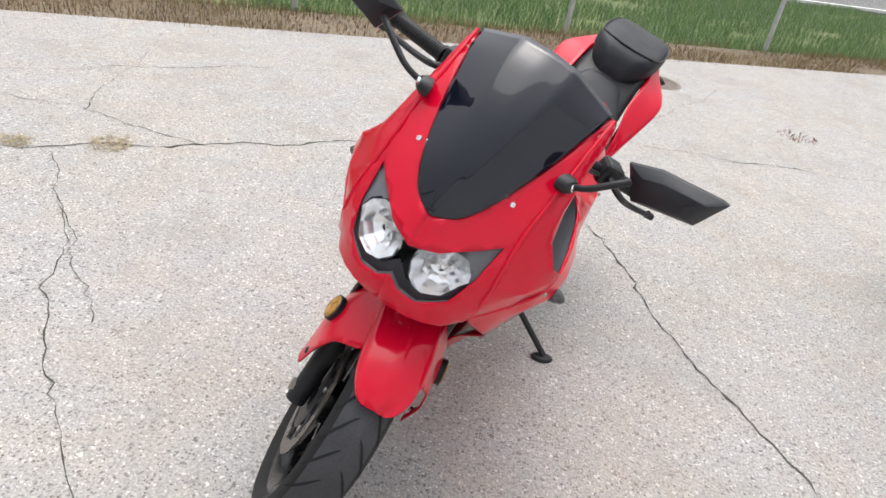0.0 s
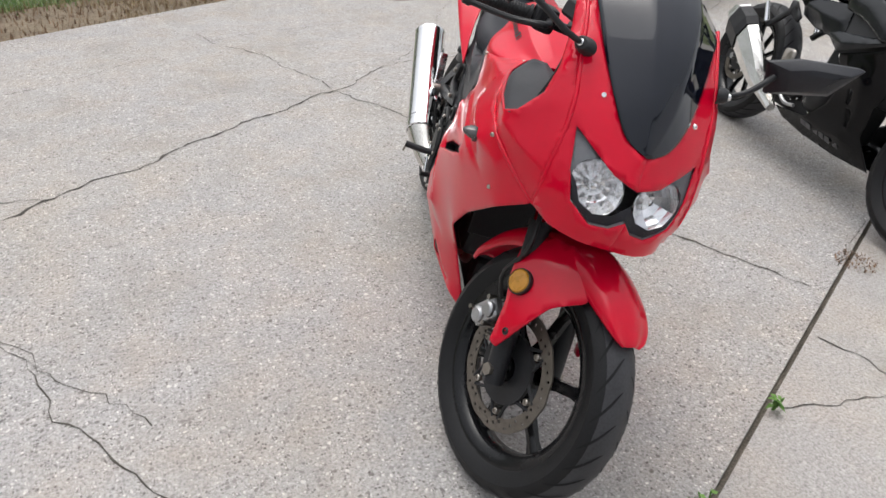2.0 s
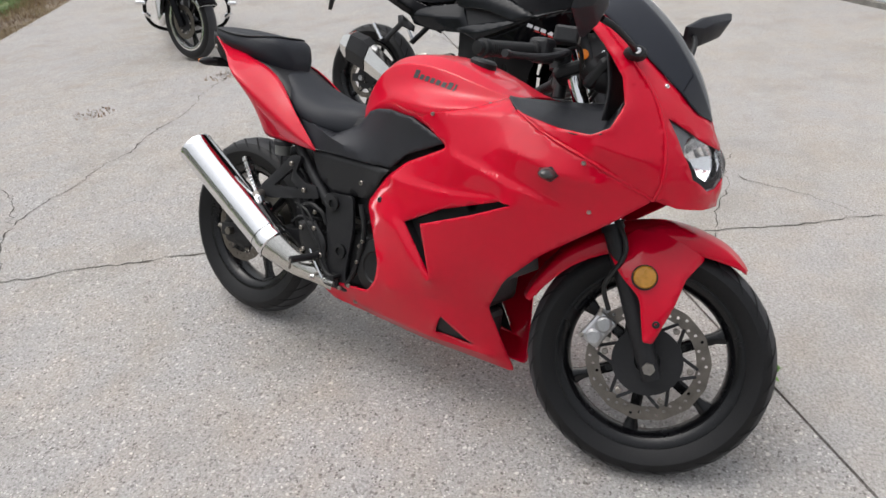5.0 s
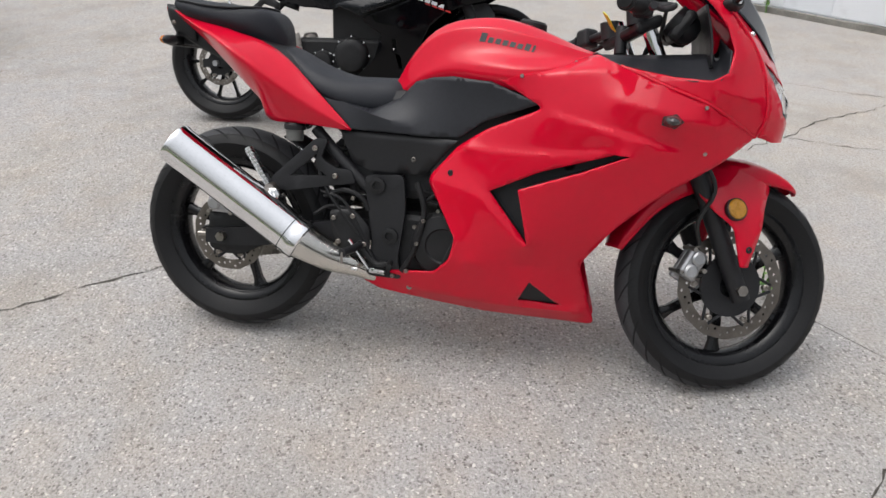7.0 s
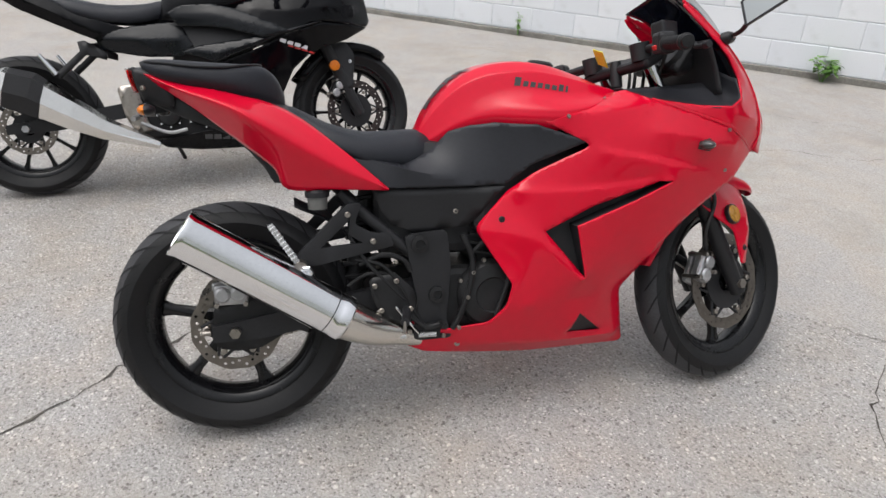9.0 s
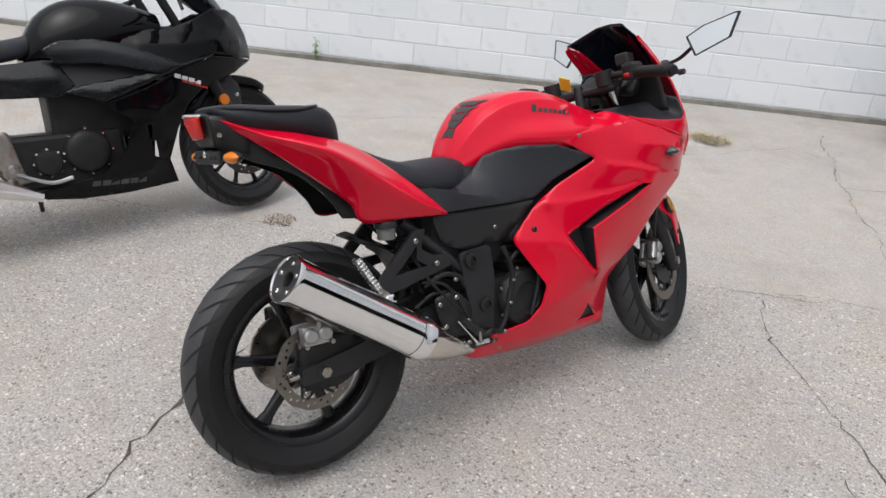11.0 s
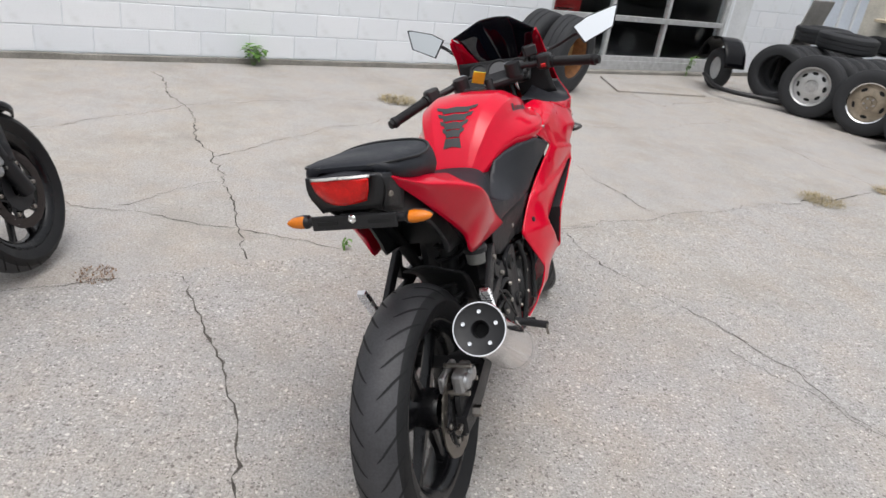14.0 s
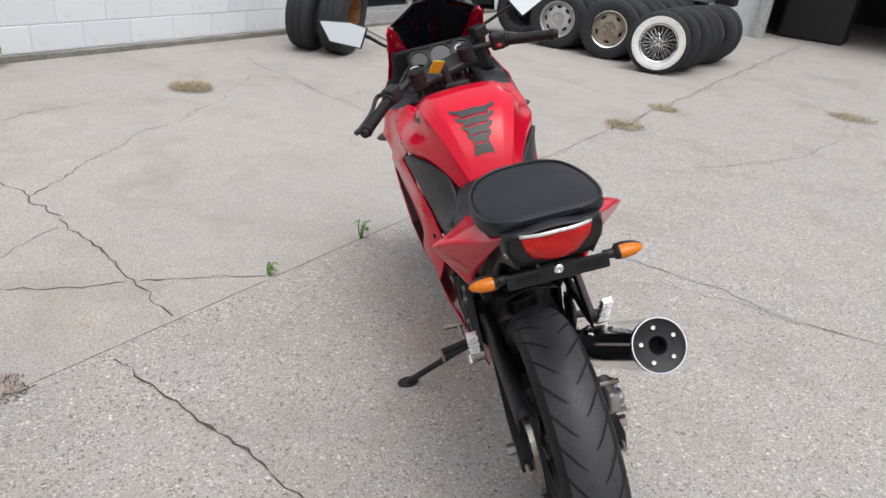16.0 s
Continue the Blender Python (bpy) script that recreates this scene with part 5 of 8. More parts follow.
part("radiator", bm, BLACK_MATT, bike, "black radiator core", smooth=False, bevel=0.004)
frame_ob = new("frame")
frame_ob.parent = bike
for side in (-1, 1):
    bm = bmesh.new()
    sheet(bm, rounded([(0.425, 0.525), (0.535, 0.535), (0.545, 0.44), (0.53, 0.30), (0.545, 0.245), (0.44, 0.245), (0.455, 0.35), (0.44, 0.43)], 4), lambda a, b: (a, side * 0.128, b), step=0.03)
    plate = part("frame_plate", bm, BLACK_MATT, frame_ob, "black frame plate", solid=0.012, offset=0, bevel=0.003)
    for p in ((0.464, 0.50), (0.506, 0.365), (0.49, 0.27)):
        bm = bmesh.new()
        lathe(bm, [(0.022, 0), (0.022, 0.008), (0.012, 0.010), (0.011, 0.004), (0.0005, 0.004)], Matrix.Translation((p[0], side * 0.134, p[1])) @ Matrix.Rotation(radians(-90 * side), 4, "X"), 24)
        part("pivot_cap", bm, ENGINE, plate)
    bm = bmesh.new()
    tube(bm, [(0.49, side * 0.105, 0.52), (0.62, side * 0.098, 0.64), (0.80, side * 0.10, 0.76), (1.02, side * 0.05, 0.80)], 0.018, 10)
    part("frame_tube", bm, BLACK_MATT, frame_ob)
    bm = bmesh.new()
    tube(bm, [(0.27, side * 0.10, 0.635), (0.36, side * 0.11, 0.55), (0.45, side * 0.115, 0.47)], 0.016, 10)
    part("frame_tube", bm, BLACK_MATT, frame_ob)
    bm = bmesh.new()
    tube(bm, [(0.25, side * 0.09, 0.64), (0.08, side * 0.07, 0.78), (-0.08, side * 0.05, 0.87)], 0.014, 10)
    part("frame_tube", bm, BLACK_MATT, frame_ob)
    # pillion peg hanger
    bm = bmesh.new()
    outline = [(0.150, 0.470), (0.165, 0.500), (0.285, 0.612), (0.320, 0.612), (0.300, 0.560), (0.345, 0.535), (0.385, 0.535), (0.400, 0.500), (0.350, 0.490), (0.20, 0.462)]
    sheet(bm, rounded(outline, 3), lambda a, b: (a, side * (0.132 + (0.3 - a) * 0.06), b), ([(0.215, 0.505), (0.29, 0.572), (0.285, 0.535), (0.32, 0.512)],), step=0.025)
    hanger = part("peg_hanger", bm, BLACK_MATT, frame_ob, "black cast peg hanger", solid=0.014, offset=0, bevel=0.003)
    for p in ((0.285, 0.585), (0.345, 0.515)):
        bm = bmesh.new()
        screw(bm, (p[0], side * 0.142, p[1]), (0, side, 0), 0.0075, 0.005)
        part("bolt", bm, STEEL, hanger)
    bm = bmesh.new()
    rod(bm, (0.165, side * 0.135, 0.468), (0.165, side * 0.168, 0.464), 0.016)
    peg = part("pillion_peg", bm, STEEL, hanger, "alloy pillion peg folded up")
    bm = bmesh.new()
    along = frame_to(Vector((0.158, side * 0.156, 0.478)), Vector((0.088, side * 0.160, 0.590)))
    box(bm, (-0.012, -0.007, 0.0), (0.012, 0.007, 0.112), along)
    for k in range(9):
        box(bm, (-0.0135, -0.0085, 0.012 + k * 0.011), (0.0135, 0.0085, 0.017 + k * 0.011), along)
    part("peg_rubber", bm, BRIGHT_ALLOY, peg, "ribbed bright alloy peg", smooth=False, bevel=0.0015)
    bm = bmesh.new()
    lathe(bm, [(0.019, -0.006), (0.019, 0.006), (0.015, 0.010), (0.008, 0.011), (0.0005, 0.009)], Matrix.Translation((0.178, side * 0.166, 0.452)) @ Matrix.Rotation(radians(-90 * side), 4, "X"), 6)
    part("peg_bolt", bm, CHROME, peg, "chrome hexagon bolt", smooth=False)
    # rider peg
    bm = bmesh.new()
    tube(bm, [(0.425, side * 0.13, 0.335), (0.42, side * 0.17, 0.33), (0.405, side * 0.235, 0.328)], 0.011, 10)
    peg = part("foot_peg", bm, BLACK_MATT, frame_ob, "black rubber foot peg")
    bm = bmesh.new()
    rod(bm, (0.405, side * 0.232, 0.330), (0.403, side * 0.236, 0.300), 0.004)
    part("peg_feeler", bm, STEEL, peg)
    bm = bmesh.new()
    sheet(bm, rounded([(0.33, 0.42), (0.40, 0.43), (0.45, 0.38), (0.45, 0.30), (0.38, 0.29), (0.34, 0.36)], 3), lambda a, b: (a, side * 0.138, b), step=0.03)
    guard = part("heel_guard", bm, ENGINE, frame_ob, "black heel guard plate", solid=0.006, offset=0)
    for p in ((0.345, 0.40), (0.40, 0.41), (0.36, 0.335), (0.435, 0.335)):
        bm = bmesh.new()
        screw(bm, (p[0], side * 0.142, p[1]), (0, side, 0), 0.007, 0.006)
        part("bolt", bm, STEEL, guard)
# brake and gear pedals
bm = bmesh.new()
tube(bm, [(0.42, -0.140, 0.33), (0.47, -0.146, 0.285), (0.515, -0.150, 0.290)], 0.007, 8)
tube(bm, [(0.512, -0.14, 0.290), (0.518, -0.178, 0.290)], 0.008, 8)
part("brake_pedal", bm, ENGINE, bike, "steel brake pedal")
bm = bmesh.new()
tube(bm, [(0.44, 0.145, 0.31), (0.52, 0.16, 0.275), (0.585, 0.17, 0.290)], 0.007, 8)
tube(bm, [(0.58, 0.155, 0.29), (0.585, 0.215, 0.29)], 0.009, 8)
part("gear_pedal", bm, STEEL, bike, "steel gear pedal")
bm = bmesh.new()
tube(bm, [(0.30, -0.13, 0.47), (0.38, -0.14, 0.44), (0.46, -0.14, 0.30), (0.50, -0.14, 0.27)], 0.0045, 8)
part("brake_hose", bm, ENGINE, bike, "black hose beside the engine")
bm = bmesh.new()
tube(bm, [(0.28, -0.12, 0.55), (0.33, -0.135, 0.46), (0.42, -0.14, 0.36)], 0.005, 8)
part("brake_hose", bm, ENGINE, bike, "black hose beside the engine")
for line, r, mat, name, label in (
        (((0.395, -0.150, 0.345), (0.43, -0.152, 0.300), (0.455, -0.150, 0.268)), 0.0040, CHROME, "brake_rod", "chrome brake push rod"),
        (((0.300, -0.148, 0.300), (0.36, -0.150, 0.272), (0.42, -0.148, 0.262)), 0.0060, BRIGHT_ALLOY, "pipe_clamp", "bright pipe clamp"),
        (((0.455, -0.140, 0.262), (0.50, -0.146, 0.262)), 0.0070, BRIGHT_ALLOY, "pipe_clamp", "bright pipe clamp"),
        (((0.31, -0.125, 0.455), (0.37, -0.135, 0.478), (0.42, -0.135, 0.462), (0.44, -0.130, 0.43)), 0.0070, ENGINE, "breather_hose", "black breather hose"),
        (((0.28, -0.120, 0.400), (0.33, -0.132, 0.430), (0.40, -0.132, 0.425)), 0.0050, ENGINE, "breather_hose", "black breather hose"),
        (((0.575, -0.140, 0.520), (0.60, -0.146, 0.44), (0.575, -0.142, 0.33), (0.545, -0.138, 0.27)), 0.0080, ENGINE, "frame_edge_hose", "black hose beside the engine"),
        (((0.60, -0.135, 0.47), (0.64, -0.140, 0.50), (0.68, -0.138, 0.47)), 0.0055, ENGINE, "coolant_hose", "black coolant hose")):
    bm = bmesh.new()
    tube(bm, line, r, 8)
    part(name, bm, mat, bike, label)
for x, y, z in ((0.60, -0.150, 0.42), (0.63, -0.146, 0.515), (0.585, -0.150, 0.355), (0.56, -0.148, 0.275), (0.43, -0.150, 0.275), (0.52, -0.142, 0.255), (0.40, -0.146, 0.46)):
    bm = bmesh.new()
    screw(bm, (x, y, z), (0, -1, 0), 0.006, 0.004)
    part("bolt", bm, STEEL, engine)
bm = bmesh.new()
tube(bm, [(0.68, -0.14, 0.50), (0.70, -0.15, 0.42), (0.66, -0.15, 0.30)], 0.007, 8)
part("brake_hose", bm, ENGINE, bike, "black hose beside the engine")
bm = bmesh.new()
lathe(bm, [(0.0005, 0.014), (0.023, 0.014), (0.025, 0.045), (0.0005, 0.048)], Matrix.Translation((0.215, -0.115, 0.585)), 24)
reservoir = part("brake_reservoir", bm, plain("frosted_plastic", (0.12, 0.12, 0.115), 0.4), bike, "frosted brake fluid pot with a black lid")
bm = bmesh.new()
lathe(bm, [(0.0005, 0.064), (0.025, 0.062), (0.030, 0.056), (0.030, 0.044), (0.0005, 0.043)], Matrix.Translation((0.215, -0.115, 0.585)), 24)
part("lid", bm, BLACK_MATT, reservoir)
swing = new("swingarm")
swing.parent = bike
for side in (-1, 1):
    bm = bmesh.new()
    grid = loft(bm, [[(x, side * y + dy, z + dz) for dy, dz in ((-0.014, -h), (0.014, -h), (0.014, h), (-0.014, h), (-0.014, -h))] for x, y, z, h in ((-0.055, 0.108, 0.300, 0.020), (0.06, 0.108, 0.310, 0.028), (0.22, 0.100, 0.335, 0.030), (0.48, 0.085, 0.375, 0.030))], 3, 1)
    closed_ends(bm, grid)
    arm = part("swingarm_leg", bm, BLACK_MATT, swing, "black swingarm leg")
    bm = bmesh.new()
    rod(bm, (0, side * 0.118, 0.305), (0, side * 0.142, 0.305), 0.014, seg=6)
    part("axle_nut", bm, STEEL, arm)
    bm = bmesh.new()
    rod(bm, (-0.06, side * 0.108, 0.302), (-0.085, side * 0.108, 0.301), 0.007)
    part("chain_adjuster", bm, STEEL, arm)
bm = bmesh.new()
box(bm, (0.18, -0.09, 0.31), (0.26, 0.09, 0.36))
part("swingarm_bridge", bm, BLACK_MATT, swing, smooth=False, bevel=0.008)
bm = bmesh.new()
rod(bm, (0.30, 0.0, 0.36), (0.36, 0.0, 0.66), 0.026)
part("shock_absorber", bm, ENGINE, bike)
bm = bmesh.new()
pts = [(0.30 + 0.058 * t / 60, 0, 0.38 + 0.25 * t / 60) for t in range(61)]
tube(bm, [(p[0] + 0.036 * math.cos(i * 0.75), 0.036 * math.sin(i * 0.75), p[2]) for i, p in enumerate(pts)], 0.006, 6, 2)
part("spring", bm, BLACK_MATT, bike)
bm = bmesh.new()
loft(bm, [[(0.16, -0.065, 0.60), (0.16, 0, 0.615), (0.16, 0.065, 0.60)], [(0.27, -0.07, 0.54), (0.27, 0, 0.55), (0.27, 0.07, 0.54)], [(0.345, -0.07, 0.42), (0.345, 0, 0.43), (0.345, 0.07, 0.42)]])
part("inner_fender", bm, BLACK_MATT, bike, solid=0.004)
bm = bmesh.new()
box(bm, (0.36, -0.10, 0.46), (0.72, 0.10, 0.76))
box(bm, (0.60, -0.145, 0.52), (0.93, 0.145, 0.745))
box(bm, (0.70, -0.085, 0.42), (0.96, 0.085, 0.80))
part("airbox", bm, BLACK_MATT, bike, "black airbox under the tank", smooth=False, bevel=0.03)
bm = bmesh.new()
box(bm, (0.80, -0.042, 0.19), (0.985, 0.042, 0.30))
box(bm, (0.86, -0.100, 0.31), (0.985, 0.100, 0.46))
box(bm, (0.92, -0.172, 0.43), (0.990, 0.172, 0.765))
part("inner_shroud", bm, BLACK_MATT, bike, "black inner shroud", smooth=False, bevel=0.02)
# chain and guard
bm = bmesh.new()
for z0, z1 in ((0.408, 0.395), (0.202, 0.310)):
    n = 36
    for k in range(n):
        t = k / n
        box(bm, (0.0 + 0.50 * t, 0.082 if k % 2 else 0.084, z0 + (z1 - z0) * t - 0.007), (0.50 * t + 0.0118, 0.096 if k % 2 else 0.094, z0 + (z1 - z0) * t + 0.007))
for k in range(26):
    a = radians(90 + 180 * k / 26)
    c = Vector((0.105 * math.cos(a), 0.089, 0.305 + 0.105 * math.sin(a)))
    box(bm, (-0.006, -0.006, -0.007), (0.006, 0.006, 0.007), Matrix.Translation(c) @ Matrix.Rotation(-a, 4, "Y"))
part("drive_chain", bm, STEEL, bike, "steel drive chain", smooth=False)
bm = bmesh.new()
loft(bm, [[(x, 0.070, z - 0.008), (x, 0.085, z + 0.006), (x, 0.106, z), (x, 0.110, z - 0.035)] for x, z in ((-0.05, 0.428), (0.10, 0.432), (0.30, 0.425), (0.42, 0.415))])
part("chain_guard", bm, BLACK_MATT, bike, "black chain guard", solid=0.004)


def caliper(parent, m, label):
    """Two-piston caliper: a body with two round bosses, bridge bolts and a bleed nipple."""
    bm = bmesh.new()
    box(bm, (-0.026, -0.040, 0.006), (0.026, 0.040, 0.036), m)
    ob = part("brake_caliper", bm, CAST, parent, label, smooth=False, bevel=0.008)
    for y in (-0.019, 0.019):
        bm = bmesh.new()
        lathe(bm, [(0.020, 0.034), (0.019, 0.042), (0.014, 0.046), (0.0005, 0.046)], m @ Matrix.Translation((0.002, y, 0)), 24)
        part("piston_boss", bm, CAST, ob)
    bm = bmesh.new()
    box(bm, (-0.02, -0.05, -0.024), (0.022, 0.048, -0.006), m)
    part("caliper_bracket", bm, CAST, ob, smooth=False, bevel=0.006)
    for x, y in ((-0.022, -0.034), (-0.022, 0.034), (0.030, 0.0)):
        bm = bmesh.new()
        rod(bm, m @ Vector((x, y, -0.02)), m @ Vector((x, y, 0.046)), 0.006, seg=8)
        part("caliper_bolt", bm, STEEL, ob)
    return ob


OUT_RIGHT = Matrix.Rotation(radians(90), 4, "X")    # z to the bike's right
caliper(bike, Matrix.Translation((-0.005, -0.088, 0.398)) @ OUT_RIGHT @ Matrix.Rotation(radians(90), 4, "Z"), "alloy rear brake caliper")
caliper(bike, STEER @ Matrix.Translation((1.277, -0.058, 0.358)) @ OUT_RIGHT @ Matrix.Rotation(radians(-28), 4, "Z"), "alloy front brake caliper")
bm = bmesh.new()
sheet(bm, rounded([(-0.05, 0.26), (0.05, 0.25), (0.16, 0.31), (0.13, 0.36), (0.04, 0.39), (-0.05, 0.37)], 4), lambda a, b: (a, -0.104, b), step=0.03)
part("caliper_carrier", bm, ENGINE, bike, "black caliper carrier", solid=0.012, offset=0, bevel=0.003)

# fork, fender and cockpit, turned to the left
fork = new("front_fork")
fork.parent = bike
UPWARD = Vector((-math.sin(RAKE), 0, math.cos(RAKE)))
for side in (-1, 1):
    foot = FRONT + Vector((0.004, side * 0.086, -0.005))
    bm = bmesh.new()
    rod(bm, foot - UPWARD * 0.03, foot + UPWARD * 0.10, 0.023, 0.025, 24)
    rod(bm, foot + UPWARD * 0.10, foot + UPWARD * 0.33, 0.025, 0.024, 24)
    rod(bm, foot + UPWARD * 0.33, foot + UPWARD * 0.345, 0.028, 0.026, 24)
    leg = part("fork_slider", steered(bm), BLACK_MATT, fork, "black fork slider")
    bm = bmesh.new()
    rod(bm, foot + UPWARD * 0.33, foot + UPWARD * 0.76, 0.0187, seg=24)
    part("fork_tube", steered(bm), CHROME, leg, "chrome fork tube")
    bm = bmesh.new()
    rod(bm, foot + Vector((0, side * 0.0, 0)), foot + Vector((0, side * 0.030, 0)), 0.015, seg=6)
    part("axle_nut", steered(bm), STEEL, leg)
for d, t in ((0.46, 0.04), (0.71, 0.03)):
    c = FRONT + UPWARD * d
    bm = bmesh.new()
    box(bm, (-0.045, -0.125, -t / 2), (0.03, 0.125, t / 2), Matrix.Translation(c) @ Matrix.Rotation(-RAKE, 4, "Y"))
    part("triple_clamp", steered(bm), BLACK_MATT, fork, "black triple clamp", smooth=False, bevel=0.012)

fender = new("front_fender")
fender.parent = bike
fender["label"] = "glossy red front fender with side wings"


def arc(a, r, y):
    return (FRONT.x + r * math.cos(a), y, FRONT.z + r * math.sin(a))


bm = bmesh.new()
rows = []
for deg, w, drop, r in ((55.5, 0.024, 0.004, 0.306), (58, 0.042, 0.010, 0.311), (64, 0.057, 0.026, 0.319), (72, 0.064, 0.042, 0.325), (86, 0.068, 0.056, 0.330), (100, 0.070, 0.070, 0.332), (120, 0.068, 0.060, 0.332), (140, 0.064, 0.045, 0.332), (158, 0.056, 0.03, 0.332), (166, 0.045, 0.02, 0.332)):
    a = radians(deg)
    rows.append([arc(a, r - drop, -w), arc(a, r - drop * 0.35, -w * 0.97), arc(a, r - 0.004, -w * 0.62), arc(a, r + 0.005, 0), arc(a, r - 0.004, w * 0.62), arc(a, r - drop * 0.35, w * 0.97), arc(a, r - drop, w)])
loft(bm, rows, 4, 3)
part("fender_blade", steered(bm), RED, fender, "", solid=0.004)
for side in (-1, 1):
    wing_outline = [(1.262, 0.545), (1.285, 0.590), (1.350, 0.628), (1.440, 0.612), (1.478, 0.572), (1.442, 0.520), (1.432, 0.465), (1.402, 0.362), (1.380, 0.362), (1.352, 0.460), (1.300, 0.500)]
    f = spread([(1.262, 0.545), (1.285, 0.59), (1.35, 0.628), (1.44, 0.612), (1.478, 0.572), (1.442, 0.52), (1.43, 0.465), (1.40, 0.37), (1.352, 0.46), (1.353, 0.51), (1.30, 0.50), (1.39, 0.55), (1.33, 0.57)], [0.095, 0.075, 0.060, 0.056, 0.064, 0.108, 0.124, 0.128, 0.134, 0.128, 0.118, 0.100, 0.102])
    bm = bmesh.new()
    sheet(bm, rounded(wing_outline, 3), lambda a, b: (a, side * f(a, b), b), step=0.015)
    wing = part("fender_wing", steered(bm), RED, fender, "red wing beside the fork leg", solid=0.004)
    bm = bmesh.new()
    p = (1.353, side * (f(1.353, 0.508) + 0.004), 0.508)
    lathe(bm, [(0.026, -0.004), (0.026, 0.006), (0.023, 0.009), (0.0005, 0.010)], frame_to(p, Vector(p) + Vector((0.1, side, 0.25))), 32)
    lens_ob = part("reflector", steered(bm), REFLECT, wing, "round amber reflector")
    bm = bmesh.new()
    lathe(bm, [(0.0262, -0.006), (0.0290, -0.006), (0.0290, 0.005), (0.0262, 0.007)], frame_to(p, Vector(p) + Vector((0.1, side, 0.25))), 32, close=True)
    part("reflector_rim", steered(bm), BLACK_MATT, lens_ob)
    bm = bmesh.new()
    screw(bm, (1.400, side * (f(1.400, 0.408) + 0.001), 0.408), (0, side, 0.1), 0.009)
    part("screw", steered(bm), BLACK_MATT, wing)
bm = bmesh.new()
tube(bm, [STEER @ Vector(p) for p in ((1.29, -0.085, 0.41), (1.27, -0.105, 0.47), (1.30, -0.115, 0.56), (1.24, -0.10, 0.66))], 0.006, 8)
part("front_brake_hose", bm, WIRE, bike, "black front brake hose")

bars = new("handlebar")
bars.parent = bike
for side in (-1, 1):
    a, b, c = Vector((1.065, side * 0.115, 0.965)), Vector((1.030, side * 0.205, 0.955)), Vector((0.935, side * 0.350, 0.921))
    bm = bmesh.new()
    rod(bm, a, b.lerp(c, 0.2), 0.011)
    rod(bm, Vector((1.065, side * 0.093, 0.94)), Vector((1.058, side * 0.093, 0.985)), 0.027, seg=24)
    bar = part("clip_on", steered(bm), BLACK_MATT, bars, "black clip-on bar")
    bm = bmesh.new()
    m = frame_to(b.lerp(c, 0.12), c)
    prof, n = [(0.012, 0.0), (0.021, 0.001), (0.021, 0.008), (0.0165, 0.010)], (c - b.lerp(c, 0.12)).length
    for k in range(22):
        h = 0.012 + (n - 0.03) * k / 21
        prof += [(0.0172, h), (0.0162, h + 0.002)]
    prof += [(0.019, n - 0.012), (0.0195, n), (0.015, n + 0.003), (0.014, n + 0.014), (0.0005, n + 0.015)]
    lathe(bm, prof, m, 24)
    part("grip", steered(bm), RUBBER, bar, "ribbed black rubber grip")
    bm = bmesh.new()
    box(bm, (-0.024, -0.024, -0.025), (0.024, 0.030, 0.025), frame_to(a.lerp(b, 0.95), b))
    pod = part("switch_pod", steered(bm), BLACK_MATT, bar, "black switch housing", smooth=False, bevel=0.01)
    bm = bmesh.new()
    box(bm, (-0.012, -0.030, -0.008), (0.0, -0.022, 0.008), frame_to(a.lerp(b, 0.95), b) @ Matrix.Rotation(radians(-60), 4, "Z"))
    part("switch_button", steered(bm), BADGE_RED if side < 0 else GREY_PLASTIC, pod, "red kill switch" if side < 0 else "", smooth=False, bevel=0.002)
    bm = bmesh.new()
    tube(bm, [b + Vector((0.03, 0, 0.005)), b + Vector((0.062, side * 0.03, 0.0)), b.lerp(c, 0.55) + Vector((0.070, 0, -0.005)), c + Vector((0.058, side * 0.01, -0.006))], (0.008, 0.006), 8)
    rod(bm, c + Vector((0.058, side * 0.004, -0.006)), c + Vector((0.054, side * 0.020, -0.007)), 0.0095, 0.008, 12)
    part("lever", steered(bm), BLACK_MATT, bar, "black hand lever")
    if side < 0:
        bm = bmesh.new()
        box(bm, (-0.028, -0.022, 0.0), (0.028, 0.022, 0.038), Matrix.Translation((1.075, -0.165, 0.985)))
        part("brake_master_cylinder", steered(bm), BLACK_MATT, bar, "black master cylinder pot", smooth=False, bevel=0.006)
    # mirrors on the cowl
    root = Vector((1.296, side * 0.157, 1.006))
    low = Vector((1.236, side * 0.308, 1.020)) if side < 0 else Vector((1.258, side * 0.258, 1.036))
    turn_out = 0.12 if side < 0 else 0.22
    bm = bmesh.new()
    lathe(bm, [(0.020, -0.012), (0.018, 0.002), (0.013, 0.009), (0.0005, 0.010)], frame_to(root, root + Vector((0.5, side, 0.3))) @ Matrix.Diagonal((1.25, 0.85, 1, 1)), 24)
    inner = low + Vector((0.030, side * -0.020, 0.036))
    tube(bm, [root, root.lerp(inner, 0.35) + Vector((0.014, 0, -0.004)), root.lerp(inner, 0.75) + Vector((0.010, 0, 0.0)), inner], (0.0058, 0.0068), 10)
    stalk = part("mirror", bm, BLACK_MATT, bike, "black angular rear-view mirror on a stalk")
    shell = [(0.0, 0.0), (0.098, 0.041), (0.116, 0.109), (0.105, 0.109), (0.012, 0.085), (-0.037, 0.058)]

    def on_mirror(y, z, back, grow=1.0):
        y, z = 0.045 + (y - 0.045) * grow, 0.062 + (z - 0.062) * grow
        return low + Vector((turn_out * y + (0.25 if side < 0 else 0.36) * z + back, side * y, z))
    bm = bmesh.new()
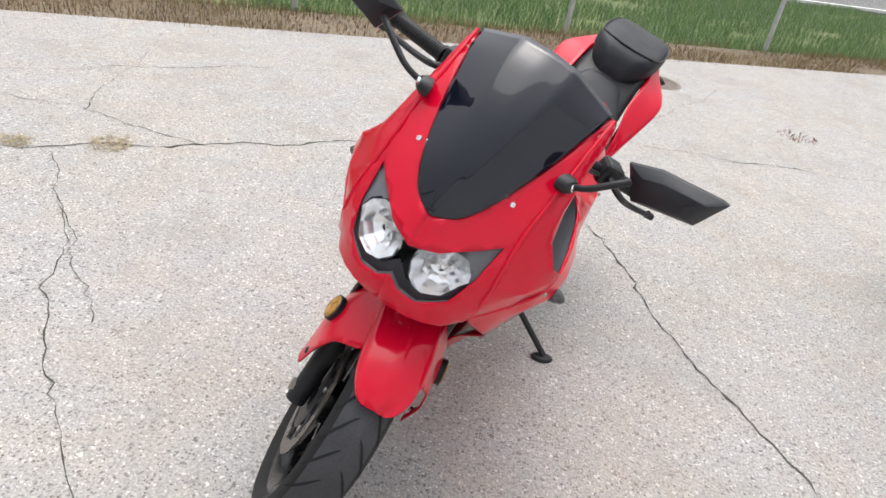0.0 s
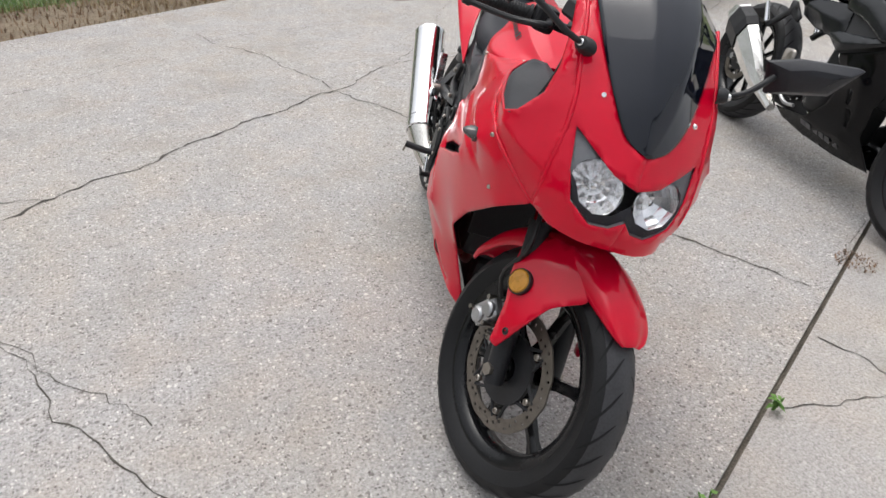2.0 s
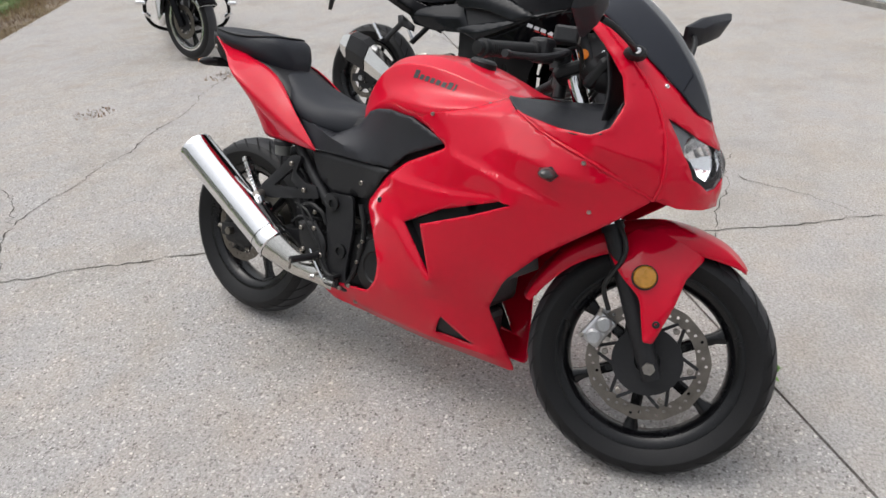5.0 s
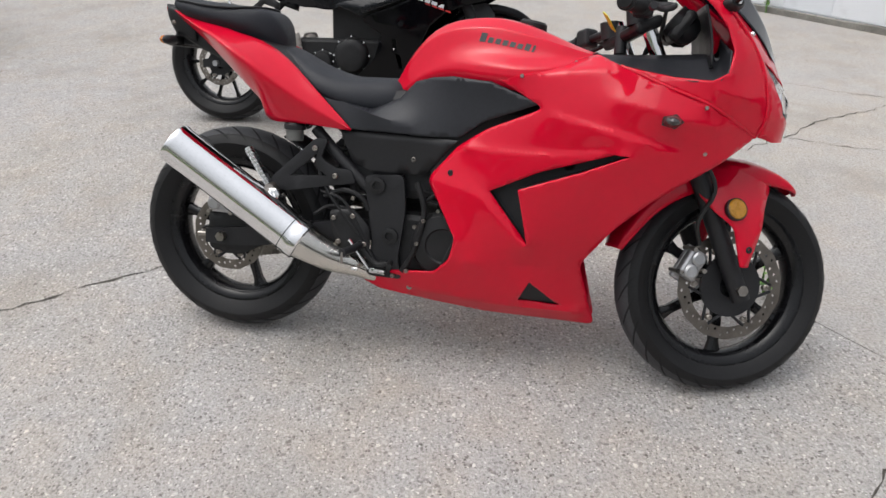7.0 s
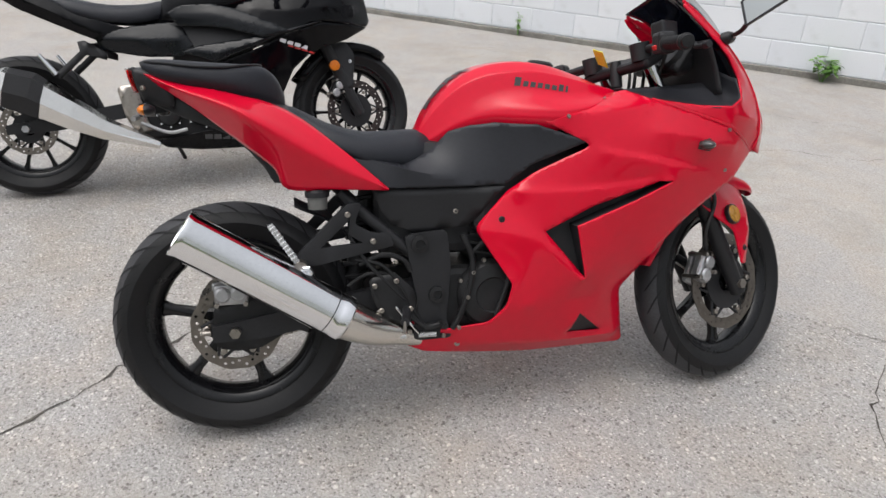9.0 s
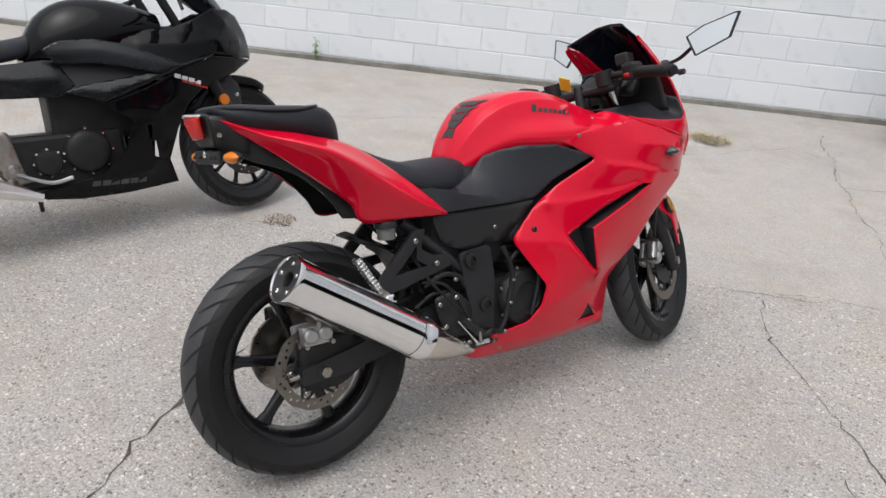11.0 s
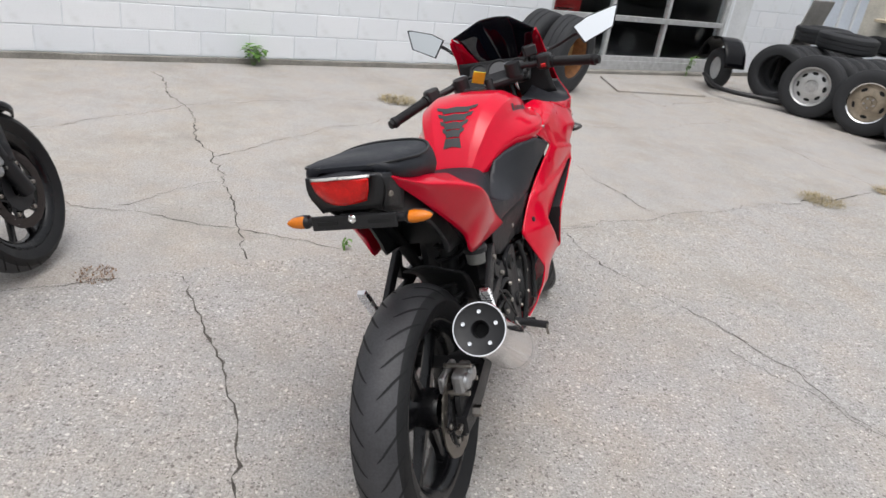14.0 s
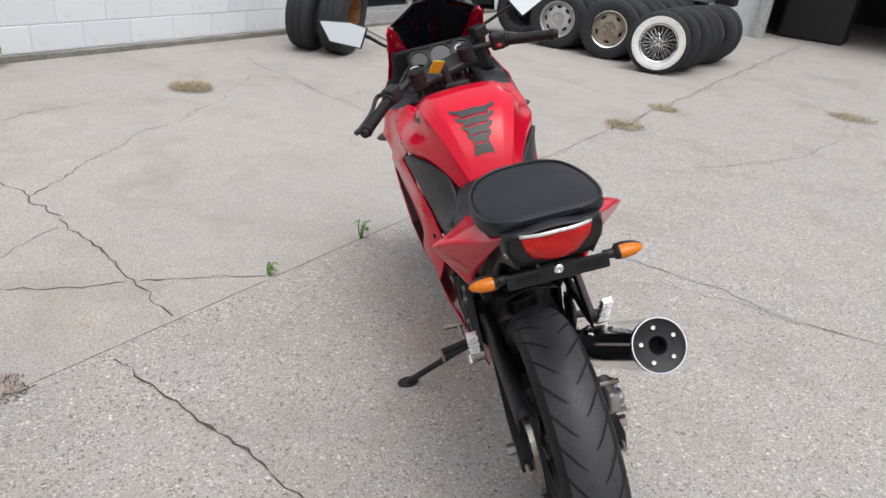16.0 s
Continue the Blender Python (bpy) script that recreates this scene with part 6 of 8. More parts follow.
    rings = [[bm.verts.new(on_mirror(y, z, back, grow)) for y, z in shell] for back, grow in ((0.036, 0.34), (0.030, 0.66), (0.008, 1.04), (-0.002, 1.05), (-0.002, 0.97), (0.002, 0.96))]
    for p, q in zip(rings, rings[1:]):
        for i in range(len(shell)):
            j = (i + 1) % len(shell)
            bm.faces.new((p[i], p[j], q[j], q[i]))
    bm.faces.new(rings[0])
    bm.faces.new(rings[-1])
    part("mirror_shell", bm, GREY_PLASTIC, stalk, "black mirror shell", bevel=0.006)
    bm = bmesh.new()
    bm.faces.new([bm.verts.new(on_mirror(y, z, 0.0, 0.965)) for y, z in shell])
    part("mirror_glass", bm, MIRROR, stalk, "mirror glass reflecting the pale sky", smooth=False)
    bm = bmesh.new()
    screw(bm, root + Vector((0.006, side * 0.009, 0.003)), (0.5, side, 0.3), 0.007)
    part("screw", bm, CHROME, stalk)

dash = new("instrument_cluster")
dash.parent = bike
bm = bmesh.new()
tilt = Matrix.Translation((1.195, 0, 0.955)) @ Matrix.Rotation(radians(-55), 4, "Y")
box(bm, (-0.042, -0.115, -0.016), (0.042, 0.115, 0.016), tilt)
part("cluster_body", bm, BLACK_MATT, dash, "black instrument housing", smooth=False, bevel=0.014)
for y, r in ((-0.072, 0.040), (0.0, 0.043), (0.074, 0.032)):
    bm = bmesh.new()
    lathe(bm, [(0.004, -0.045), (r * 0.6, -0.040), (r * 0.92, -0.022), (r, 0.0), (r, 0.028), (r * 0.88, 0.028), (r * 0.86, 0.022), (0.0005, 0.022)], tilt @ Matrix.Translation((0, y, 0)), 36)
    gauge = part("gauge", bm, BLACK_MATT, dash, "round gauge")
    bm = bmesh.new()
    lathe(bm, [(r * 0.80, 0.0235), (0.0005, 0.0235)], tilt @ Matrix.Translation((0, y, 0)), 36)
    part("gauge_face", bm, DECAL_GREY if y == 0 else DECAL, gauge, "dark dial")
bm = bmesh.new()
loft(bm, [[(1.262, y, 0.86), (1.255, y * 0.9, 0.93), (1.235, y * 0.85, 1.0)] for y in (-0.19, -0.10, 0, 0.10, 0.19)])
part("cockpit_backing", bm, BLACK_MATT, bike, "black inner cowl behind the lamps", solid=0.004)
bm = bmesh.new()
lathe(bm, [(0.0005, 0.012), (0.014, 0.010), (0.016, 0.0), (0.016, -0.06)], STEER @ Matrix.Translation((1.06, 0, 0.945)), 24)
key = part("ignition_lock", bm, BLACK_MATT, bike, "ignition lock with a yellow key tag")
bm = bmesh.new()
box(bm, (-0.003, -0.021, -0.027), (0.0, 0.021, 0.027), STEER @ Matrix.Translation((1.035, 0.030, 0.972)) @ Matrix.Rotation(radians(25), 4, "X") @ Matrix.Rotation(radians(-40), 4, "Y"))
part("key_tag", bm, TAG_YELLOW, key, "yellow paper key tag", smooth=False, bevel=0.0015)
bm = bmesh.new()
for off in (-0.03, 0.02, 0.05):
    tube(bm, [STEER @ Vector((1.05, 0.17 + off * 0.3, 0.95)), Vector((1.13, 0.06 + off, 0.96)), Vector((1.12, off, 0.88)), Vector((1.08, off, 0.78))], 0.005, 8)
tube(bm, [STEER @ Vector((1.07, -0.16, 0.97)), Vector((1.15, -0.11, 1.0)), Vector((1.14, -0.06, 0.88)), Vector((1.10, -0.05, 0.76))], 0.005, 8)
part("control_cable", bm, WIRE, bike, "black control cables")
bm = bmesh.new()
box(bm, (1.04, -0.09, 0.66), (1.24, 0.09, 0.80))
part("steering_head", bm, BLACK_MATT, bike, smooth=False, bevel=0.02)

# side stand
bm = bmesh.new()
tube(bm, [(0.55, 0.10, 0.245), (0.56, 0.20, 0.205), (0.585, 0.365, 0.125)], 0.010, 10)
stand = part("side_stand", bm, BLACK_MATT, bike, "black side stand swung down")
bm = bmesh.new()
foot = BIKE.inverted() @ Vector((0.386, 1.81, 0.006))
lathe(bm, [(0.0005, -0.005), (0.026, -0.005), (0.028, 0.0), (0.024, 0.006), (0.0005, 0.007)], Matrix.Translation(foot) @ BIKE.to_3x3().inverted().to_4x4() @ Matrix.Diagonal((1.3, 0.8, 1, 1)), 20)
part("stand_foot", bm, BLACK_MATT, stand)

# ---- the white building ----
WIN = (-5.80, -2.88)          # window, along the wall
wall = thing("wall_white", LOT, "white-painted concrete block wall with a stained footing", "wall", kind="structure")


def wall_run(u0, u1, z0, z1):
    bm = bmesh.new()
    box(bm, (u0, -0.20, z0), (u1, -0.004, z1))
    return part("wall_backing", bm, MORTAR, wall, smooth=False)


wall_run(WIN[1], 14.0, 0.0, 3.2)
wall_run(-7.45, WIN[0] - 0.05, 0.0, 3.2)
wall_run(WIN[0] - 0.05, WIN[1], 1.95, 3.2)
bm = bmesh.new()
box(bm, (WIN[1] + 0.01, 0.0, -0.05), (14.0, 0.055, 0.042))
box(bm, (-7.45, 0.0, -0.05), (WIN[0] - 0.1, 0.04, 0.042))
bmesh.ops.subdivide_edges(bm, edges=[e for e in bm.edges if e.calc_length() > 1], cuts=60)
for v in bm.verts:
    v.co.y += 0.010 * noise.noise(v.co * 4.0)
    v.co.z += 0.012 * noise.noise(v.co * 3.1 + Vector((5, 0, 0)))
part("footing", bm, FOOTING, wall, "rough stained concrete footing", smooth=False)


def block_mesh(w):
    bm = bmesh.new()
    vs = box(bm, (0.004, -0.03, 0.004), (w - 0.004, 0.0, 0.201))
    bmesh.ops.bevel(bm, geom=[e for e in bm.edges if all(v.co.y > -0.01 for v in e.verts)], offset=0.004, segments=1, affect="EDGES")
    me = bpy.data.meshes.new("block")
    bm.to_mesh(me)
    bm.free()
    me.materials.append(WHITE_BLOCK)
    return me


def courses(u0, u1, first, last, whole, half):
    rng = random.Random(4)
    for row in range(first, last):
        u = u0 - (0.2075 if row % 2 else 0.0)
        while u < u1:
            data, w = (whole, 0.415)
            if u < u0:
                data, w, u_at = half, 0.2075, u0
                u_next = u + 0.415
            else:
                u_at, u_next = u, u + 0.415
                if u_next > u1 + 0.02:
                    if u1 - u < 0.12:
                        break
                    data = half
            ob = new("block", data)
            ob.parent = wall
            ob.location = (u_at, 0.003 * rng.random(), 0.044 + row * 0.205)
            u = u_next


WHOLE, HALF = block_mesh(0.415), block_mesh(0.2075)

# ---- window, room behind it, door and wing ----
window = thing("window_1", LOT, "wide shop window with grey metal frames and dark glass", "window", kind="structure")
bm = bmesh.new()
box(bm, (WIN[0], -0.10, 0.0), (WIN[1], -0.01, 0.14))
part("window_sill", bm, GALV, window, "grey metal panel under the window", smooth=False, bevel=0.005)
bm = bmesh.new()
box(bm, (WIN[0], -0.02, -0.04), (WIN[1], 0.10, 0.035))
part("window_footing", bm, FOOTING, window, "pale concrete curb under the window", smooth=False, bevel=0.01)
BARS = [(WIN[0], 0.14, WIN[1], 0.19), (WIN[0], 0.60, WIN[1], 0.66), (WIN[0], 1.90, WIN[1], 1.95)]
for u in (WIN[1] - 0.05, -3.84, -4.76, WIN[0]):
    BARS.append((u, 0.19, u + 0.045, 1.90))
for a, b, c, d in BARS:
    bm = bmesh.new()
    box(bm, (a, -0.09, b), (c, -0.02, d) if d - b > 0.5 else (c, -0.016, d))
    part("window_bar", bm, GALV, window, smooth=False, bevel=0.004)
for a, b in ((WIN[0] + 0.045, -4.76), (-4.715, -3.84), (-3.795, WIN[1] - 0.05)):
    for lo, hi in ((0.19, 0.60), (0.66, 1.90)):
        bm = bmesh.new()
        box(bm, (a, -0.058, lo), (b, -0.052, hi))
        pane = part("pane", bm, GLASS, window, "dark reflecting glass pane", smooth=False)
        pane.visible_shadow = False
room = thing("room_shell", LOT, "dim workshop room behind the shop window", "room", kind="structure")
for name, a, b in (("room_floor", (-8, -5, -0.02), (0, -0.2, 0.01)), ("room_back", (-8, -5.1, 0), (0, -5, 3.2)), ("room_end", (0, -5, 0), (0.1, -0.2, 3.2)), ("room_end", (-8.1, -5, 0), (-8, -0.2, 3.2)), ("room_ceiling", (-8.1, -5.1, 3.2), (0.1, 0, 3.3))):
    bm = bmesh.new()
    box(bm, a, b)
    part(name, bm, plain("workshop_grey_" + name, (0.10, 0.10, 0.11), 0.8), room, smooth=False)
bm = bmesh.new()
box(bm, (-0.35, -0.22, 0.0), (0.35, 0.22, 0.85))
cabinet = thing("tool_cabinet", at_lot(-3.75, -1.15), "red steel tool cabinet behind the window", "cabinet")
part("cabinet_body", bm, BADGE_RED, cabinet, smooth=False, bevel=0.01)
for k in range(4):
    bm = bmesh.new()
    box(bm, (-0.32, 0.22, 0.10 + k * 0.18), (0.32, 0.235, 0.26 + k * 0.18))
    drawer = part("drawer", bm, BADGE_RED, cabinet, smooth=False, bevel=0.004)
    bm = bmesh.new()
    box(bm, (-0.2, 0.235, 0.225 + k * 0.18), (0.2, 0.25, 0.24 + k * 0.18))
    part("handle", bm, CHROME, drawer, "chrome handle", smooth=False)
# slanted reveal beside the window
bm = bmesh.new()
vs = [bm.verts.new(p) for p in ((WIN[0] - 0.05, -0.12, 0), (WIN[0], -0.12, 0), (WIN[0] - 0.02, -0.02, 0), (WIN[0] - 0.30, 0.06, 0), (WIN[0] - 0.34, 0.06, 0), (WIN[0] - 0.34, -0.12, 0))]
top = [bm.verts.new(v.co + Vector((0, 0, 3.2))) for v in vs]
bm.faces.new(vs)
bm.faces.new(top)
for i in range(len(vs)):
    j = (i + 1) % len(vs)
    bm.faces.new((vs[i], vs[j], top[j], top[i]))
part("reveal", bm, PALE, wall, "pale window reveal", smooth=False)
door = thing("door_1", LOT, "blue-grey painted sheet door with upright ribs", "door", kind="structure")
bm = bmesh.new()
box(bm, (-9.6, -0.10, 0.0), (-7.45, -0.04, 3.2))
part("door_leaf", bm, BLUE_GREY, door, smooth=False)
for k in range(6):
    bm = bmesh.new()
    box(bm, (-7.60 - k * 0.36, -0.04, 0.02), (-7.55 - k * 0.36, -0.015, 3.1))
    part("rib", bm, PALE, door, smooth=False, bevel=0.006)
wing_wall = thing("wall_wing", LOT, "pale workshop wing with a dark open garage bay", "wall", kind="structure")
# the unseen header over the bay hangs low to cut the light going in
for a, b in (((-9.75, -0.10, 0), (-9.6, 3.15, 3.2)), ((-9.75, 3.15, 2.25), (-9.6, 9.0, 3.2)), ((-9.75, 9.0, 0), (-9.6, 14.0, 3.2))):
    bm = bmesh.new()
    box(bm, a, b)
    part("wing_panel", bm, PALE, wing_wall, smooth=False)
# bay walls and ceiling: the shade inside is put into their near-black colour
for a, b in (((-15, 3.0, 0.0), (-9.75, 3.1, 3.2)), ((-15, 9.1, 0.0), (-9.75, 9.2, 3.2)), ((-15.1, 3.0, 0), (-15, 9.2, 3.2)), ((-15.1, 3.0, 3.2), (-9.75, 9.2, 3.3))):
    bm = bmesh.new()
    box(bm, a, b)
    part("bay_panel", bm, plain("shade_dark_bay_wall", (0.03, 0.03, 0.032), 0.85), wing_wall, smooth=False)
# added floor slab, its dark colour paints in the shade of the bay
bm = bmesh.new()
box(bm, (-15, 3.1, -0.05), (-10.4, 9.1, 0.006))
part("bay_floor", bm, plain("shade_dark_bay_floor", (0.07, 0.066, 0.062), 0.7, vary=0.4, scale=2), wing_wall, "garage floor coloured dark for the shade inside", smooth=False)
bm = bmesh.new()
box(bm, (-9.60, 3.15, 0.0), (-9.48, 3.34, 2.25))
box(bm, (-9.48, 3.20, 0.0), (-9.45, 3.29, 2.25))
part("door_post", bm, GALV, wing_wall, "grey steel door post", smooth=False, bevel=0.006)
bm = bmesh.new()
box(bm, (-0.35, -0.5, 0), (0.35, 0.5, 1.1))
bin_ = thing("waste_bin", at_lot(-10.6, 3.9), "dark bin inside the open garage bay", "bin")
part("bin_body", bm, BLACK_MATT, bin_, smooth=False, bevel=0.05)

# ---- tyres ----


def car_tyre(m, r, w, rim_r, wheel, label, name="tyre", group="stored tyres", white=False):
    """A used tyre, z along its axle, with or without a wheel in it."""
    ob = thing(name, m, label, "tyre", group)
    bm = bmesh.new()
    h = w / 2
    lathe(bm, [(rim_r, h * 0.75), (rim_r + 0.012, h * 0.92), ((r + rim_r) / 2, h * 1.04), (r - 0.022, h * 0.90), (r - 0.004, h * 0.76), (r, h * 0.55), (r, h * 0.30), (r - 0.007, h * 0.28), (r - 0.007, h * 0.22), (r, h * 0.20), (r, -h * 0.20), (r - 0.007, -h * 0.22), (r - 0.007, -h * 0.28), (r, -h * 0.30), (r, -h * 0.55), (r - 0.004, -h * 0.76),
               (r - 0.022, -h * 0.90), ((r + rim_r) / 2, -h * 1.04), (rim_r + 0.012, -h * 0.92), (rim_r, -h * 0.75), (rim_r + 0.006, -h * 0.4), (rim_r + 0.006, h * 0.4)], Matrix(), 48, close=True)
    part("tyre_carcass", bm, OLD_RUBBER, ob)
    if white:
        bm = bmesh.new()
        lathe(bm, [(rim_r + 0.010, h * 0.925), ((r + rim_r) / 2 - 0.012, h * 1.05), (r - 0.045, h * 1.02)], Matrix(), 48)
        part("white_band", bm, WHITE_WALL_RUBBER, ob, "broad white sidewall band")
    if wheel:
        bm = bmesh.new()
        lathe(bm, [(rim_r + 0.012, h * 0.80), (rim_r + 0.004, h * 0.94), (rim_r - 0.008, h * 0.86), (rim_r - 0.016, h * 0.45), (rim_r - 0.020, -h * 0.3), (rim_r, -h * 0.8)], Matrix(), 48)
        outer = part("wheel_rim", bm, CHROME if wheel in ("wire", "rally") else SILVER if wheel == "steel" else RUST, ob)
        if wheel == "wire":
            bm = bmesh.new()
            rng = random.Random(3)
            for k in range(44):
                a = 2 * math.pi * k / 44
                b = a + (0.7 if k % 2 else -0.7)
                zz = h * (0.75 if k % 4 < 2 else 0.35)
                rod(bm, (0.028 * math.cos(b), 0.028 * math.sin(b), zz), ((rim_r - 0.016) * math.cos(a), (rim_r - 0.016) * math.sin(a), h * (0.35 if k % 3 else 0.05)), 0.0028, seg=5)
            part("wire_spokes", bm, CHROME, outer, "crossed chrome wire spokes")["kind"] = "stuff"
            bm = bmesh.new()
            lathe(bm, [(0.032, 0.0), (0.032, h * 0.85), (0.024, h * 0.98), (0.0005, h)], Matrix(), 20)
            part("hub", bm, CHROME, outer)
        else:
            mat = {"steel": SILVER, "rally": plain("bronze_grey_steel", (0.30, 0.25, 0.19), 0.45, 0.5, vary=0.4, scale=18), "truck": plain("gold_rust_steel", (0.44, 0.27, 0.11), 0.6, 0.4, vary=0.5, scale=15)}[wheel]
            bm = bmesh.new()
            lathe(bm, [(rim_r - 0.016, h * 0.30), (rim_r * 0.78, h * 0.42), (rim_r * 0.60, h * 0.60), (rim_r * 0.36, h * 0.62), (rim_r * 0.32, h * 0.50), (0.0005, h * 0.50)], Matrix(), 40)
            disc = part("wheel_disc", bm, mat, outer)
            n = 5 if wheel == "rally" else 8
            for k in range(n):
                a = 2 * math.pi * k / n
                bm = bmesh.new()
                lathe(bm, [(rim_r * 0.13, 0.003), (0.0005, 0.003)], Matrix.Translation((rim_r * 0.70 * math.cos(a), rim_r * 0.70 * math.sin(a), h * 0.52)) @ Matrix.Rotation(a, 4, "Z") @ Matrix.Rotation(radians(24), 4, "Y") @ Matrix.Diagonal((0.7, 1.25, 1, 1)), 16)
                part("vent_hole", bm, DARK, disc)
            for k in range(5):
                a = 2 * math.pi * k / 5
                bm = bmesh.new()
                rod(bm, (rim_r * 0.24 * math.cos(a), rim_r * 0.24 * math.sin(a), h * 0.49), (rim_r * 0.24 * math.cos(a), rim_r * 0.24 * math.sin(a), h * 0.60), 0.010, seg=6)
                part("lug_nut", bm, CAST if wheel != "truck" else WHITE_WALL_RUBBER, disc)
            bm = bmesh.new()
            lathe(bm, [(rim_r * 0.15, h * 0.49), (rim_r * 0.15, h * 0.7), (0.0005, h * 0.72)], Matrix(), 20)
            part("hub", bm, mat, disc)
    return ob


def standing(u, v, r, turn=0.0, lean=0.0):
    """A tyre on its tread, its outer face along +u, turned about the upright."""
    return at_lot(u, v, r * math.cos(radians(lean)), turn) @ Matrix.Rotation(radians(90 - lean), 4, "Y")


rng = random.Random(11)
for v0, u0, count, wheel, label, white in ((1.92, -5.02, 8, "steel", "black tyre on a silver slotted steel wheel", False), (2.56, -5.02, 9, "rally", "black tyre on a rusty wheel with a bright rim", False), (3.22, -4.78, 9, "wire", "whitewall tyre on a chrome wire wheel", True)):
    r = 0.325 if not white else 0.315
    car_tyre(standing(u0, v0, r, 16, 2), r, 0.19, 0.195 if not white else 0.19, wheel, label, "wheel", white=white)
    first = car_tyre(standing(u0 - 0.21, v0 + 0.03, 0.325, 14, 3), 0.325, 0.19, 0.20, None, "worn black tyre standing in a row of used tyres")
    for k in range(2, count):
        rr = 0.325
        copy_thing(first, standing(u0 - 0.205 * k, v0 + rng.uniform(-0.05, 0.05) + 0.02 * k, rr + rng.uniform(-0.006, 0.0), 14 + rng.uniform(-6, 6), rng.uniform(0, 5)))
for k in range(7):
    copy_thing(first, standing(-5.25 - 0.21 * k, 1.28 + rng.uniform(-0.05, 0.05), 0.322, 8 + rng.uniform(-6, 6), rng.uniform(0, 4)))
for u, v, turn in ((-6.0, 1.55, 0), (-6.5, 2.2, 20), (-6.9, 1.6, 50), (-6.3, 1.05, 30), (-7.4, 2.0, 10)):
    copy_thing(first, at_lot(u, v, 0.325 * 2 + 0.09, turn) @ Matrix.Rotation(radians(rng.uniform(-12, 12)), 4, "X"))
car_tyre(at_lot(-2.40, 0.95, 0.365, -68) @ Matrix.Rotation(radians(86), 4, "Y") @ Matrix.Rotation(math.pi, 4, "Y") @ Matrix.Rotation(math.pi, 4, "X"), 0.372, 0.25, 0.20, "truck", "large truck tyre on a rusty gold wheel by the wall", "wheel", "truck wheels")
car_tyre(at_lot(-2.28, 0.66, 0.365, -68) @ Matrix.Rotation(radians(84), 4, "Y") @ Matrix.Rotation(math.pi, 4, "Y") @ Matrix.Rotation(math.pi, 4, "X"), 0.372, 0.25, 0.20, None, "large black truck tyre leaning by the wall", "tyre", "truck wheels")

# trailer axle with a black fender by the window
dolly = thing("tow_dolly", at_lot(-4.98, 0.72, 0, -22), "black trailer frame with one fendered wheel by the wall", "trailer")
bm = bmesh.new()
lathe(bm, tyre_profile(0.24, 0.15, 0.13), Matrix.Translation((0, 0, 0.24)) @ Matrix.Rotation(radians(90), 4, "Y"), 40, close=True)
part("tyre", bm, OLD_RUBBER, dolly)
bm = bmesh.new()
lathe(bm, [(0.13, 0.03), (0.10, 0.02), (0.05, 0.035), (0.0005, 0.035)], Matrix.Translation((0, 0, 0.24)) @ Matrix.Rotation(radians(90), 4, "Y"), 32)
part("wheel_disc", bm, GALV, dolly, "dull grey wheel disc")
bm = bmesh.new()
loft(bm, [[(x, 0.33 * math.cos(a), 0.27 + 0.33 * math.sin(a)) for a in (radians(d) for d in (5, 35, 65, 90, 115, 145, 175))] for x in (-0.13, 0.0, 0.13)], 3, 3)
part("fender", bm, BLACK_GLOSS, dolly, "black steel fender", solid=0.006)
bm = bmesh.new()
tube(bm, [(0.16, 0.0, 0.16), (0.20, 0.55, 0.10), (-0.35, 0.95, 0.10)], 0.025, 8)
tube(bm, [(-0.7, 0.15, 0.14), (-0.62, 0.6, 0.10), (-0.35, 0.95, 0.10)], 0.025, 8)
part("tow_frame", bm, BLACK_MATT, dolly, "black steel tow frame")
bm = bmesh.new()
tube(bm, [(-0.55, 0.30, 0.10), (-0.58, 0.26, 0.30), (-0.62, 0.22, 0.52)], 0.016, 8)
part("jack_handle", bm, BLACK_MATT, dolly, "black jack handle")

# pale utility trailer behind the tyres
trailer = thing("utility_trailer", at_lot(-7.6, 2.35, 0), "pale steel utility trailer behind the stacked tyres", "trailer")
bm = bmesh.new()
box(bm, (-0.95, -1.1, 0.62), (0.95, 0.85, 0.70))
part("trailer_bed", bm, PALE, trailer, smooth=False, bevel=0.01)
for a, b in (((0.90, -1.1, 0.70), (0.95, 0.85, 1.35)), ((-0.95, 0.80, 0.70), (0.90, 0.85, 1.35)), ((-0.95, -1.1, 0.70), (0.90, -1.05, 1.35))):
    bm = bmesh.new()
    box(bm, a, b)
    part("trailer_side", bm, CREAM, trailer, "cream trailer side board", smooth=False, bevel=0.006)
bm = bmesh.new()
box(bm, (0.94, -1.12, 0.66), (0.99, 0.87, 0.74))
part("trailer_rail", bm, GALV, trailer, "grey steel edge rail", smooth=False, bevel=0.006)
for y in (-0.5, 0.4):
    bm = bmesh.new()
    lathe(bm, tyre_profile(0.30, 0.18, 0.18), Matrix.Translation((-0.1, y, 0.30)) @ Matrix.Rotation(radians(90), 4, "X"), 36, close=True)
    part("tyre", bm, OLD_RUBBER, trailer)
bm = bmesh.new()
box(bm, (0.80, 0.86, 0.62), (1.0, 1.10, 1.02))
lamp_box = part("lamp_box", bm, BLACK_MATT, trailer, "black rear lamp box", smooth=False, bevel=0.02)
bm = bmesh.new()
box(bm, (1.0, 0.89, 0.70), (1.012, 1.05, 0.90))
part("lamp_lens", bm, BADGE_RED, lamp_box, "red lamp lens", smooth=False, bevel=0.006)
bm = bmesh.new()
box(bm, (-0.33, -0.01, 0), (0.33, 0.01, 0.62))
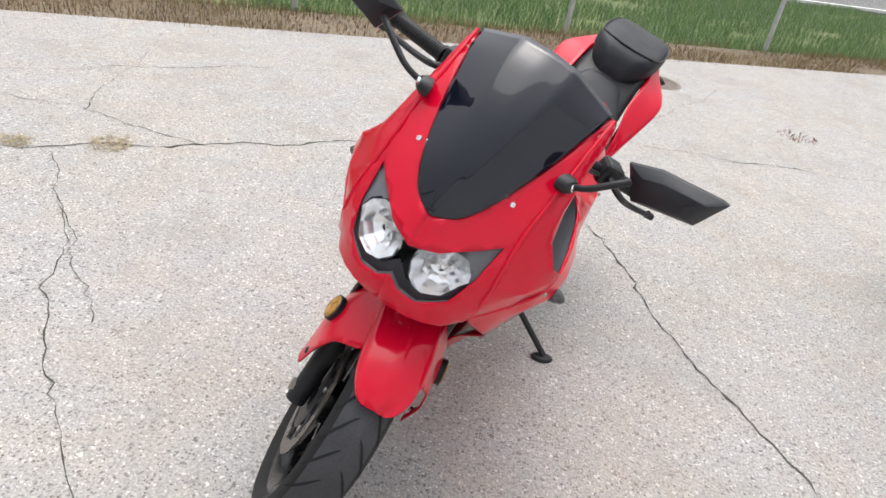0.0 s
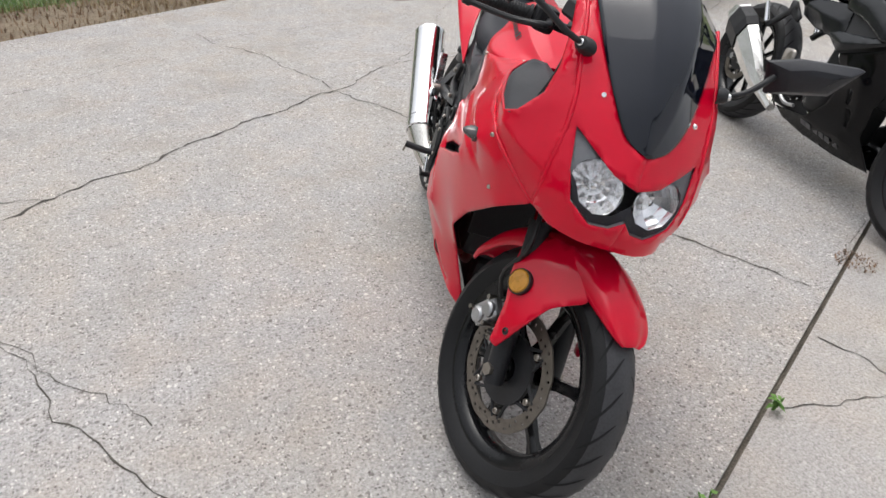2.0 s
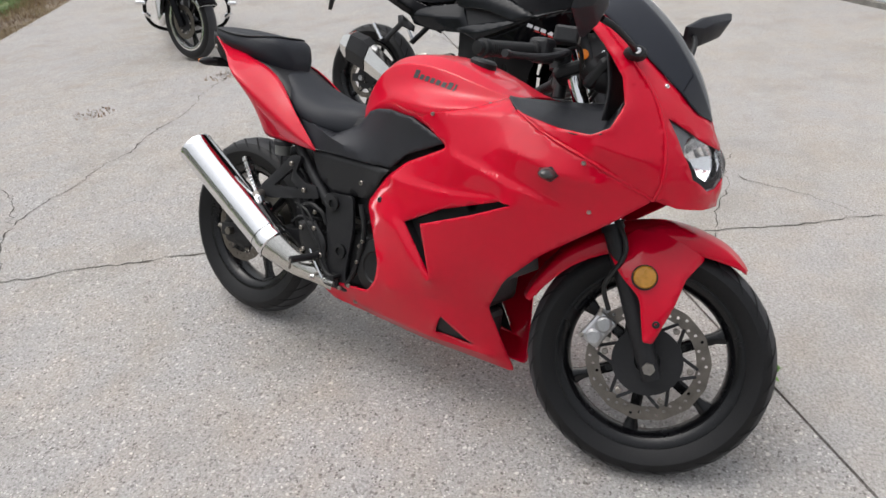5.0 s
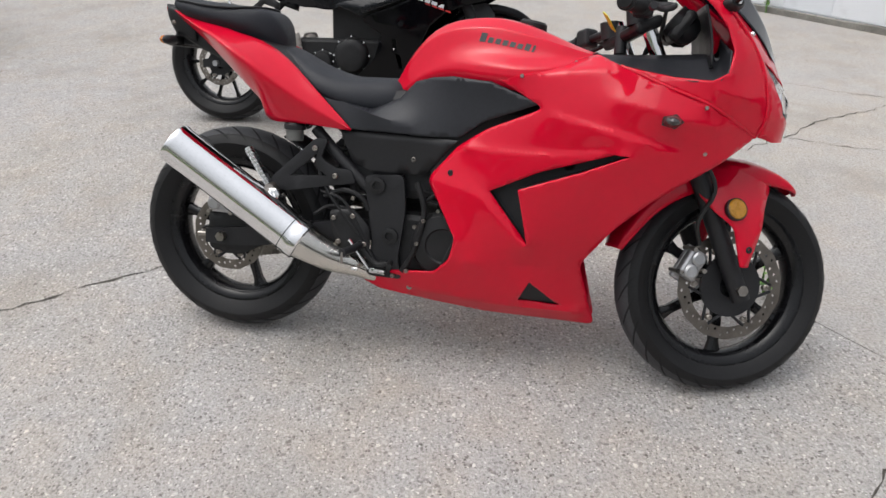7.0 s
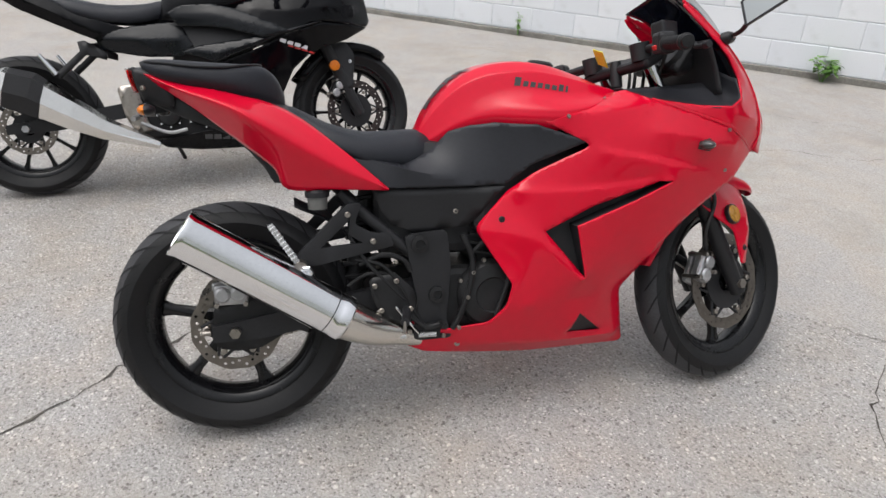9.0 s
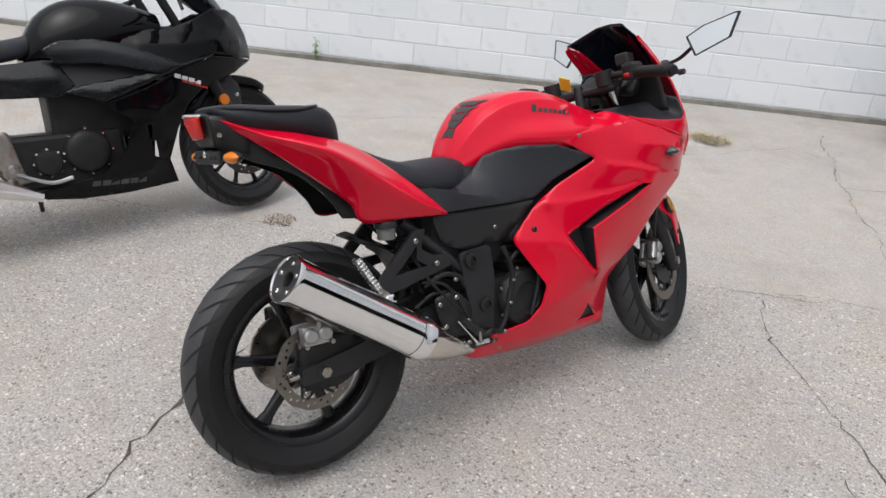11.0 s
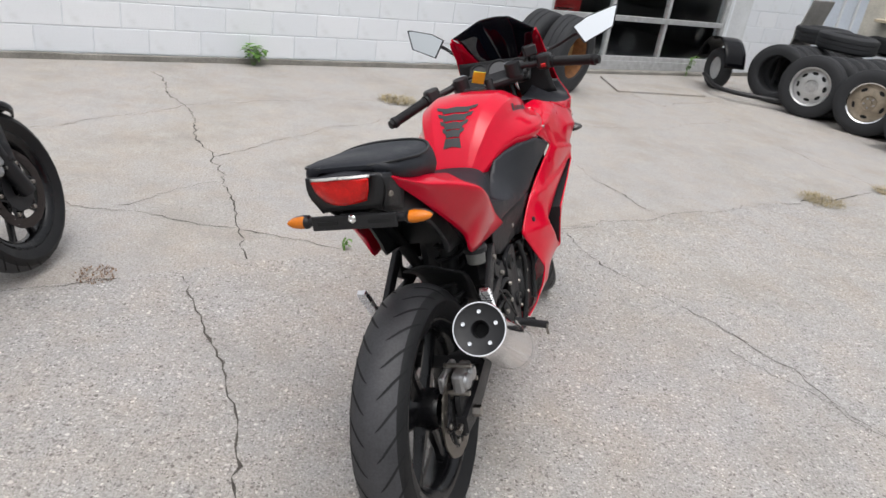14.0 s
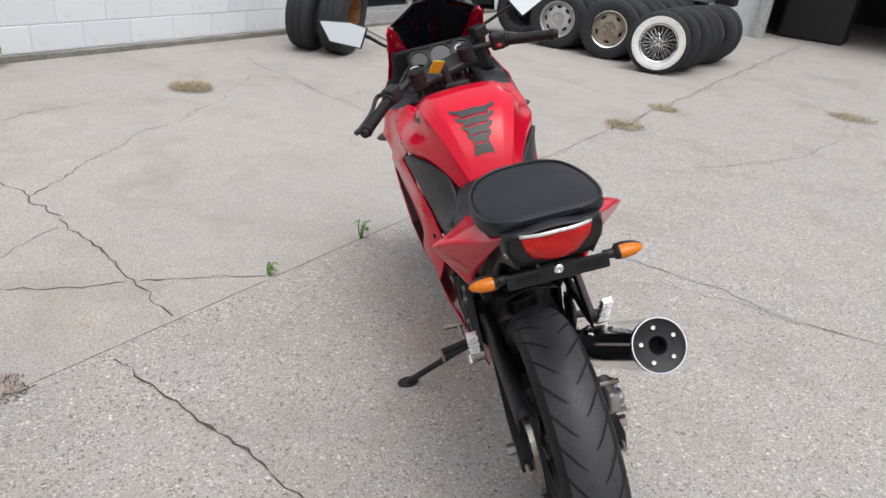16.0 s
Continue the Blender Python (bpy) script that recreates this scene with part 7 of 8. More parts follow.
board = thing("plywood_board", at_lot(-6.35, 0.75, 0.52, 12) @ Matrix.Rotation(radians(-12), 4, "X"), "weathered grey board leaning behind the tyres", "board")
part("board_sheet", bm, plain("grey_board", (0.24, 0.23, 0.22), 0.85, vary=0.3, scale=4), board, smooth=False, bevel=0.02)
plank = thing("wood_plank", at_lot(-6.9, 1.45, 1.0, 20), "weathered plank lying across the used tyres", "plank")
bm = bmesh.new()
box(bm, (-0.6, -0.08, 0), (0.6, 0.08, 0.035))
part("plank_board", bm, WOOD, plank, smooth=False, bevel=0.004)
sheet_slab = tagged(flat("concrete_patch", [lot(-3.2, 0.95), lot(-4.35, 1.15), lot(-4.55, 0.35), lot(-3.55, 0.28)], CONC_SMOOTH, 0.012, 0.03), "raised broken concrete patch by the window", "pavement")

# ---- plants ----


def tuft(name, p, count, height, spread_r, material, label, seed, lean=0.6, width=0.004):
    """A clump of narrow blades."""
    rng = np.random.default_rng(seed)
    verts, faces = [], []
    for _ in range(count):
        a, b = rng.uniform(0, 2 * math.pi), rng.uniform(0, 2 * math.pi)
        r = spread_r * math.sqrt(rng.random())
        x, y = r * math.cos(a), r * math.sin(a)
        h, l = height * rng.uniform(0.4, 1.0), height * lean * rng.uniform(0.2, 1.3)
        dx, dy = math.cos(b), math.sin(b)
        w = width * rng.uniform(0.5, 1.2)
        i = len(verts)
        verts += [(x - dy * w, y + dx * w, 0), (x + dy * w, y - dx * w, 0), (x + dx * l * 0.4 - dy * w * 0.7, y + dy * l * 0.4 + dx * w * 0.7, h * 0.6), (x + dx * l * 0.4 + dy * w * 0.7, y + dy * l * 0.4 - dx * w * 0.7, h * 0.6), (x + dx * l, y + dy * l, h)]
        faces += [(i, i + 1, i + 3, i + 2), (i + 2, i + 3, i + 4)]
    me = bpy.data.meshes.new(name)
    me.from_pydata(verts, [], faces)
    me.materials.append(material)
    ob = new(name, me)
    ob.location = p
    return tagged(ob, label, name.replace("_", " "), kind="stuff")


def leafy(name, p, count, height, leaf, label, seed, bush=0.5):
    """A small weed: a stem and pointed, bent leaves."""
    rng = random.Random(seed)
    ob = thing(name, Matrix.Translation(p), label, "weed")
    bm = bmesh.new()
    stems = []
    for k in range(3):
        a = rng.uniform(0, 6.28)
        tip = Vector((math.cos(a) * height * bush * 0.4, math.sin(a) * height * bush * 0.4, height * rng.uniform(0.7, 1.0)))
        stems.append(tip)
        tube(bm, [(0, 0, -0.02), tip * 0.5 + Vector((0.01, 0, 0)), tip], (0.004, 0.002), 6, 3)
    part("stem", bm, WEED, ob)
    bm = bmesh.new()
    for k in range(count):
        tip = rng.choice(stems)
        c = tip * rng.uniform(0.35, 1.05)
        a, t = rng.uniform(0, 6.28), rng.uniform(-0.5, 0.5)
        d = Vector((math.cos(a), math.sin(a), t)).normalized()
        s = d.cross(Vector((0, 0, 1))).normalized()
        l = leaf * rng.uniform(0.6, 1.2)
        n = d.cross(s)
        pts = [c, c + d * l * 0.4 + s * l * 0.28 - n * l * 0.05, c + d * l - n * l * 0.0 + Vector((0, 0, -l * 0.2)), c + d * l * 0.4 - s * l * 0.28 - n * l * 0.05, c + d * l * 0.45 + Vector((0, 0, l * 0.04))]
        v = [bm.verts.new(q) for q in pts]
        for f in ((0, 1, 4), (1, 2, 4), (2, 3, 4), (3, 0, 4)):
            bm.faces.new([v[i] for i in f])
    part("leaves", bm, WEED, ob, smooth=False)["kind"] = "stuff"
    return ob


leafy("weed", lot(0.42, 0.10, 0), 60, 0.19, 0.085, "leafy green weed at the foot of the white wall", 1, 1.1)
leafy("weed", lot(3.02, 0.08, 0), 26, 0.20, 0.04, "narrow green weed at the foot of the wall", 2, 0.2)
leafy("weed", lot(-5.15, 0.13, 0), 40, 0.30, 0.06, "thin green weed under the shop window", 3, 0.6)
leafy("weed", Vector((0.12, 0.79, 0)), 9, 0.12, 0.03, "small green weed growing in the slab joint", 4, 0.5)
leafy("weed", Vector((0.59, 0.995, 0)), 14, 0.05, 0.03, "tiny green weed in a concrete crack", 5, 0.9)
for x, y, n, h, s, w, mat, label in ((0.35, -1.87, 420, 0.03, 0.15, 0.004, STRAW, "grey-green dry grass tuft in a crack"), (-2.56, -0.46, 420, 0.030, 0.15, 0.003, STRAW, "straw-coloured dead grass in a crack"), (-3.33, -0.82, 320, 0.026, 0.13, 0.003, STRAW, "straw-coloured dead grass in a crack"),
                                  (-5.15, -0.25, 320, 0.03, 0.20, 0.004, STRAW, "straw-coloured dead grass in a crack"), (-1.51, 2.74, 150, 0.02, 0.09, 0.003, STRAW, "straw-coloured dead grass in a crack"), (-1.85, 2.60, 110, 0.02, 0.06, 0.003, STRAW, "straw-coloured dead grass in a crack"),
                                  (1.50, 1.42, 170, 0.012, 0.075, 0.004, LITTER, "brown leaf litter on the slab"), (2.35, 4.95, 90, 0.02, 0.14, 0.006, LITTER, "brown leaf litter on the slab"), (3.3, 4.5, 70, 0.03, 0.13, 0.005, LITTER, "brown leaf litter on the slab")):
    tuft("grass_tuft", (x, y, 0.0), n, h, s, mat, label, int(abs(x * 100)), 1.2 if mat is LITTER else 3.2, w * 0.7)


def strip(name, u_range, v_range, count, height, material, label, seed, width, lean=0.7, fade=None):
    """A stand of grass along the lot."""
    rng = np.random.default_rng(seed)
    u, v = rng.uniform(*u_range, count), rng.uniform(*v_range, count)
    if fade:
        v = v_range[0] + (v_range[1] - v_range[0]) * rng.power(fade, count)
    clump = np.array([0.5 + noise.noise(Vector((a * 0.9, b * 1.7, seed))) for a, b in zip(u, v)])
    keep = clump > 0.25
    u, v, clump = u[keep], v[keep], clump[keep]
    n = len(u)
    x, y = P0.x + u * U.x + v * V.x, P0.y + u * U.y + v * V.y
    a = rng.uniform(0, 2 * math.pi, n)
    h = height * rng.uniform(0.4, 1.1, n) * (0.4 + clump)
    l, w = h * lean * rng.uniform(0.2, 1.4, n), width * rng.uniform(0.6, 1.3, n)
    dx, dy = np.cos(a), np.sin(a)
    z0 = np.full(n, -0.12)
    co = np.empty((n, 3, 3))
    co[:, 0] = np.stack([x - dy * w, y + dx * w, z0], 1)
    co[:, 1] = np.stack([x + dy * w, y - dx * w, z0], 1)
    co[:, 2] = np.stack([x + dx * l, y + dy * l, z0 + 0.1 + h], 1)
    me = bpy.data.meshes.new(name)
    me.from_pydata(co.reshape(-1, 3).tolist(), [], np.arange(3 * n).reshape(-1, 3).tolist())
    me.materials.append(material)
    return tagged(new(name, me), label, "grass", kind="stuff")


strip("dry_grass", (-6, 16), (8.28, 9.25), 26000, 0.055, DRY, "dry brown grass and dead stalks along the slab edge", 1, 0.006, 1.0)
strip("grass", (-7, 22), (9.0, 13.5), 70000, 0.035, GRASS, "mown green grass beyond the slab", 2, 0.008, 0.7)
strip("leaf_litter", (-6, 16), (8.08, 9.2), 16000, 0.025, LITTER, "brown dead leaves along the slab edge", 3, 0.012, 1.6)
flat("verge", [lot(-30, 8.351), lot(30, 8.351), lot(30, 9.15), lot(-30, 9.15)], soil_mat("bare_brown_soil", (0.10, 0.075, 0.05), (0.16, 0.12, 0.08), (0.24, 0.19, 0.13), 2.0), -0.04, 0.05, "bare brown soil strip along the slab", "ground")

# chain-link fence in the dry grass
fence = thing("fence", LOT, "weathered chain-link fence with galvanised posts in the grass", "fence", kind="structure")
for k in range(-2, 7):
    bm = bmesh.new()
    rod(bm, (1.35 + k * 2.7, 9.22, -0.12), (1.35 + k * 2.7, 9.22, 1.25), 0.026, seg=14)
    part("post", bm, GALV, fence)
bm = bmesh.new()
rod(bm, (-4.05, 9.22, 1.25), (17.55, 9.22, 1.25), 0.02, seg=10)
part("top_rail", bm, GALV, fence)
verts, faces = [], []
for k in range(380):
    for s in (-1, 1):
        u0 = -4.05 + k * 0.057
        i = len(verts)
        verts += [(u0 - 0.0012, 9.25 + 0.002 * s, -0.05), (u0 + 0.0012, 9.25 + 0.002 * s, -0.05), (u0 + s * 1.2 + 0.0012, 9.25 + 0.002 * s, 1.22), (u0 + s * 1.2 - 0.0012, 9.25 + 0.002 * s, 1.22)]
        faces.append((i, i + 1, i + 2, i + 3))
me = bpy.data.meshes.new("chain_link")
me.from_pydata(verts, [], faces)
me.materials.append(GALV)
link = new("chain_link", me)
link.parent = fence
link["kind"] = "stuff"

# ---- trees across the road ----


def tree(p, height, seed):
    rng = random.Random(seed)
    ob = thing("tree", Matrix.Translation(p), "broad leafy green tree beyond the road", "tree", "trees beyond the road")
    bm = bmesh.new()
    tube(bm, [(0, 0, -0.2), (0.1, 0.05, height * 0.2), (0.0, 0.1, height * 0.45), (0.2, 0.0, height * 0.75)], (height * 0.035, height * 0.008), 10)
    ends = []
    for k in range(9):
        a = k * 2.4 + rng.uniform(-0.3, 0.3)
        z = height * rng.uniform(0.25, 0.6)
        tip = Vector((math.cos(a), math.sin(a), 0)) * height * rng.uniform(0.2, 0.36) + Vector((0, 0, z + height * rng.uniform(0.1, 0.3)))
        tube(bm, [(0.05, 0.05, z), Vector((0.05, 0.05, z)).lerp(tip, 0.5) + Vector((0, 0, height * 0.03)), tip], (height * 0.012, height * 0.003), 6, 4)
        ends.append(tip)
    part("trunk", bm, plain("bark_%d" % seed, (0.12, 0.09, 0.07), 0.9, vary=0.4, scale=5), ob)
    verts, faces = [], []
    for k in range(2600):
        c = rng.choice(ends) + Vector((rng.gauss(0, 1), rng.gauss(0, 1), rng.gauss(0, 0.7))) * height * 0.10
        s = height * rng.uniform(0.010, 0.022)
        d = Vector((rng.gauss(0, 1), rng.gauss(0, 1), rng.gauss(0, 1))).normalized()
        e = d.cross(Vector((rng.gauss(0, 1), rng.gauss(0, 1), rng.gauss(0, 1)))).normalized()
        i = len(verts)
        verts += [c - d * s, c + e * s * 0.6, c + d * s, c - e * s * 0.6]
        faces.append((i, i + 1, i + 2, i + 3))
    me = bpy.data.meshes.new("crown")
    me.from_pydata(verts, [], faces)
    me.materials.append(TREE_LEAF)
    crown = new("crown", me)
    crown.parent = ob
    crown["kind"] = "stuff"
    return ob


first_tree = tree(lot(2, 30, -0.1), 8.0, 1)
second_tree = tree(lot(-9, 34, -0.1), 9.5, 2)
for u, v, t in ((9, 31, 50), (17, 33, 120), (-3, 36, 200), (26, 35, 10)):
    copy_thing(first_tree if t % 100 else second_tree, at_lot(u, v, -0.1, t))

# ---- the black motorcycle ----
BLACK = Matrix(((-0.30613, 0.92371, 0.23031, 2.155), (-0.95199, -0.29704, -0.07406, 2.737), (0.0, -0.24192, 0.97030, 0.004), (0, 0, 0, 1)))
dark_bike = thing("motorcycle", BLACK, "black sport motorcycle with silver muffler, parked beside the red one", "motorcycle")
R2, F2 = Vector((-0.022, 0, 0.300)), Vector((1.395, 0, 0.297))
DASIDE = SIDEWAYS


def dark_skin(name, outline, material=BLACK_GLOSS, label="", holes=(), ribs=(), thick=0.004):
    for side in (-1, 1):
        ob, f = skin(name, outline, (), material, side, holes, label, step=0.0105, thick=thick, parent=dark_bike, ribs=ribs or (outline[:2],), bulge=0.35, rnd=False)
    return f


wheel_r = new("rear_wheel")
wheel_r.parent = dark_bike
m2 = Matrix.Translation(R2) @ DASIDE
tyre(wheel_r, m2, 0.303, 0.140, 0.216, 1.0, "black rear tyre")
rim(wheel_r, m2, 0.216, 0.14, 10, spoke_w=0.009)
petal_disc(wheel_r, Matrix.Translation((R2.x, -0.082, 0.30)) @ DASIDE, 0.115, 0.085, 12)
wheel_f = new("front_wheel")
wheel_f.parent = dark_bike
STEER2 = Matrix.Translation((1.47, 0, 0)) @ Matrix.Rotation(radians(14), 4, Vector((-0.42, 0, 0.907))) @ Matrix.Translation((-1.47, 0, 0))
m2 = STEER2 @ Matrix.Translation(F2) @ DASIDE
tyre(wheel_f, m2, 0.296, 0.112, 0.216, 1.0, "black front tyre")
rim(wheel_f, m2, 0.216, 0.112, 10, spoke_w=0.009)
petal_disc(wheel_f, m2 @ pose(0, 0, -0.056), 0.145, 0.108, 14, material=DISC_DARK)
bm = bmesh.new()
for side in (-1, 1):
    rod(bm, F2 + Vector((0.01, side * 0.085, -0.02)), F2 + Vector((-0.14, side * 0.085, 0.31)), 0.028, 0.026, 18)
    rod(bm, F2 + Vector((-0.14, side * 0.085, 0.31)), F2 + Vector((-0.33, side * 0.085, 0.70)), 0.019, seg=14)
bmesh.ops.transform(bm, matrix=STEER2, verts=bm.verts[:])
part("front_fork", bm, BLACK_MATT, dark_bike, "black front fork")
bm = bmesh.new()
rows = []
for deg, w in ((53, 0.022), (59, 0.056), (72, 0.068), (95, 0.072), (120, 0.068), (150, 0.055)):
    a = radians(deg)
    rows.append([(F2.x + (0.326 - d) * math.cos(a), y, F2.z + (0.326 - d) * math.sin(a)) for y, d in ((-w, 0.045), (-w * 0.9, 0.01), (0, 0), (w * 0.9, 0.01), (w, 0.045))])
loft(bm, rows, 3, 3)
bmesh.ops.transform(bm, matrix=STEER2, verts=bm.verts[:])
part("front_fender", bm, BLACK_GLOSS, dark_bike, "gloss black front fender", solid=0.004)
for side in (-1, 1):
    bm = bmesh.new()
    sheet(bm, rounded([(1.26, 0.60), (1.36, 0.62), (1.40, 0.56), (1.37, 0.40), (1.34, 0.40), (1.31, 0.52)], 3), lambda a, b: (a, side * (0.112 - (b - 0.4) * 0.14), b), step=0.03)
    bmesh.ops.transform(bm, matrix=STEER2, verts=bm.verts[:])
    wing2 = part("fender_stay", bm, BLACK_MATT, dark_bike, "black fender stay", solid=0.005)
    bm = bmesh.new()
    lathe(bm, [(0.024, -0.004), (0.024, 0.008), (0.0005, 0.011)], STEER2 @ Matrix.Translation((1.285, side * 0.118, 0.505)) @ Matrix.Rotation(radians(-90 * side), 4, "X"), 24)
    part("reflector", bm, AMBER, wing2, "round orange reflector")
    bm = bmesh.new()
    screw(bm, STEER2 @ Vector((1.372, side * 0.095, 0.525)), (0, side, 0.1), 0.009)
    part("screw", bm, CHROME, wing2)
caliper(dark_bike, STEER2 @ Matrix.Translation((1.30, -0.058, 0.40)) @ OUT_RIGHT @ Matrix.Rotation(radians(-30), 4, "Z"), "dark front brake caliper").data.materials[0] = ENGINE

# fairing: lower panel, blade, shoulder panel, nose
SATIN = plain("satin_black_panel", (0.006, 0.007, 0.009), 0.24, vary=0.2, scale=6, spec=0.28, rough_vary=0.02)
belly_y = dark_skin("lower_fairing", ((0.795, 0.545, 0.222), (0.963, 0.600, 0.234), (1.108, 0.660, 0.236), (1.258, 0.704, 0.198), (1.400, 0.694, 0.122), (1.480, 0.684, 0.050), (1.370, 0.630, 0.115), (1.265, 0.600, 0.168), (1.190, 0.570, 0.186), (1.116, 0.508, 0.190), (1.066, 0.412, 0.172), (1.030, 0.285, 0.112), (1.075, 0.172, 0.030),
                                  (0.862, 0.156, 0.040), (0.664, 0.162, 0.070), (0.530, 0.184, 0.100), (0.489, 0.217, 0.130), (0.738, 0.255, 0.165), (0.840, 0.350, 0.186), (0.883, 0.466, 0.205), (0.800, 0.520, 0.214)),
                    label="gloss black lower fairing", ribs=(((0.870, 0.515, 0.222), (0.985, 0.500, 0.226), (1.000, 0.370, 0.172), (0.940, 0.250, 0.132), (0.760, 0.232, 0.140)),),
                    holes=(((0.934, 0.446), (0.955, 0.443), (0.951, 0.388), (0.937, 0.390)), ((0.943, 0.376), (0.966, 0.373), (0.976, 0.299), (0.958, 0.308))))
dark_skin("blade_panel", ((0.650, 0.595, 0.205), (0.785, 0.550, 0.235), (0.952, 0.608, 0.247), (1.094, 0.664, 0.243), (1.255, 0.712, 0.202), (1.072, 0.674, 0.240), (0.915, 0.643, 0.236), (0.721, 0.619, 0.214)), SATIN, "satin black blade along the fairing", ribs=(((0.70, 0.603, 0.218), (0.80, 0.585, 0.246), (0.95, 0.625, 0.253), (1.08, 0.666, 0.246)),), thick=0.016)
dark_skin("inner_panel", ((0.60, 0.720, 0.135), (0.87, 0.700, 0.175), (1.00, 0.655, 0.205), (0.90, 0.630, 0.200), (0.70, 0.600, 0.175), (0.58, 0.620, 0.135)), BLACK_MATT, "black inner fairing panel")
shoulder_y = dark_skin("shoulder_panel", ((0.607, 0.756, 0.150), (0.667, 0.783, 0.156), (0.789, 0.784, 0.172), (0.884, 0.762, 0.192), (0.981, 0.722, 0.216), (1.110, 0.668, 0.236), (0.998, 0.645, 0.238), (0.869, 0.682, 0.212), (0.772, 0.698, 0.190), (0.650, 0.705, 0.160)), SATIN, "satin black shoulder panel", ribs=(((0.65, 0.745, 0.165), (0.80, 0.742, 0.196), (0.95, 0.700, 0.228), (1.06, 0.668, 0.242)),), thick=0.016)
dark_skin("upper_fairing", ((0.884, 0.765, 0.180), (0.981, 0.725, 0.206), (1.112, 0.671, 0.228), (1.257, 0.715, 0.196), (1.400, 0.700, 0.120), (1.482, 0.690, 0.045), (1.500, 0.715, 0.012), (1.484, 0.805, 0.012), (1.450, 0.880, 0.016), (1.385, 0.905, 0.075), (1.300, 0.905, 0.135), (1.200, 0.860, 0.160), (1.111, 0.828, 0.165), (1.000, 0.822, 0.158), (0.902, 0.790, 0.162)),
          label="gloss black upper fairing", ribs=(((0.96, 0.770, 0.188), (1.12, 0.755, 0.214), (1.28, 0.775, 0.190), (1.42, 0.765, 0.100)), ((1.05, 0.800, 0.180), (1.22, 0.820, 0.178), (1.36, 0.845, 0.125))))
for side in (-1, 1):
    bm = bmesh.new()
    lathe(bm, [(0.030, -0.002), (0.030, 0.004), (0.012, 0.010), (0.0005, 0.011)], Matrix.Translation((1.396, side * 0.128, 0.752)) @ Matrix.Rotation(radians(-52 * side), 4, "Z") @ Matrix.Rotation(radians(-90 * side), 4, "X"), 20)
    part("head_lamp", bm, LENS, dark_bike, "small clear head lamp")
    # silver maker badge and red-white model badge as plain shapes
    bm = bmesh.new()
    for k, (a, b, run) in enumerate(((0.968, 0.699, 0.030), (0.966, 0.684, 0.036), (0.972, 0.669, 0.030))):
        y = side * (shoulder_y(a + 0.015, b) + 0.0015)
        box(bm, (0, -0.0015, -0.004), (run, 0.0015, 0.004), Matrix.Translation((a, y, b)) @ Matrix.Rotation(radians(8), 4, "Z") @ Matrix.Rotation(radians(14 if k == 1 else -10), 4, "Y"))
    part("maker_badge", bm, BADGE_WHITE, dark_bike, "silver maker badge drawn as plain bars", smooth=False)
    for name, mat, z, h, first, last, label in (("model_badge", BADGE_WHITE, 0.0, 0.016, 0, 4, "white model badge drawn as plain bars"), ("badge_stripe", BADGE_RED, -0.014, 0.007, 1, 5, "red stripe under the badge")):
        bm = bmesh.new()
        for k in range(first, last):
            a, b = 1.066 + k * 0.031, 0.634 - k * 0.0098 + z
            box(bm, (0, -0.0015, -h / 2), (0.026, 0.0015, h / 2), Matrix.Translation((a, side * (belly_y(a + 0.012, b) + 0.0025), b)) @ Matrix.Rotation(radians(-9 * side), 4, "Z") @ Matrix.Rotation(radians(17.5), 4, "Y"))
        part(name, bm, mat, dark_bike, label, smooth=False)
    for k in range(6):
        bm = bmesh.new()
        a, b = 0.700 + k * 0.038, 0.226 - k * 0.003
        box(bm, (0, -0.0015, -0.014), (0.032, 0.0015, 0.014), Matrix.Translation((a, side * (belly_y(a + 0.016, b) + 0.003), b)) @ Matrix.Rotation(radians(-38 * side), 4, "X") @ Matrix.Rotation(radians(4), 4, "Y"))
        part("belly_mark", bm, DECAL_GREY, dark_bike, "faded grey maker mark drawn as plain bars", smooth=False)
# tank, seats, tail
bm = bmesh.new()
grid = loft(bm, blob_rows(((0.55, 0.08, 0.70, 0.775), (0.62, 0.13, 0.71, 0.885), (0.72, 0.165, 0.72, 0.945), (0.85, 0.17, 0.74, 0.955), (0.98, 0.15, 0.78, 0.930), (1.08, 0.11, 0.80, 0.895)), ((0.9, 0.0), (1.0, 0.25), (0.95, 0.5), (0.72, 0.8), (0.4, 0.97), (0.0, 1.0))), 3, 3)
closed_ends(bm, grid)
part("tank", bm, BLACK_GLOSS, dark_bike, "gloss black tank")
bm = bmesh.new()
grid = loft(bm, blob_rows(((0.14, 0.09, 0.800, 0.850), (0.22, 0.13, 0.765, 0.832), (0.36, 0.135, 0.728, 0.805), (0.50, 0.12, 0.725, 0.805), (0.60, 0.08, 0.750, 0.825)), SEAT_SHAPE), 3, 3)
closed_ends(bm, grid)
part("rider_seat", bm, SEAT, dark_bike, "black rider seat")
bm = bmesh.new()
grid = loft(bm, blob_rows(((-0.24, 0.05, 0.935, 0.958), (-0.16, 0.09, 0.902, 0.965), (0.0, 0.105, 0.865, 0.945), (0.12, 0.085, 0.830, 0.908), (0.16, 0.05, 0.815, 0.850)), SEAT_SHAPE), 3, 3)
closed_ends(bm, grid)
part("pillion_seat", bm, SEAT, dark_bike, "black pillion seat")
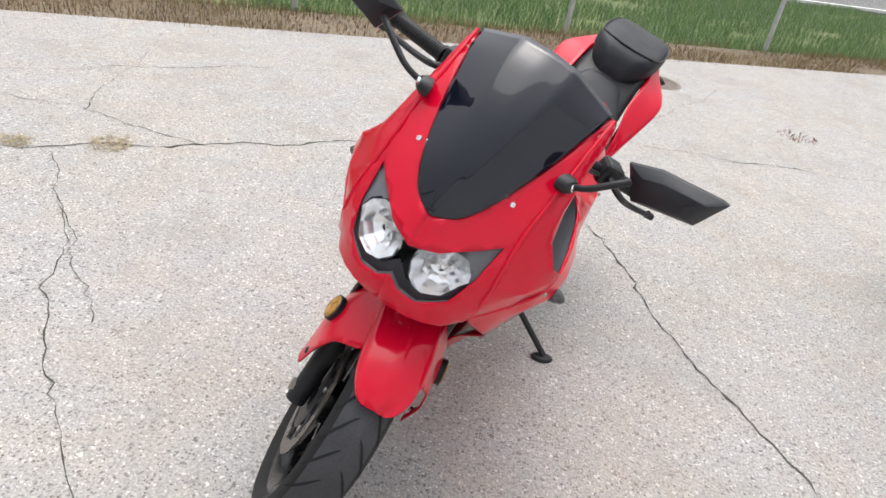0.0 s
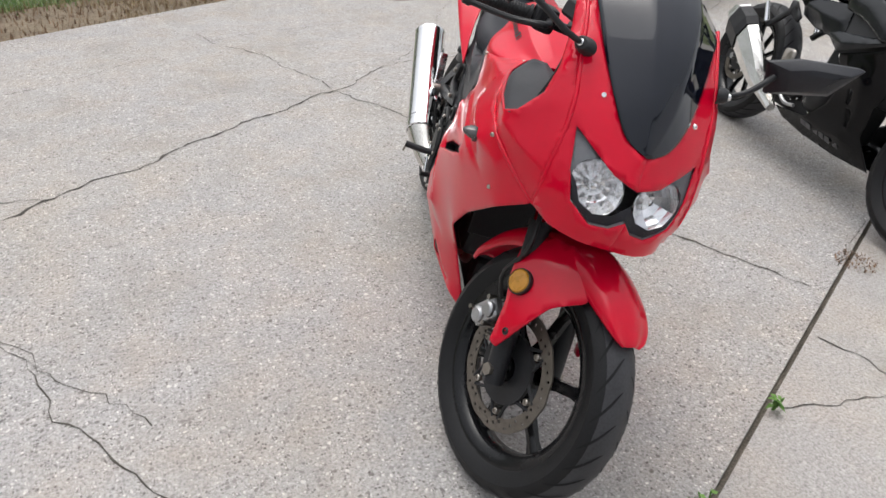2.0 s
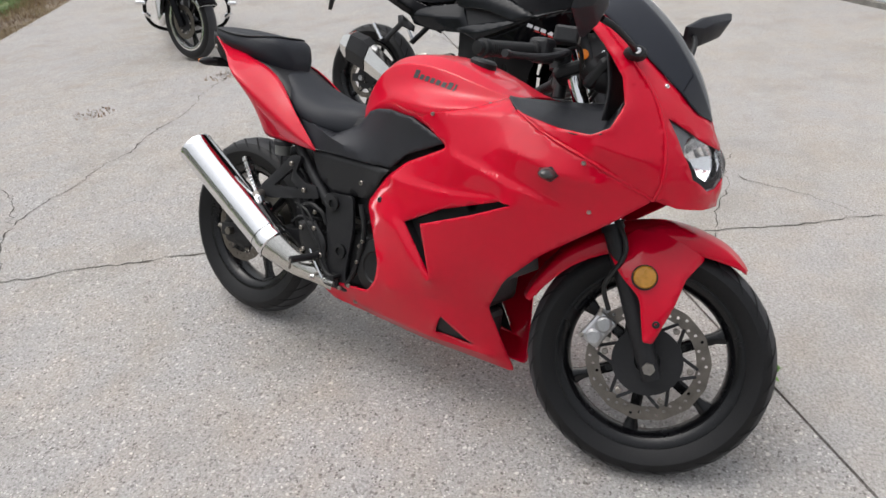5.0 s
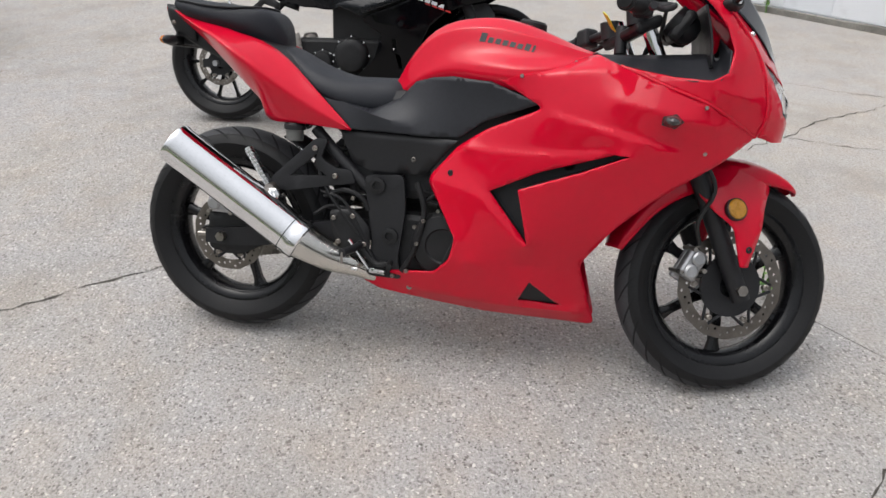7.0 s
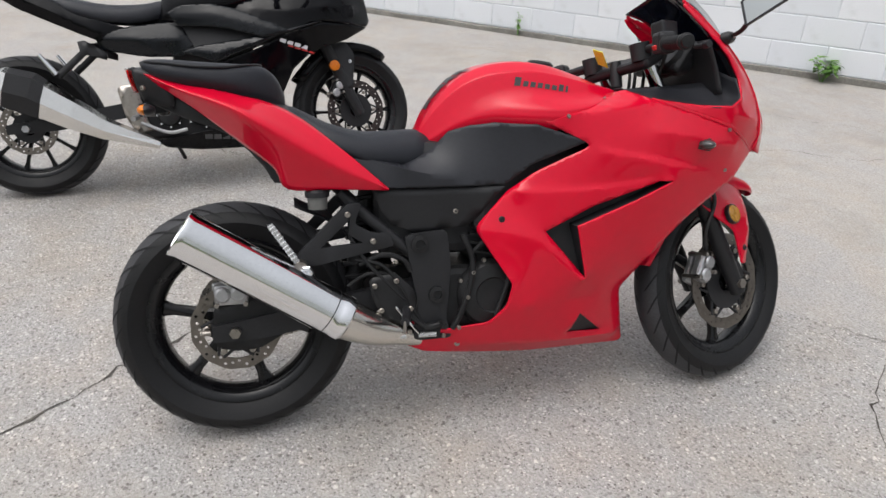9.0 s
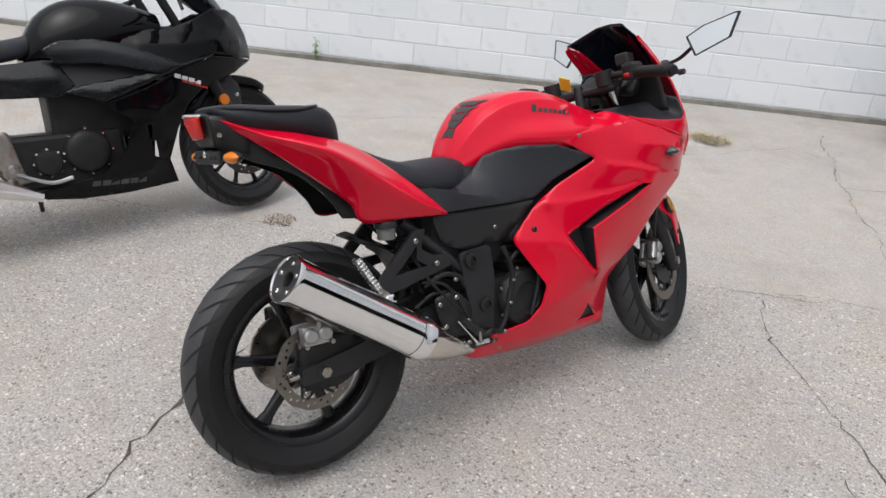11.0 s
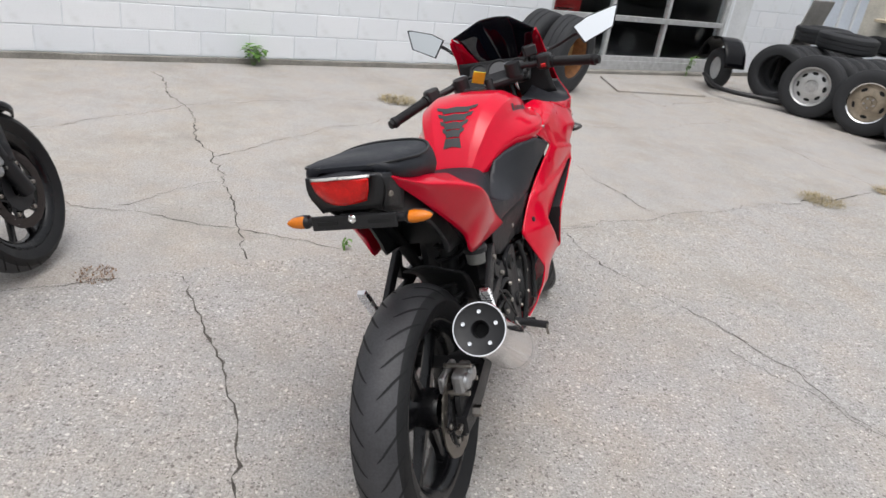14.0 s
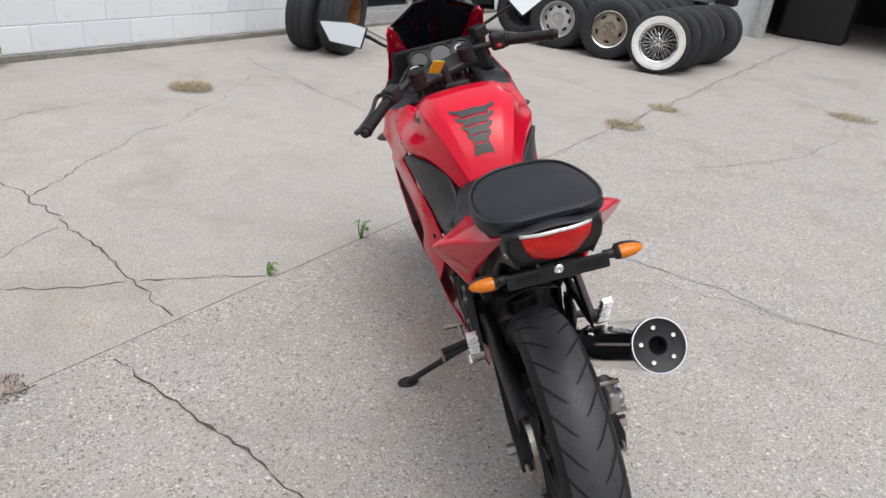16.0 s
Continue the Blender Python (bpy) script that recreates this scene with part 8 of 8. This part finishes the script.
dark_skin("tail_fairing", ((-0.30, 0.955, 0.05), (-0.02, 0.820, 0.10), (0.024, 0.789, 0.11), (0.222, 0.695, 0.125), (0.32, 0.650, 0.13), (0.42, 0.705, 0.125), (0.26, 0.762, 0.12), (0.12, 0.835, 0.11), (-0.10, 0.925, 0.10)), label="gloss black tail fairing", ribs=(((-0.22, 0.928, 0.078), (0.0, 0.848, 0.125), (0.15, 0.775, 0.142), (0.32, 0.690, 0.140)),))
dark_skin("side_cover", ((0.29, 0.682, 0.125), (0.376, 0.694, 0.128), (0.45, 0.708, 0.130), (0.60, 0.720, 0.132), (0.66, 0.700, 0.150), (0.70, 0.620, 0.172), (0.65, 0.580, 0.162), (0.474, 0.584, 0.140), (0.33, 0.612, 0.120)), SATIN, "satin black side cover", ribs=(((0.34, 0.660, 0.137), (0.46, 0.655, 0.158), (0.64, 0.650, 0.170)), ((0.46, 0.655, 0.158), (0.55, 0.600, 0.160))))
bm = bmesh.new()
box(bm, (-0.36, -0.03, 0.85), (-0.18, 0.03, 0.90))
part("tail_lamp", bm, TAIL_RED, dark_bike, "red tail lamp", smooth=False, bevel=0.012)
bm = bmesh.new()
tube(bm, [(-0.22, 0, 0.88), (-0.34, 0, 0.77), (-0.38, 0, 0.67)], (0.03, 0.012), 8)
part("plate_hanger", bm, BLACK_MATT, dark_bike, "black plate hanger")
# engine and muffler
bm = bmesh.new()
box(bm, (0.42, -0.12, 0.22), (0.86, 0.12, 0.44))
box(bm, (0.60, -0.10, 0.40), (0.95, 0.10, 0.66))
eng2 = part("engine", bm, ENGINE, dark_bike, "black engine block", smooth=False, bevel=0.02)
for x, z, r in ((0.71, 0.36, 0.085), (0.56, 0.33, 0.05)):
    bm = bmesh.new()
    lathe(bm, [(r * 1.05, 0), (r, 0.02), (r * 0.86, 0.032), (r * 0.5, 0.036), (0.0005, 0.034)], Matrix.Translation((x, -0.12, z)) @ Matrix.Rotation(radians(90), 4, "X"), 32)
    cov = part("engine_cover", bm, ENGINE, eng2)
    for k in range(8):
        a = 2 * math.pi * k / 8
        bm = bmesh.new()
        screw(bm, (x + r * 1.08 * math.cos(a), -0.128, z + r * 1.08 * math.sin(a)), (0, -1, 0), 0.006, 0.006)
        part("bolt", bm, CHROME, cov)
CAN = ((-0.6, -1.0), (0.55, -0.92), (1.0, -0.15), (0.8, 0.75), (-0.1, 1.0), (-0.9, 0.6), (-1.0, -0.5), (-0.6, -1.0))
bm = bmesh.new()
grid = loft(bm, [[(x + h * s * 0.35, -0.165 - w * c, z + h * s) for c, s in CAN] for x, z, w, h in ((-0.112, 0.492, 0.046, 0.050), (-0.07, 0.482, 0.056, 0.076), (0.03, 0.445, 0.058, 0.080), (0.18, 0.356, 0.052, 0.066), (0.30, 0.285, 0.040, 0.045), (0.51, 0.204, 0.022, 0.018))], 1, 1)
closed_ends(bm, grid)
muf = part("muffler", bm, plain("satin_silver", (0.74, 0.73, 0.71), 0.22, 1.0, vary=0.05), dark_bike, "satin silver angular muffler", smooth=False, bevel=0.004)
bm = bmesh.new()
loft(bm, [[(x + h * s * 0.35, -0.166 - w * c, z + h * s) for c, s in CAN] for x, z, w, h in ((-0.055, 0.474, 0.060, 0.080), (0.035, 0.444, 0.063, 0.085), (0.075, 0.418, 0.061, 0.080))], 1, 1)
part("muffler_band", bm, BLACK_MATT, muf, "black muffler guard", smooth=False)
for side in (-1, 1):
    bm = bmesh.new()
    grid = loft(bm, [[(x, side * 0.10 + dy, z + dz) for dy, dz in ((-0.014, -h), (0.014, -h), (0.014, h), (-0.014, h), (-0.014, -h))] for x, z, h in ((-0.10, 0.297, 0.020), (0.10, 0.315, 0.030), (0.42, 0.36, 0.03))], 2, 1)
    closed_ends(bm, grid)
    part("swingarm_leg", bm, BLACK_MATT, dark_bike)
    bm = bmesh.new()
    rod(bm, (R2.x, side * 0.115, 0.30), (R2.x, side * 0.135, 0.30), 0.016, seg=6)
    part("axle_nut", bm, CAST, dark_bike)
    bm = bmesh.new()
    sheet(bm, rounded([(0.36, 0.46), (0.44, 0.47), (0.47, 0.30), (0.50, 0.27), (0.42, 0.25), (0.38, 0.33)], 3), lambda a, b: (a, side * 0.135, b), step=0.03)
    part("heel_guard", bm, STEEL, dark_bike, "grey alloy heel guard", solid=0.006)
    bm = bmesh.new()
    tube(bm, [(0.44, side * 0.14, 0.30), (0.55, side * 0.15, 0.255), (0.63, side * 0.155, 0.265)], 0.008, 8)
    tube(bm, [(0.43, side * 0.14, 0.33), (0.42, side * 0.22, 0.325)], 0.011, 8)
    part("foot_peg", bm, CAST, dark_bike, "alloy peg and pedal")
    bm = bmesh.new()
    outline = [(0.12, 0.512), (0.15, 0.500), (0.262, 0.596), (0.34, 0.572), (0.345, 0.600), (0.262, 0.655), (0.235, 0.650), (0.240, 0.612)]
    sheet(bm, outline, lambda a, b: (a, side * 0.135, b), step=0.03)
    part("peg_hanger", bm, BLACK_MATT, dark_bike, solid=0.012, offset=0)
    bm = bmesh.new()
    rod(bm, (0.136, side * 0.150, 0.520), (0.084, side * 0.158, 0.602), 0.013, 0.009)
    part("pillion_peg", bm, CHROME, dark_bike, "alloy pillion peg")
    a, b = Vector((1.06, side * 0.10, 0.965)), Vector((0.96, side * 0.34, 0.935))
    bm = bmesh.new()
    rod(bm, STEER2 @ a, STEER2 @ a.lerp(b, 0.45), 0.012)
    bar2 = part("handlebar", bm, BLACK_MATT, dark_bike)
    bm = bmesh.new()
    rod(bm, STEER2 @ a.lerp(b, 0.45), STEER2 @ b, 0.018)
    part("grip", bm, RUBBER, bar2)
    root2 = Vector((1.27, side * 0.15, 0.93))
    bm = bmesh.new()
    tube(bm, [root2, root2 + Vector((0, side * 0.07, 0.08)), root2 + Vector((-0.02, side * 0.13, 0.12))], 0.008, 8)
    mir2 = part("mirror", bm, BLACK_MATT, dark_bike, "black mirror on a stalk")
    bm = bmesh.new()
    box(bm, (-0.015, -0.085, -0.04), (0.02, 0.085, 0.04), Matrix.Translation(root2 + Vector((-0.02, side * 0.19, 0.14))) @ Matrix.Rotation(radians(14 * side), 4, "X"))
    part("mirror_shell", bm, BLACK_MATT, mir2, smooth=False, bevel=0.014)
bm = bmesh.new()
rows = []
for ex, ey, ez, mx, mz in ((1.41, 0.03, 0.835, 1.43, 0.84), (1.33, 0.10, 0.90, 1.38, 0.93), (1.25, 0.13, 0.965, 1.31, 1.01), (1.18, 0.13, 1.02, 1.21, 1.075)):
    rows.append([(ex, -ey, ez), (mx * 0.7 + ex * 0.3, -ey * 0.55, mz * 0.75 + ez * 0.25), (mx, 0, mz), (mx * 0.7 + ex * 0.3, ey * 0.55, mz * 0.75 + ez * 0.25), (ex, ey, ez)])
loft(bm, rows, 3, 3)
part("windscreen", bm, SMOKE, dark_bike, "small dark windscreen", solid=0.003)
bm = bmesh.new()
box(bm, (0.93, -0.10, 0.62), (1.26, 0.10, 0.84))
part("steering_head", bm, BLACK_MATT, dark_bike, smooth=False, bevel=0.03)
bm = bmesh.new()
tube(bm, [(0.52, 0.10, 0.24), (0.54, 0.20, 0.18), (0.56, 0.33, 0.083)], 0.010, 8)
part("side_stand", bm, BLACK_MATT, dark_bike, "black side stand")

# ---- the cruiser behind ----
fwd = Vector((-0.80, -0.60, 0)).normalized()
left = Vector((0, 0, 1)).cross(fwd)
lean = radians(8)
yl = left * math.cos(lean) - Vector((0, 0, 1)) * math.sin(lean)
zl = fwd.cross(yl)
CRUISER = Matrix(((fwd.x, yl.x, zl.x, 3.86), (fwd.y, yl.y, zl.y, 5.10), (fwd.z, yl.z, zl.z, 0.006), (0, 0, 0, 1)))
cruiser = thing("cruiser_motorcycle", CRUISER, "dark cruiser motorcycle with chrome trim and engine guards", "motorcycle")


def turn3(bm):
    bmesh.ops.transform(bm, matrix=Matrix.Rotation(radians(32), 4, "Z"), verts=bm.verts[:])


F3, R3 = Vector((0, 0, 0.325)), Vector((-1.62, 0, 0.32))
for name, c, r, w, rr in (("front_wheel", F3, 0.325, 0.115, 0.235), ("rear_wheel", R3, 0.32, 0.15, 0.215)):
    wh = new(name)
    wh.parent = cruiser
    m3 = Matrix.Translation(c) @ Matrix.Rotation(radians(32 if c is F3 else 0), 4, "Z") @ SIDEWAYS
    tyre(wh, m3, r, w, rr, 0.0, "black cruiser tyre")
    rim(wh, m3, rr, w, 5, RIM_BLACK, spoke_w=0.014, twin=True)
    bm = bmesh.new()
    lathe(bm, [(rr + 0.008, -w * 0.40), (rr - 0.006, -w * 0.42), (rr - 0.022, -w * 0.38)], m3, 60)
    part("rim_lip", bm, CHROME, wh, "bright machined rim lip")
    petal_disc(wh, m3 @ pose(0, 0, -0.065), 0.145, 0.10, 10, holes=False)
bm = bmesh.new()
for side in (-1, 1):
    rod(bm, F3 + Vector((0.02, side * 0.10, -0.03)), F3 + Vector((-0.16, side * 0.10, 0.32)), 0.032, seg=18)
turn3(bm)
part("fork_slider", bm, BLACK_GLOSS, cruiser, "dark fork sliders")
bm = bmesh.new()
for side in (-1, 1):
    rod(bm, F3 + Vector((-0.16, side * 0.10, 0.32)), F3 + Vector((-0.32, side * 0.10, 0.66)), 0.024, seg=18)
turn3(bm)
part("fork_tube", bm, CHROME, cruiser, "chrome fork tubes")
for name, mat, r, w, d0, d1 in (("front_fender", BLACK_GLOSS, 0.355, 0.080, 30, 175), ("fender_trim", CHROME, 0.333, 0.083, 30, 42)):
    bm = bmesh.new()
    rows = []
    for k in range(7):
        a = radians(d0 + (d1 - d0) * k / 6)
        rows.append([(F3.x + (r - d) * math.cos(a), y, F3.z + (r - d) * math.sin(a)) for y, d in ((-w, 0.075), (-w * 0.95, 0.02), (0, 0), (w * 0.95, 0.02), (w, 0.075))])
    loft(bm, rows, 2, 3)
    turn3(bm)
    part(name, bm, mat, cruiser, "chrome fender edge" if mat is CHROME else "dark gloss front fender", solid=0.004)
for side in (-1, 1):
    bm = bmesh.new()
    tube(bm, [(-0.42, side * 0.05, 0.62), (-0.34, side * 0.25, 0.58), (-0.30, side * 0.36, 0.42), (-0.36, side * 0.30, 0.24), (-0.44, side * 0.05, 0.16)], 0.016, 10)
    guard3 = part("engine_guard", bm, BLACK_GLOSS, cruiser, "black tubular engine guard")
    bm = bmesh.new()
    rod(bm, (-0.30, side * 0.35, 0.44), (-0.30, side * 0.43, 0.44), 0.02, seg=12)
    rod(bm, (-0.33, side * 0.33, 0.32), (-0.31, side * 0.37, 0.36), 0.022, seg=12)
    part("highway_peg", bm, CHROME, guard3, "chrome highway peg")
    bm = bmesh.new()
    rod(bm, F3 + Vector((-0.18, side * 0.13, 0.42)), F3 + Vector((-0.16, side * 0.19, 0.42)), 0.03, seg=16)
    part("front_signal", bm, CHROME, cruiser, "chrome front signal")
for ang in (-22, 22):
    bm = bmesh.new()
    m3 = Matrix.Translation((-0.78, 0, 0.40)) @ Matrix.Rotation(radians(ang), 4, "Y")
    for k in range(9):
        box(bm, (-0.075, -0.085, k * 0.026), (0.075, 0.085, k * 0.026 + 0.013), m3)
    box(bm, (-0.055, -0.065, -0.05), (0.055, 0.065, 0.25), m3)
    part("cylinder", bm, CAST, cruiser, "finned alloy cylinder", smooth=False)
bm = bmesh.new()
box(bm, (-1.10, -0.13, 0.16), (-0.55, 0.13, 0.42))
part("crankcase", bm, CAST, cruiser, "alloy crankcase", smooth=False, bevel=0.04)
bm = bmesh.new()
tube(bm, [(-0.70, -0.12, 0.42), (-0.62, -0.20, 0.30), (-0.80, -0.22, 0.20), (-1.9, -0.22, 0.24)], 0.035, 12)
part("exhaust", bm, CHROME, cruiser, "long chrome exhaust")
bm = bmesh.new()
grid = loft(bm, blob_rows(((-1.02, 0.08, 0.68, 0.76), (-0.85, 0.14, 0.66, 0.88), (-0.60, 0.16, 0.68, 0.93), (-0.42, 0.08, 0.74, 0.88)), SEAT_SHAPE), 3, 3)
closed_ends(bm, grid)
part("tank", bm, BLACK_GLOSS, cruiser, "dark gloss tank")
bm = bmesh.new()
grid = loft(bm, blob_rows(((-1.75, 0.10, 0.72, 0.82), (-1.45, 0.13, 0.66, 0.80), (-1.15, 0.15, 0.62, 0.70), (-1.0, 0.10, 0.64, 0.74)), SEAT_SHAPE), 3, 3)
closed_ends(bm, grid)
part("seat", bm, SEAT, cruiser, "black saddle")
bm = bmesh.new()
rows = []
for k in range(7):
    a = radians(20 + 160 * k / 6)
    rows.append([(R3.x + (0.37 - d) * math.cos(a), y, R3.z + (0.37 - d) * math.sin(a)) for y, d in ((-0.1, 0.08), (-0.095, 0.02), (0, 0), (0.095, 0.02), (0.1, 0.08))])
loft(bm, rows, 2, 3)
part("rear_fender", bm, BLACK_GLOSS, cruiser, "dark rear fender", solid=0.004)
bm = bmesh.new()
tube(bm, [(-0.62, -0.40, 0.98), (-0.46, -0.30, 1.08), (-0.36, -0.08, 1.0), (-0.36, 0.08, 1.0), (-0.46, 0.30, 1.08), (-0.62, 0.40, 0.98)], 0.013, 10)
part("handlebar", bm, CHROME, cruiser, "chrome handlebar")
bm = bmesh.new()
tube(bm, [(-0.42, 0, 0.90), (-0.50, 0, 0.5), (-0.55, 0, 0.20), (-1.1, 0, 0.16), (-1.4, 0, 0.5)], 0.025, 10)
part("frame", bm, BLACK_MATT, cruiser)
bm = bmesh.new()
lathe(bm, [(0.0005, -0.10), (0.06, -0.08), (0.09, -0.02), (0.095, 0.03), (0.085, 0.035), (0.0005, 0.045)], Matrix.Translation((-0.25, 0, 0.92)) @ Matrix.Rotation(radians(90), 4, "Y"), 32)
part("headlamp", bm, CHROME, cruiser, "round chrome headlamp")
bm = bmesh.new()
tube(bm, [(-0.95, 0.12, 0.22), (-0.92, 0.25, 0.12), (-0.88, 0.36, 0.055)], 0.011, 8)
part("side_stand", bm, CHROME, cruiser, "chrome side stand")

# ---- blocks of the white wall ----
courses(WIN[1], 5.6, 0, 6, WHOLE, HALF)
courses(-7.45, WIN[0] - 0.36, 0, 6, WHOLE, HALF)
bm = bmesh.new()
for a, b, lo, hi in ((5.6, 14.0, 0, 15), (WIN[1], 5.6, 6, 15), (-7.45, WIN[0] - 0.36, 6, 15)):
    for row in range(lo, hi):
        u = a + (0.2075 if row % 2 else 0.0)
        while u + 0.41 < b:
            box(bm, (u + 0.004, -0.03, 0.048 + row * 0.205), (u + 0.411, 0.001, 0.245 + row * 0.205))
            u += 0.415
part("block_courses", bm, WHITE_BLOCK, wall, "white-painted upper block courses", smooth=False)["kind"] = "stuff"
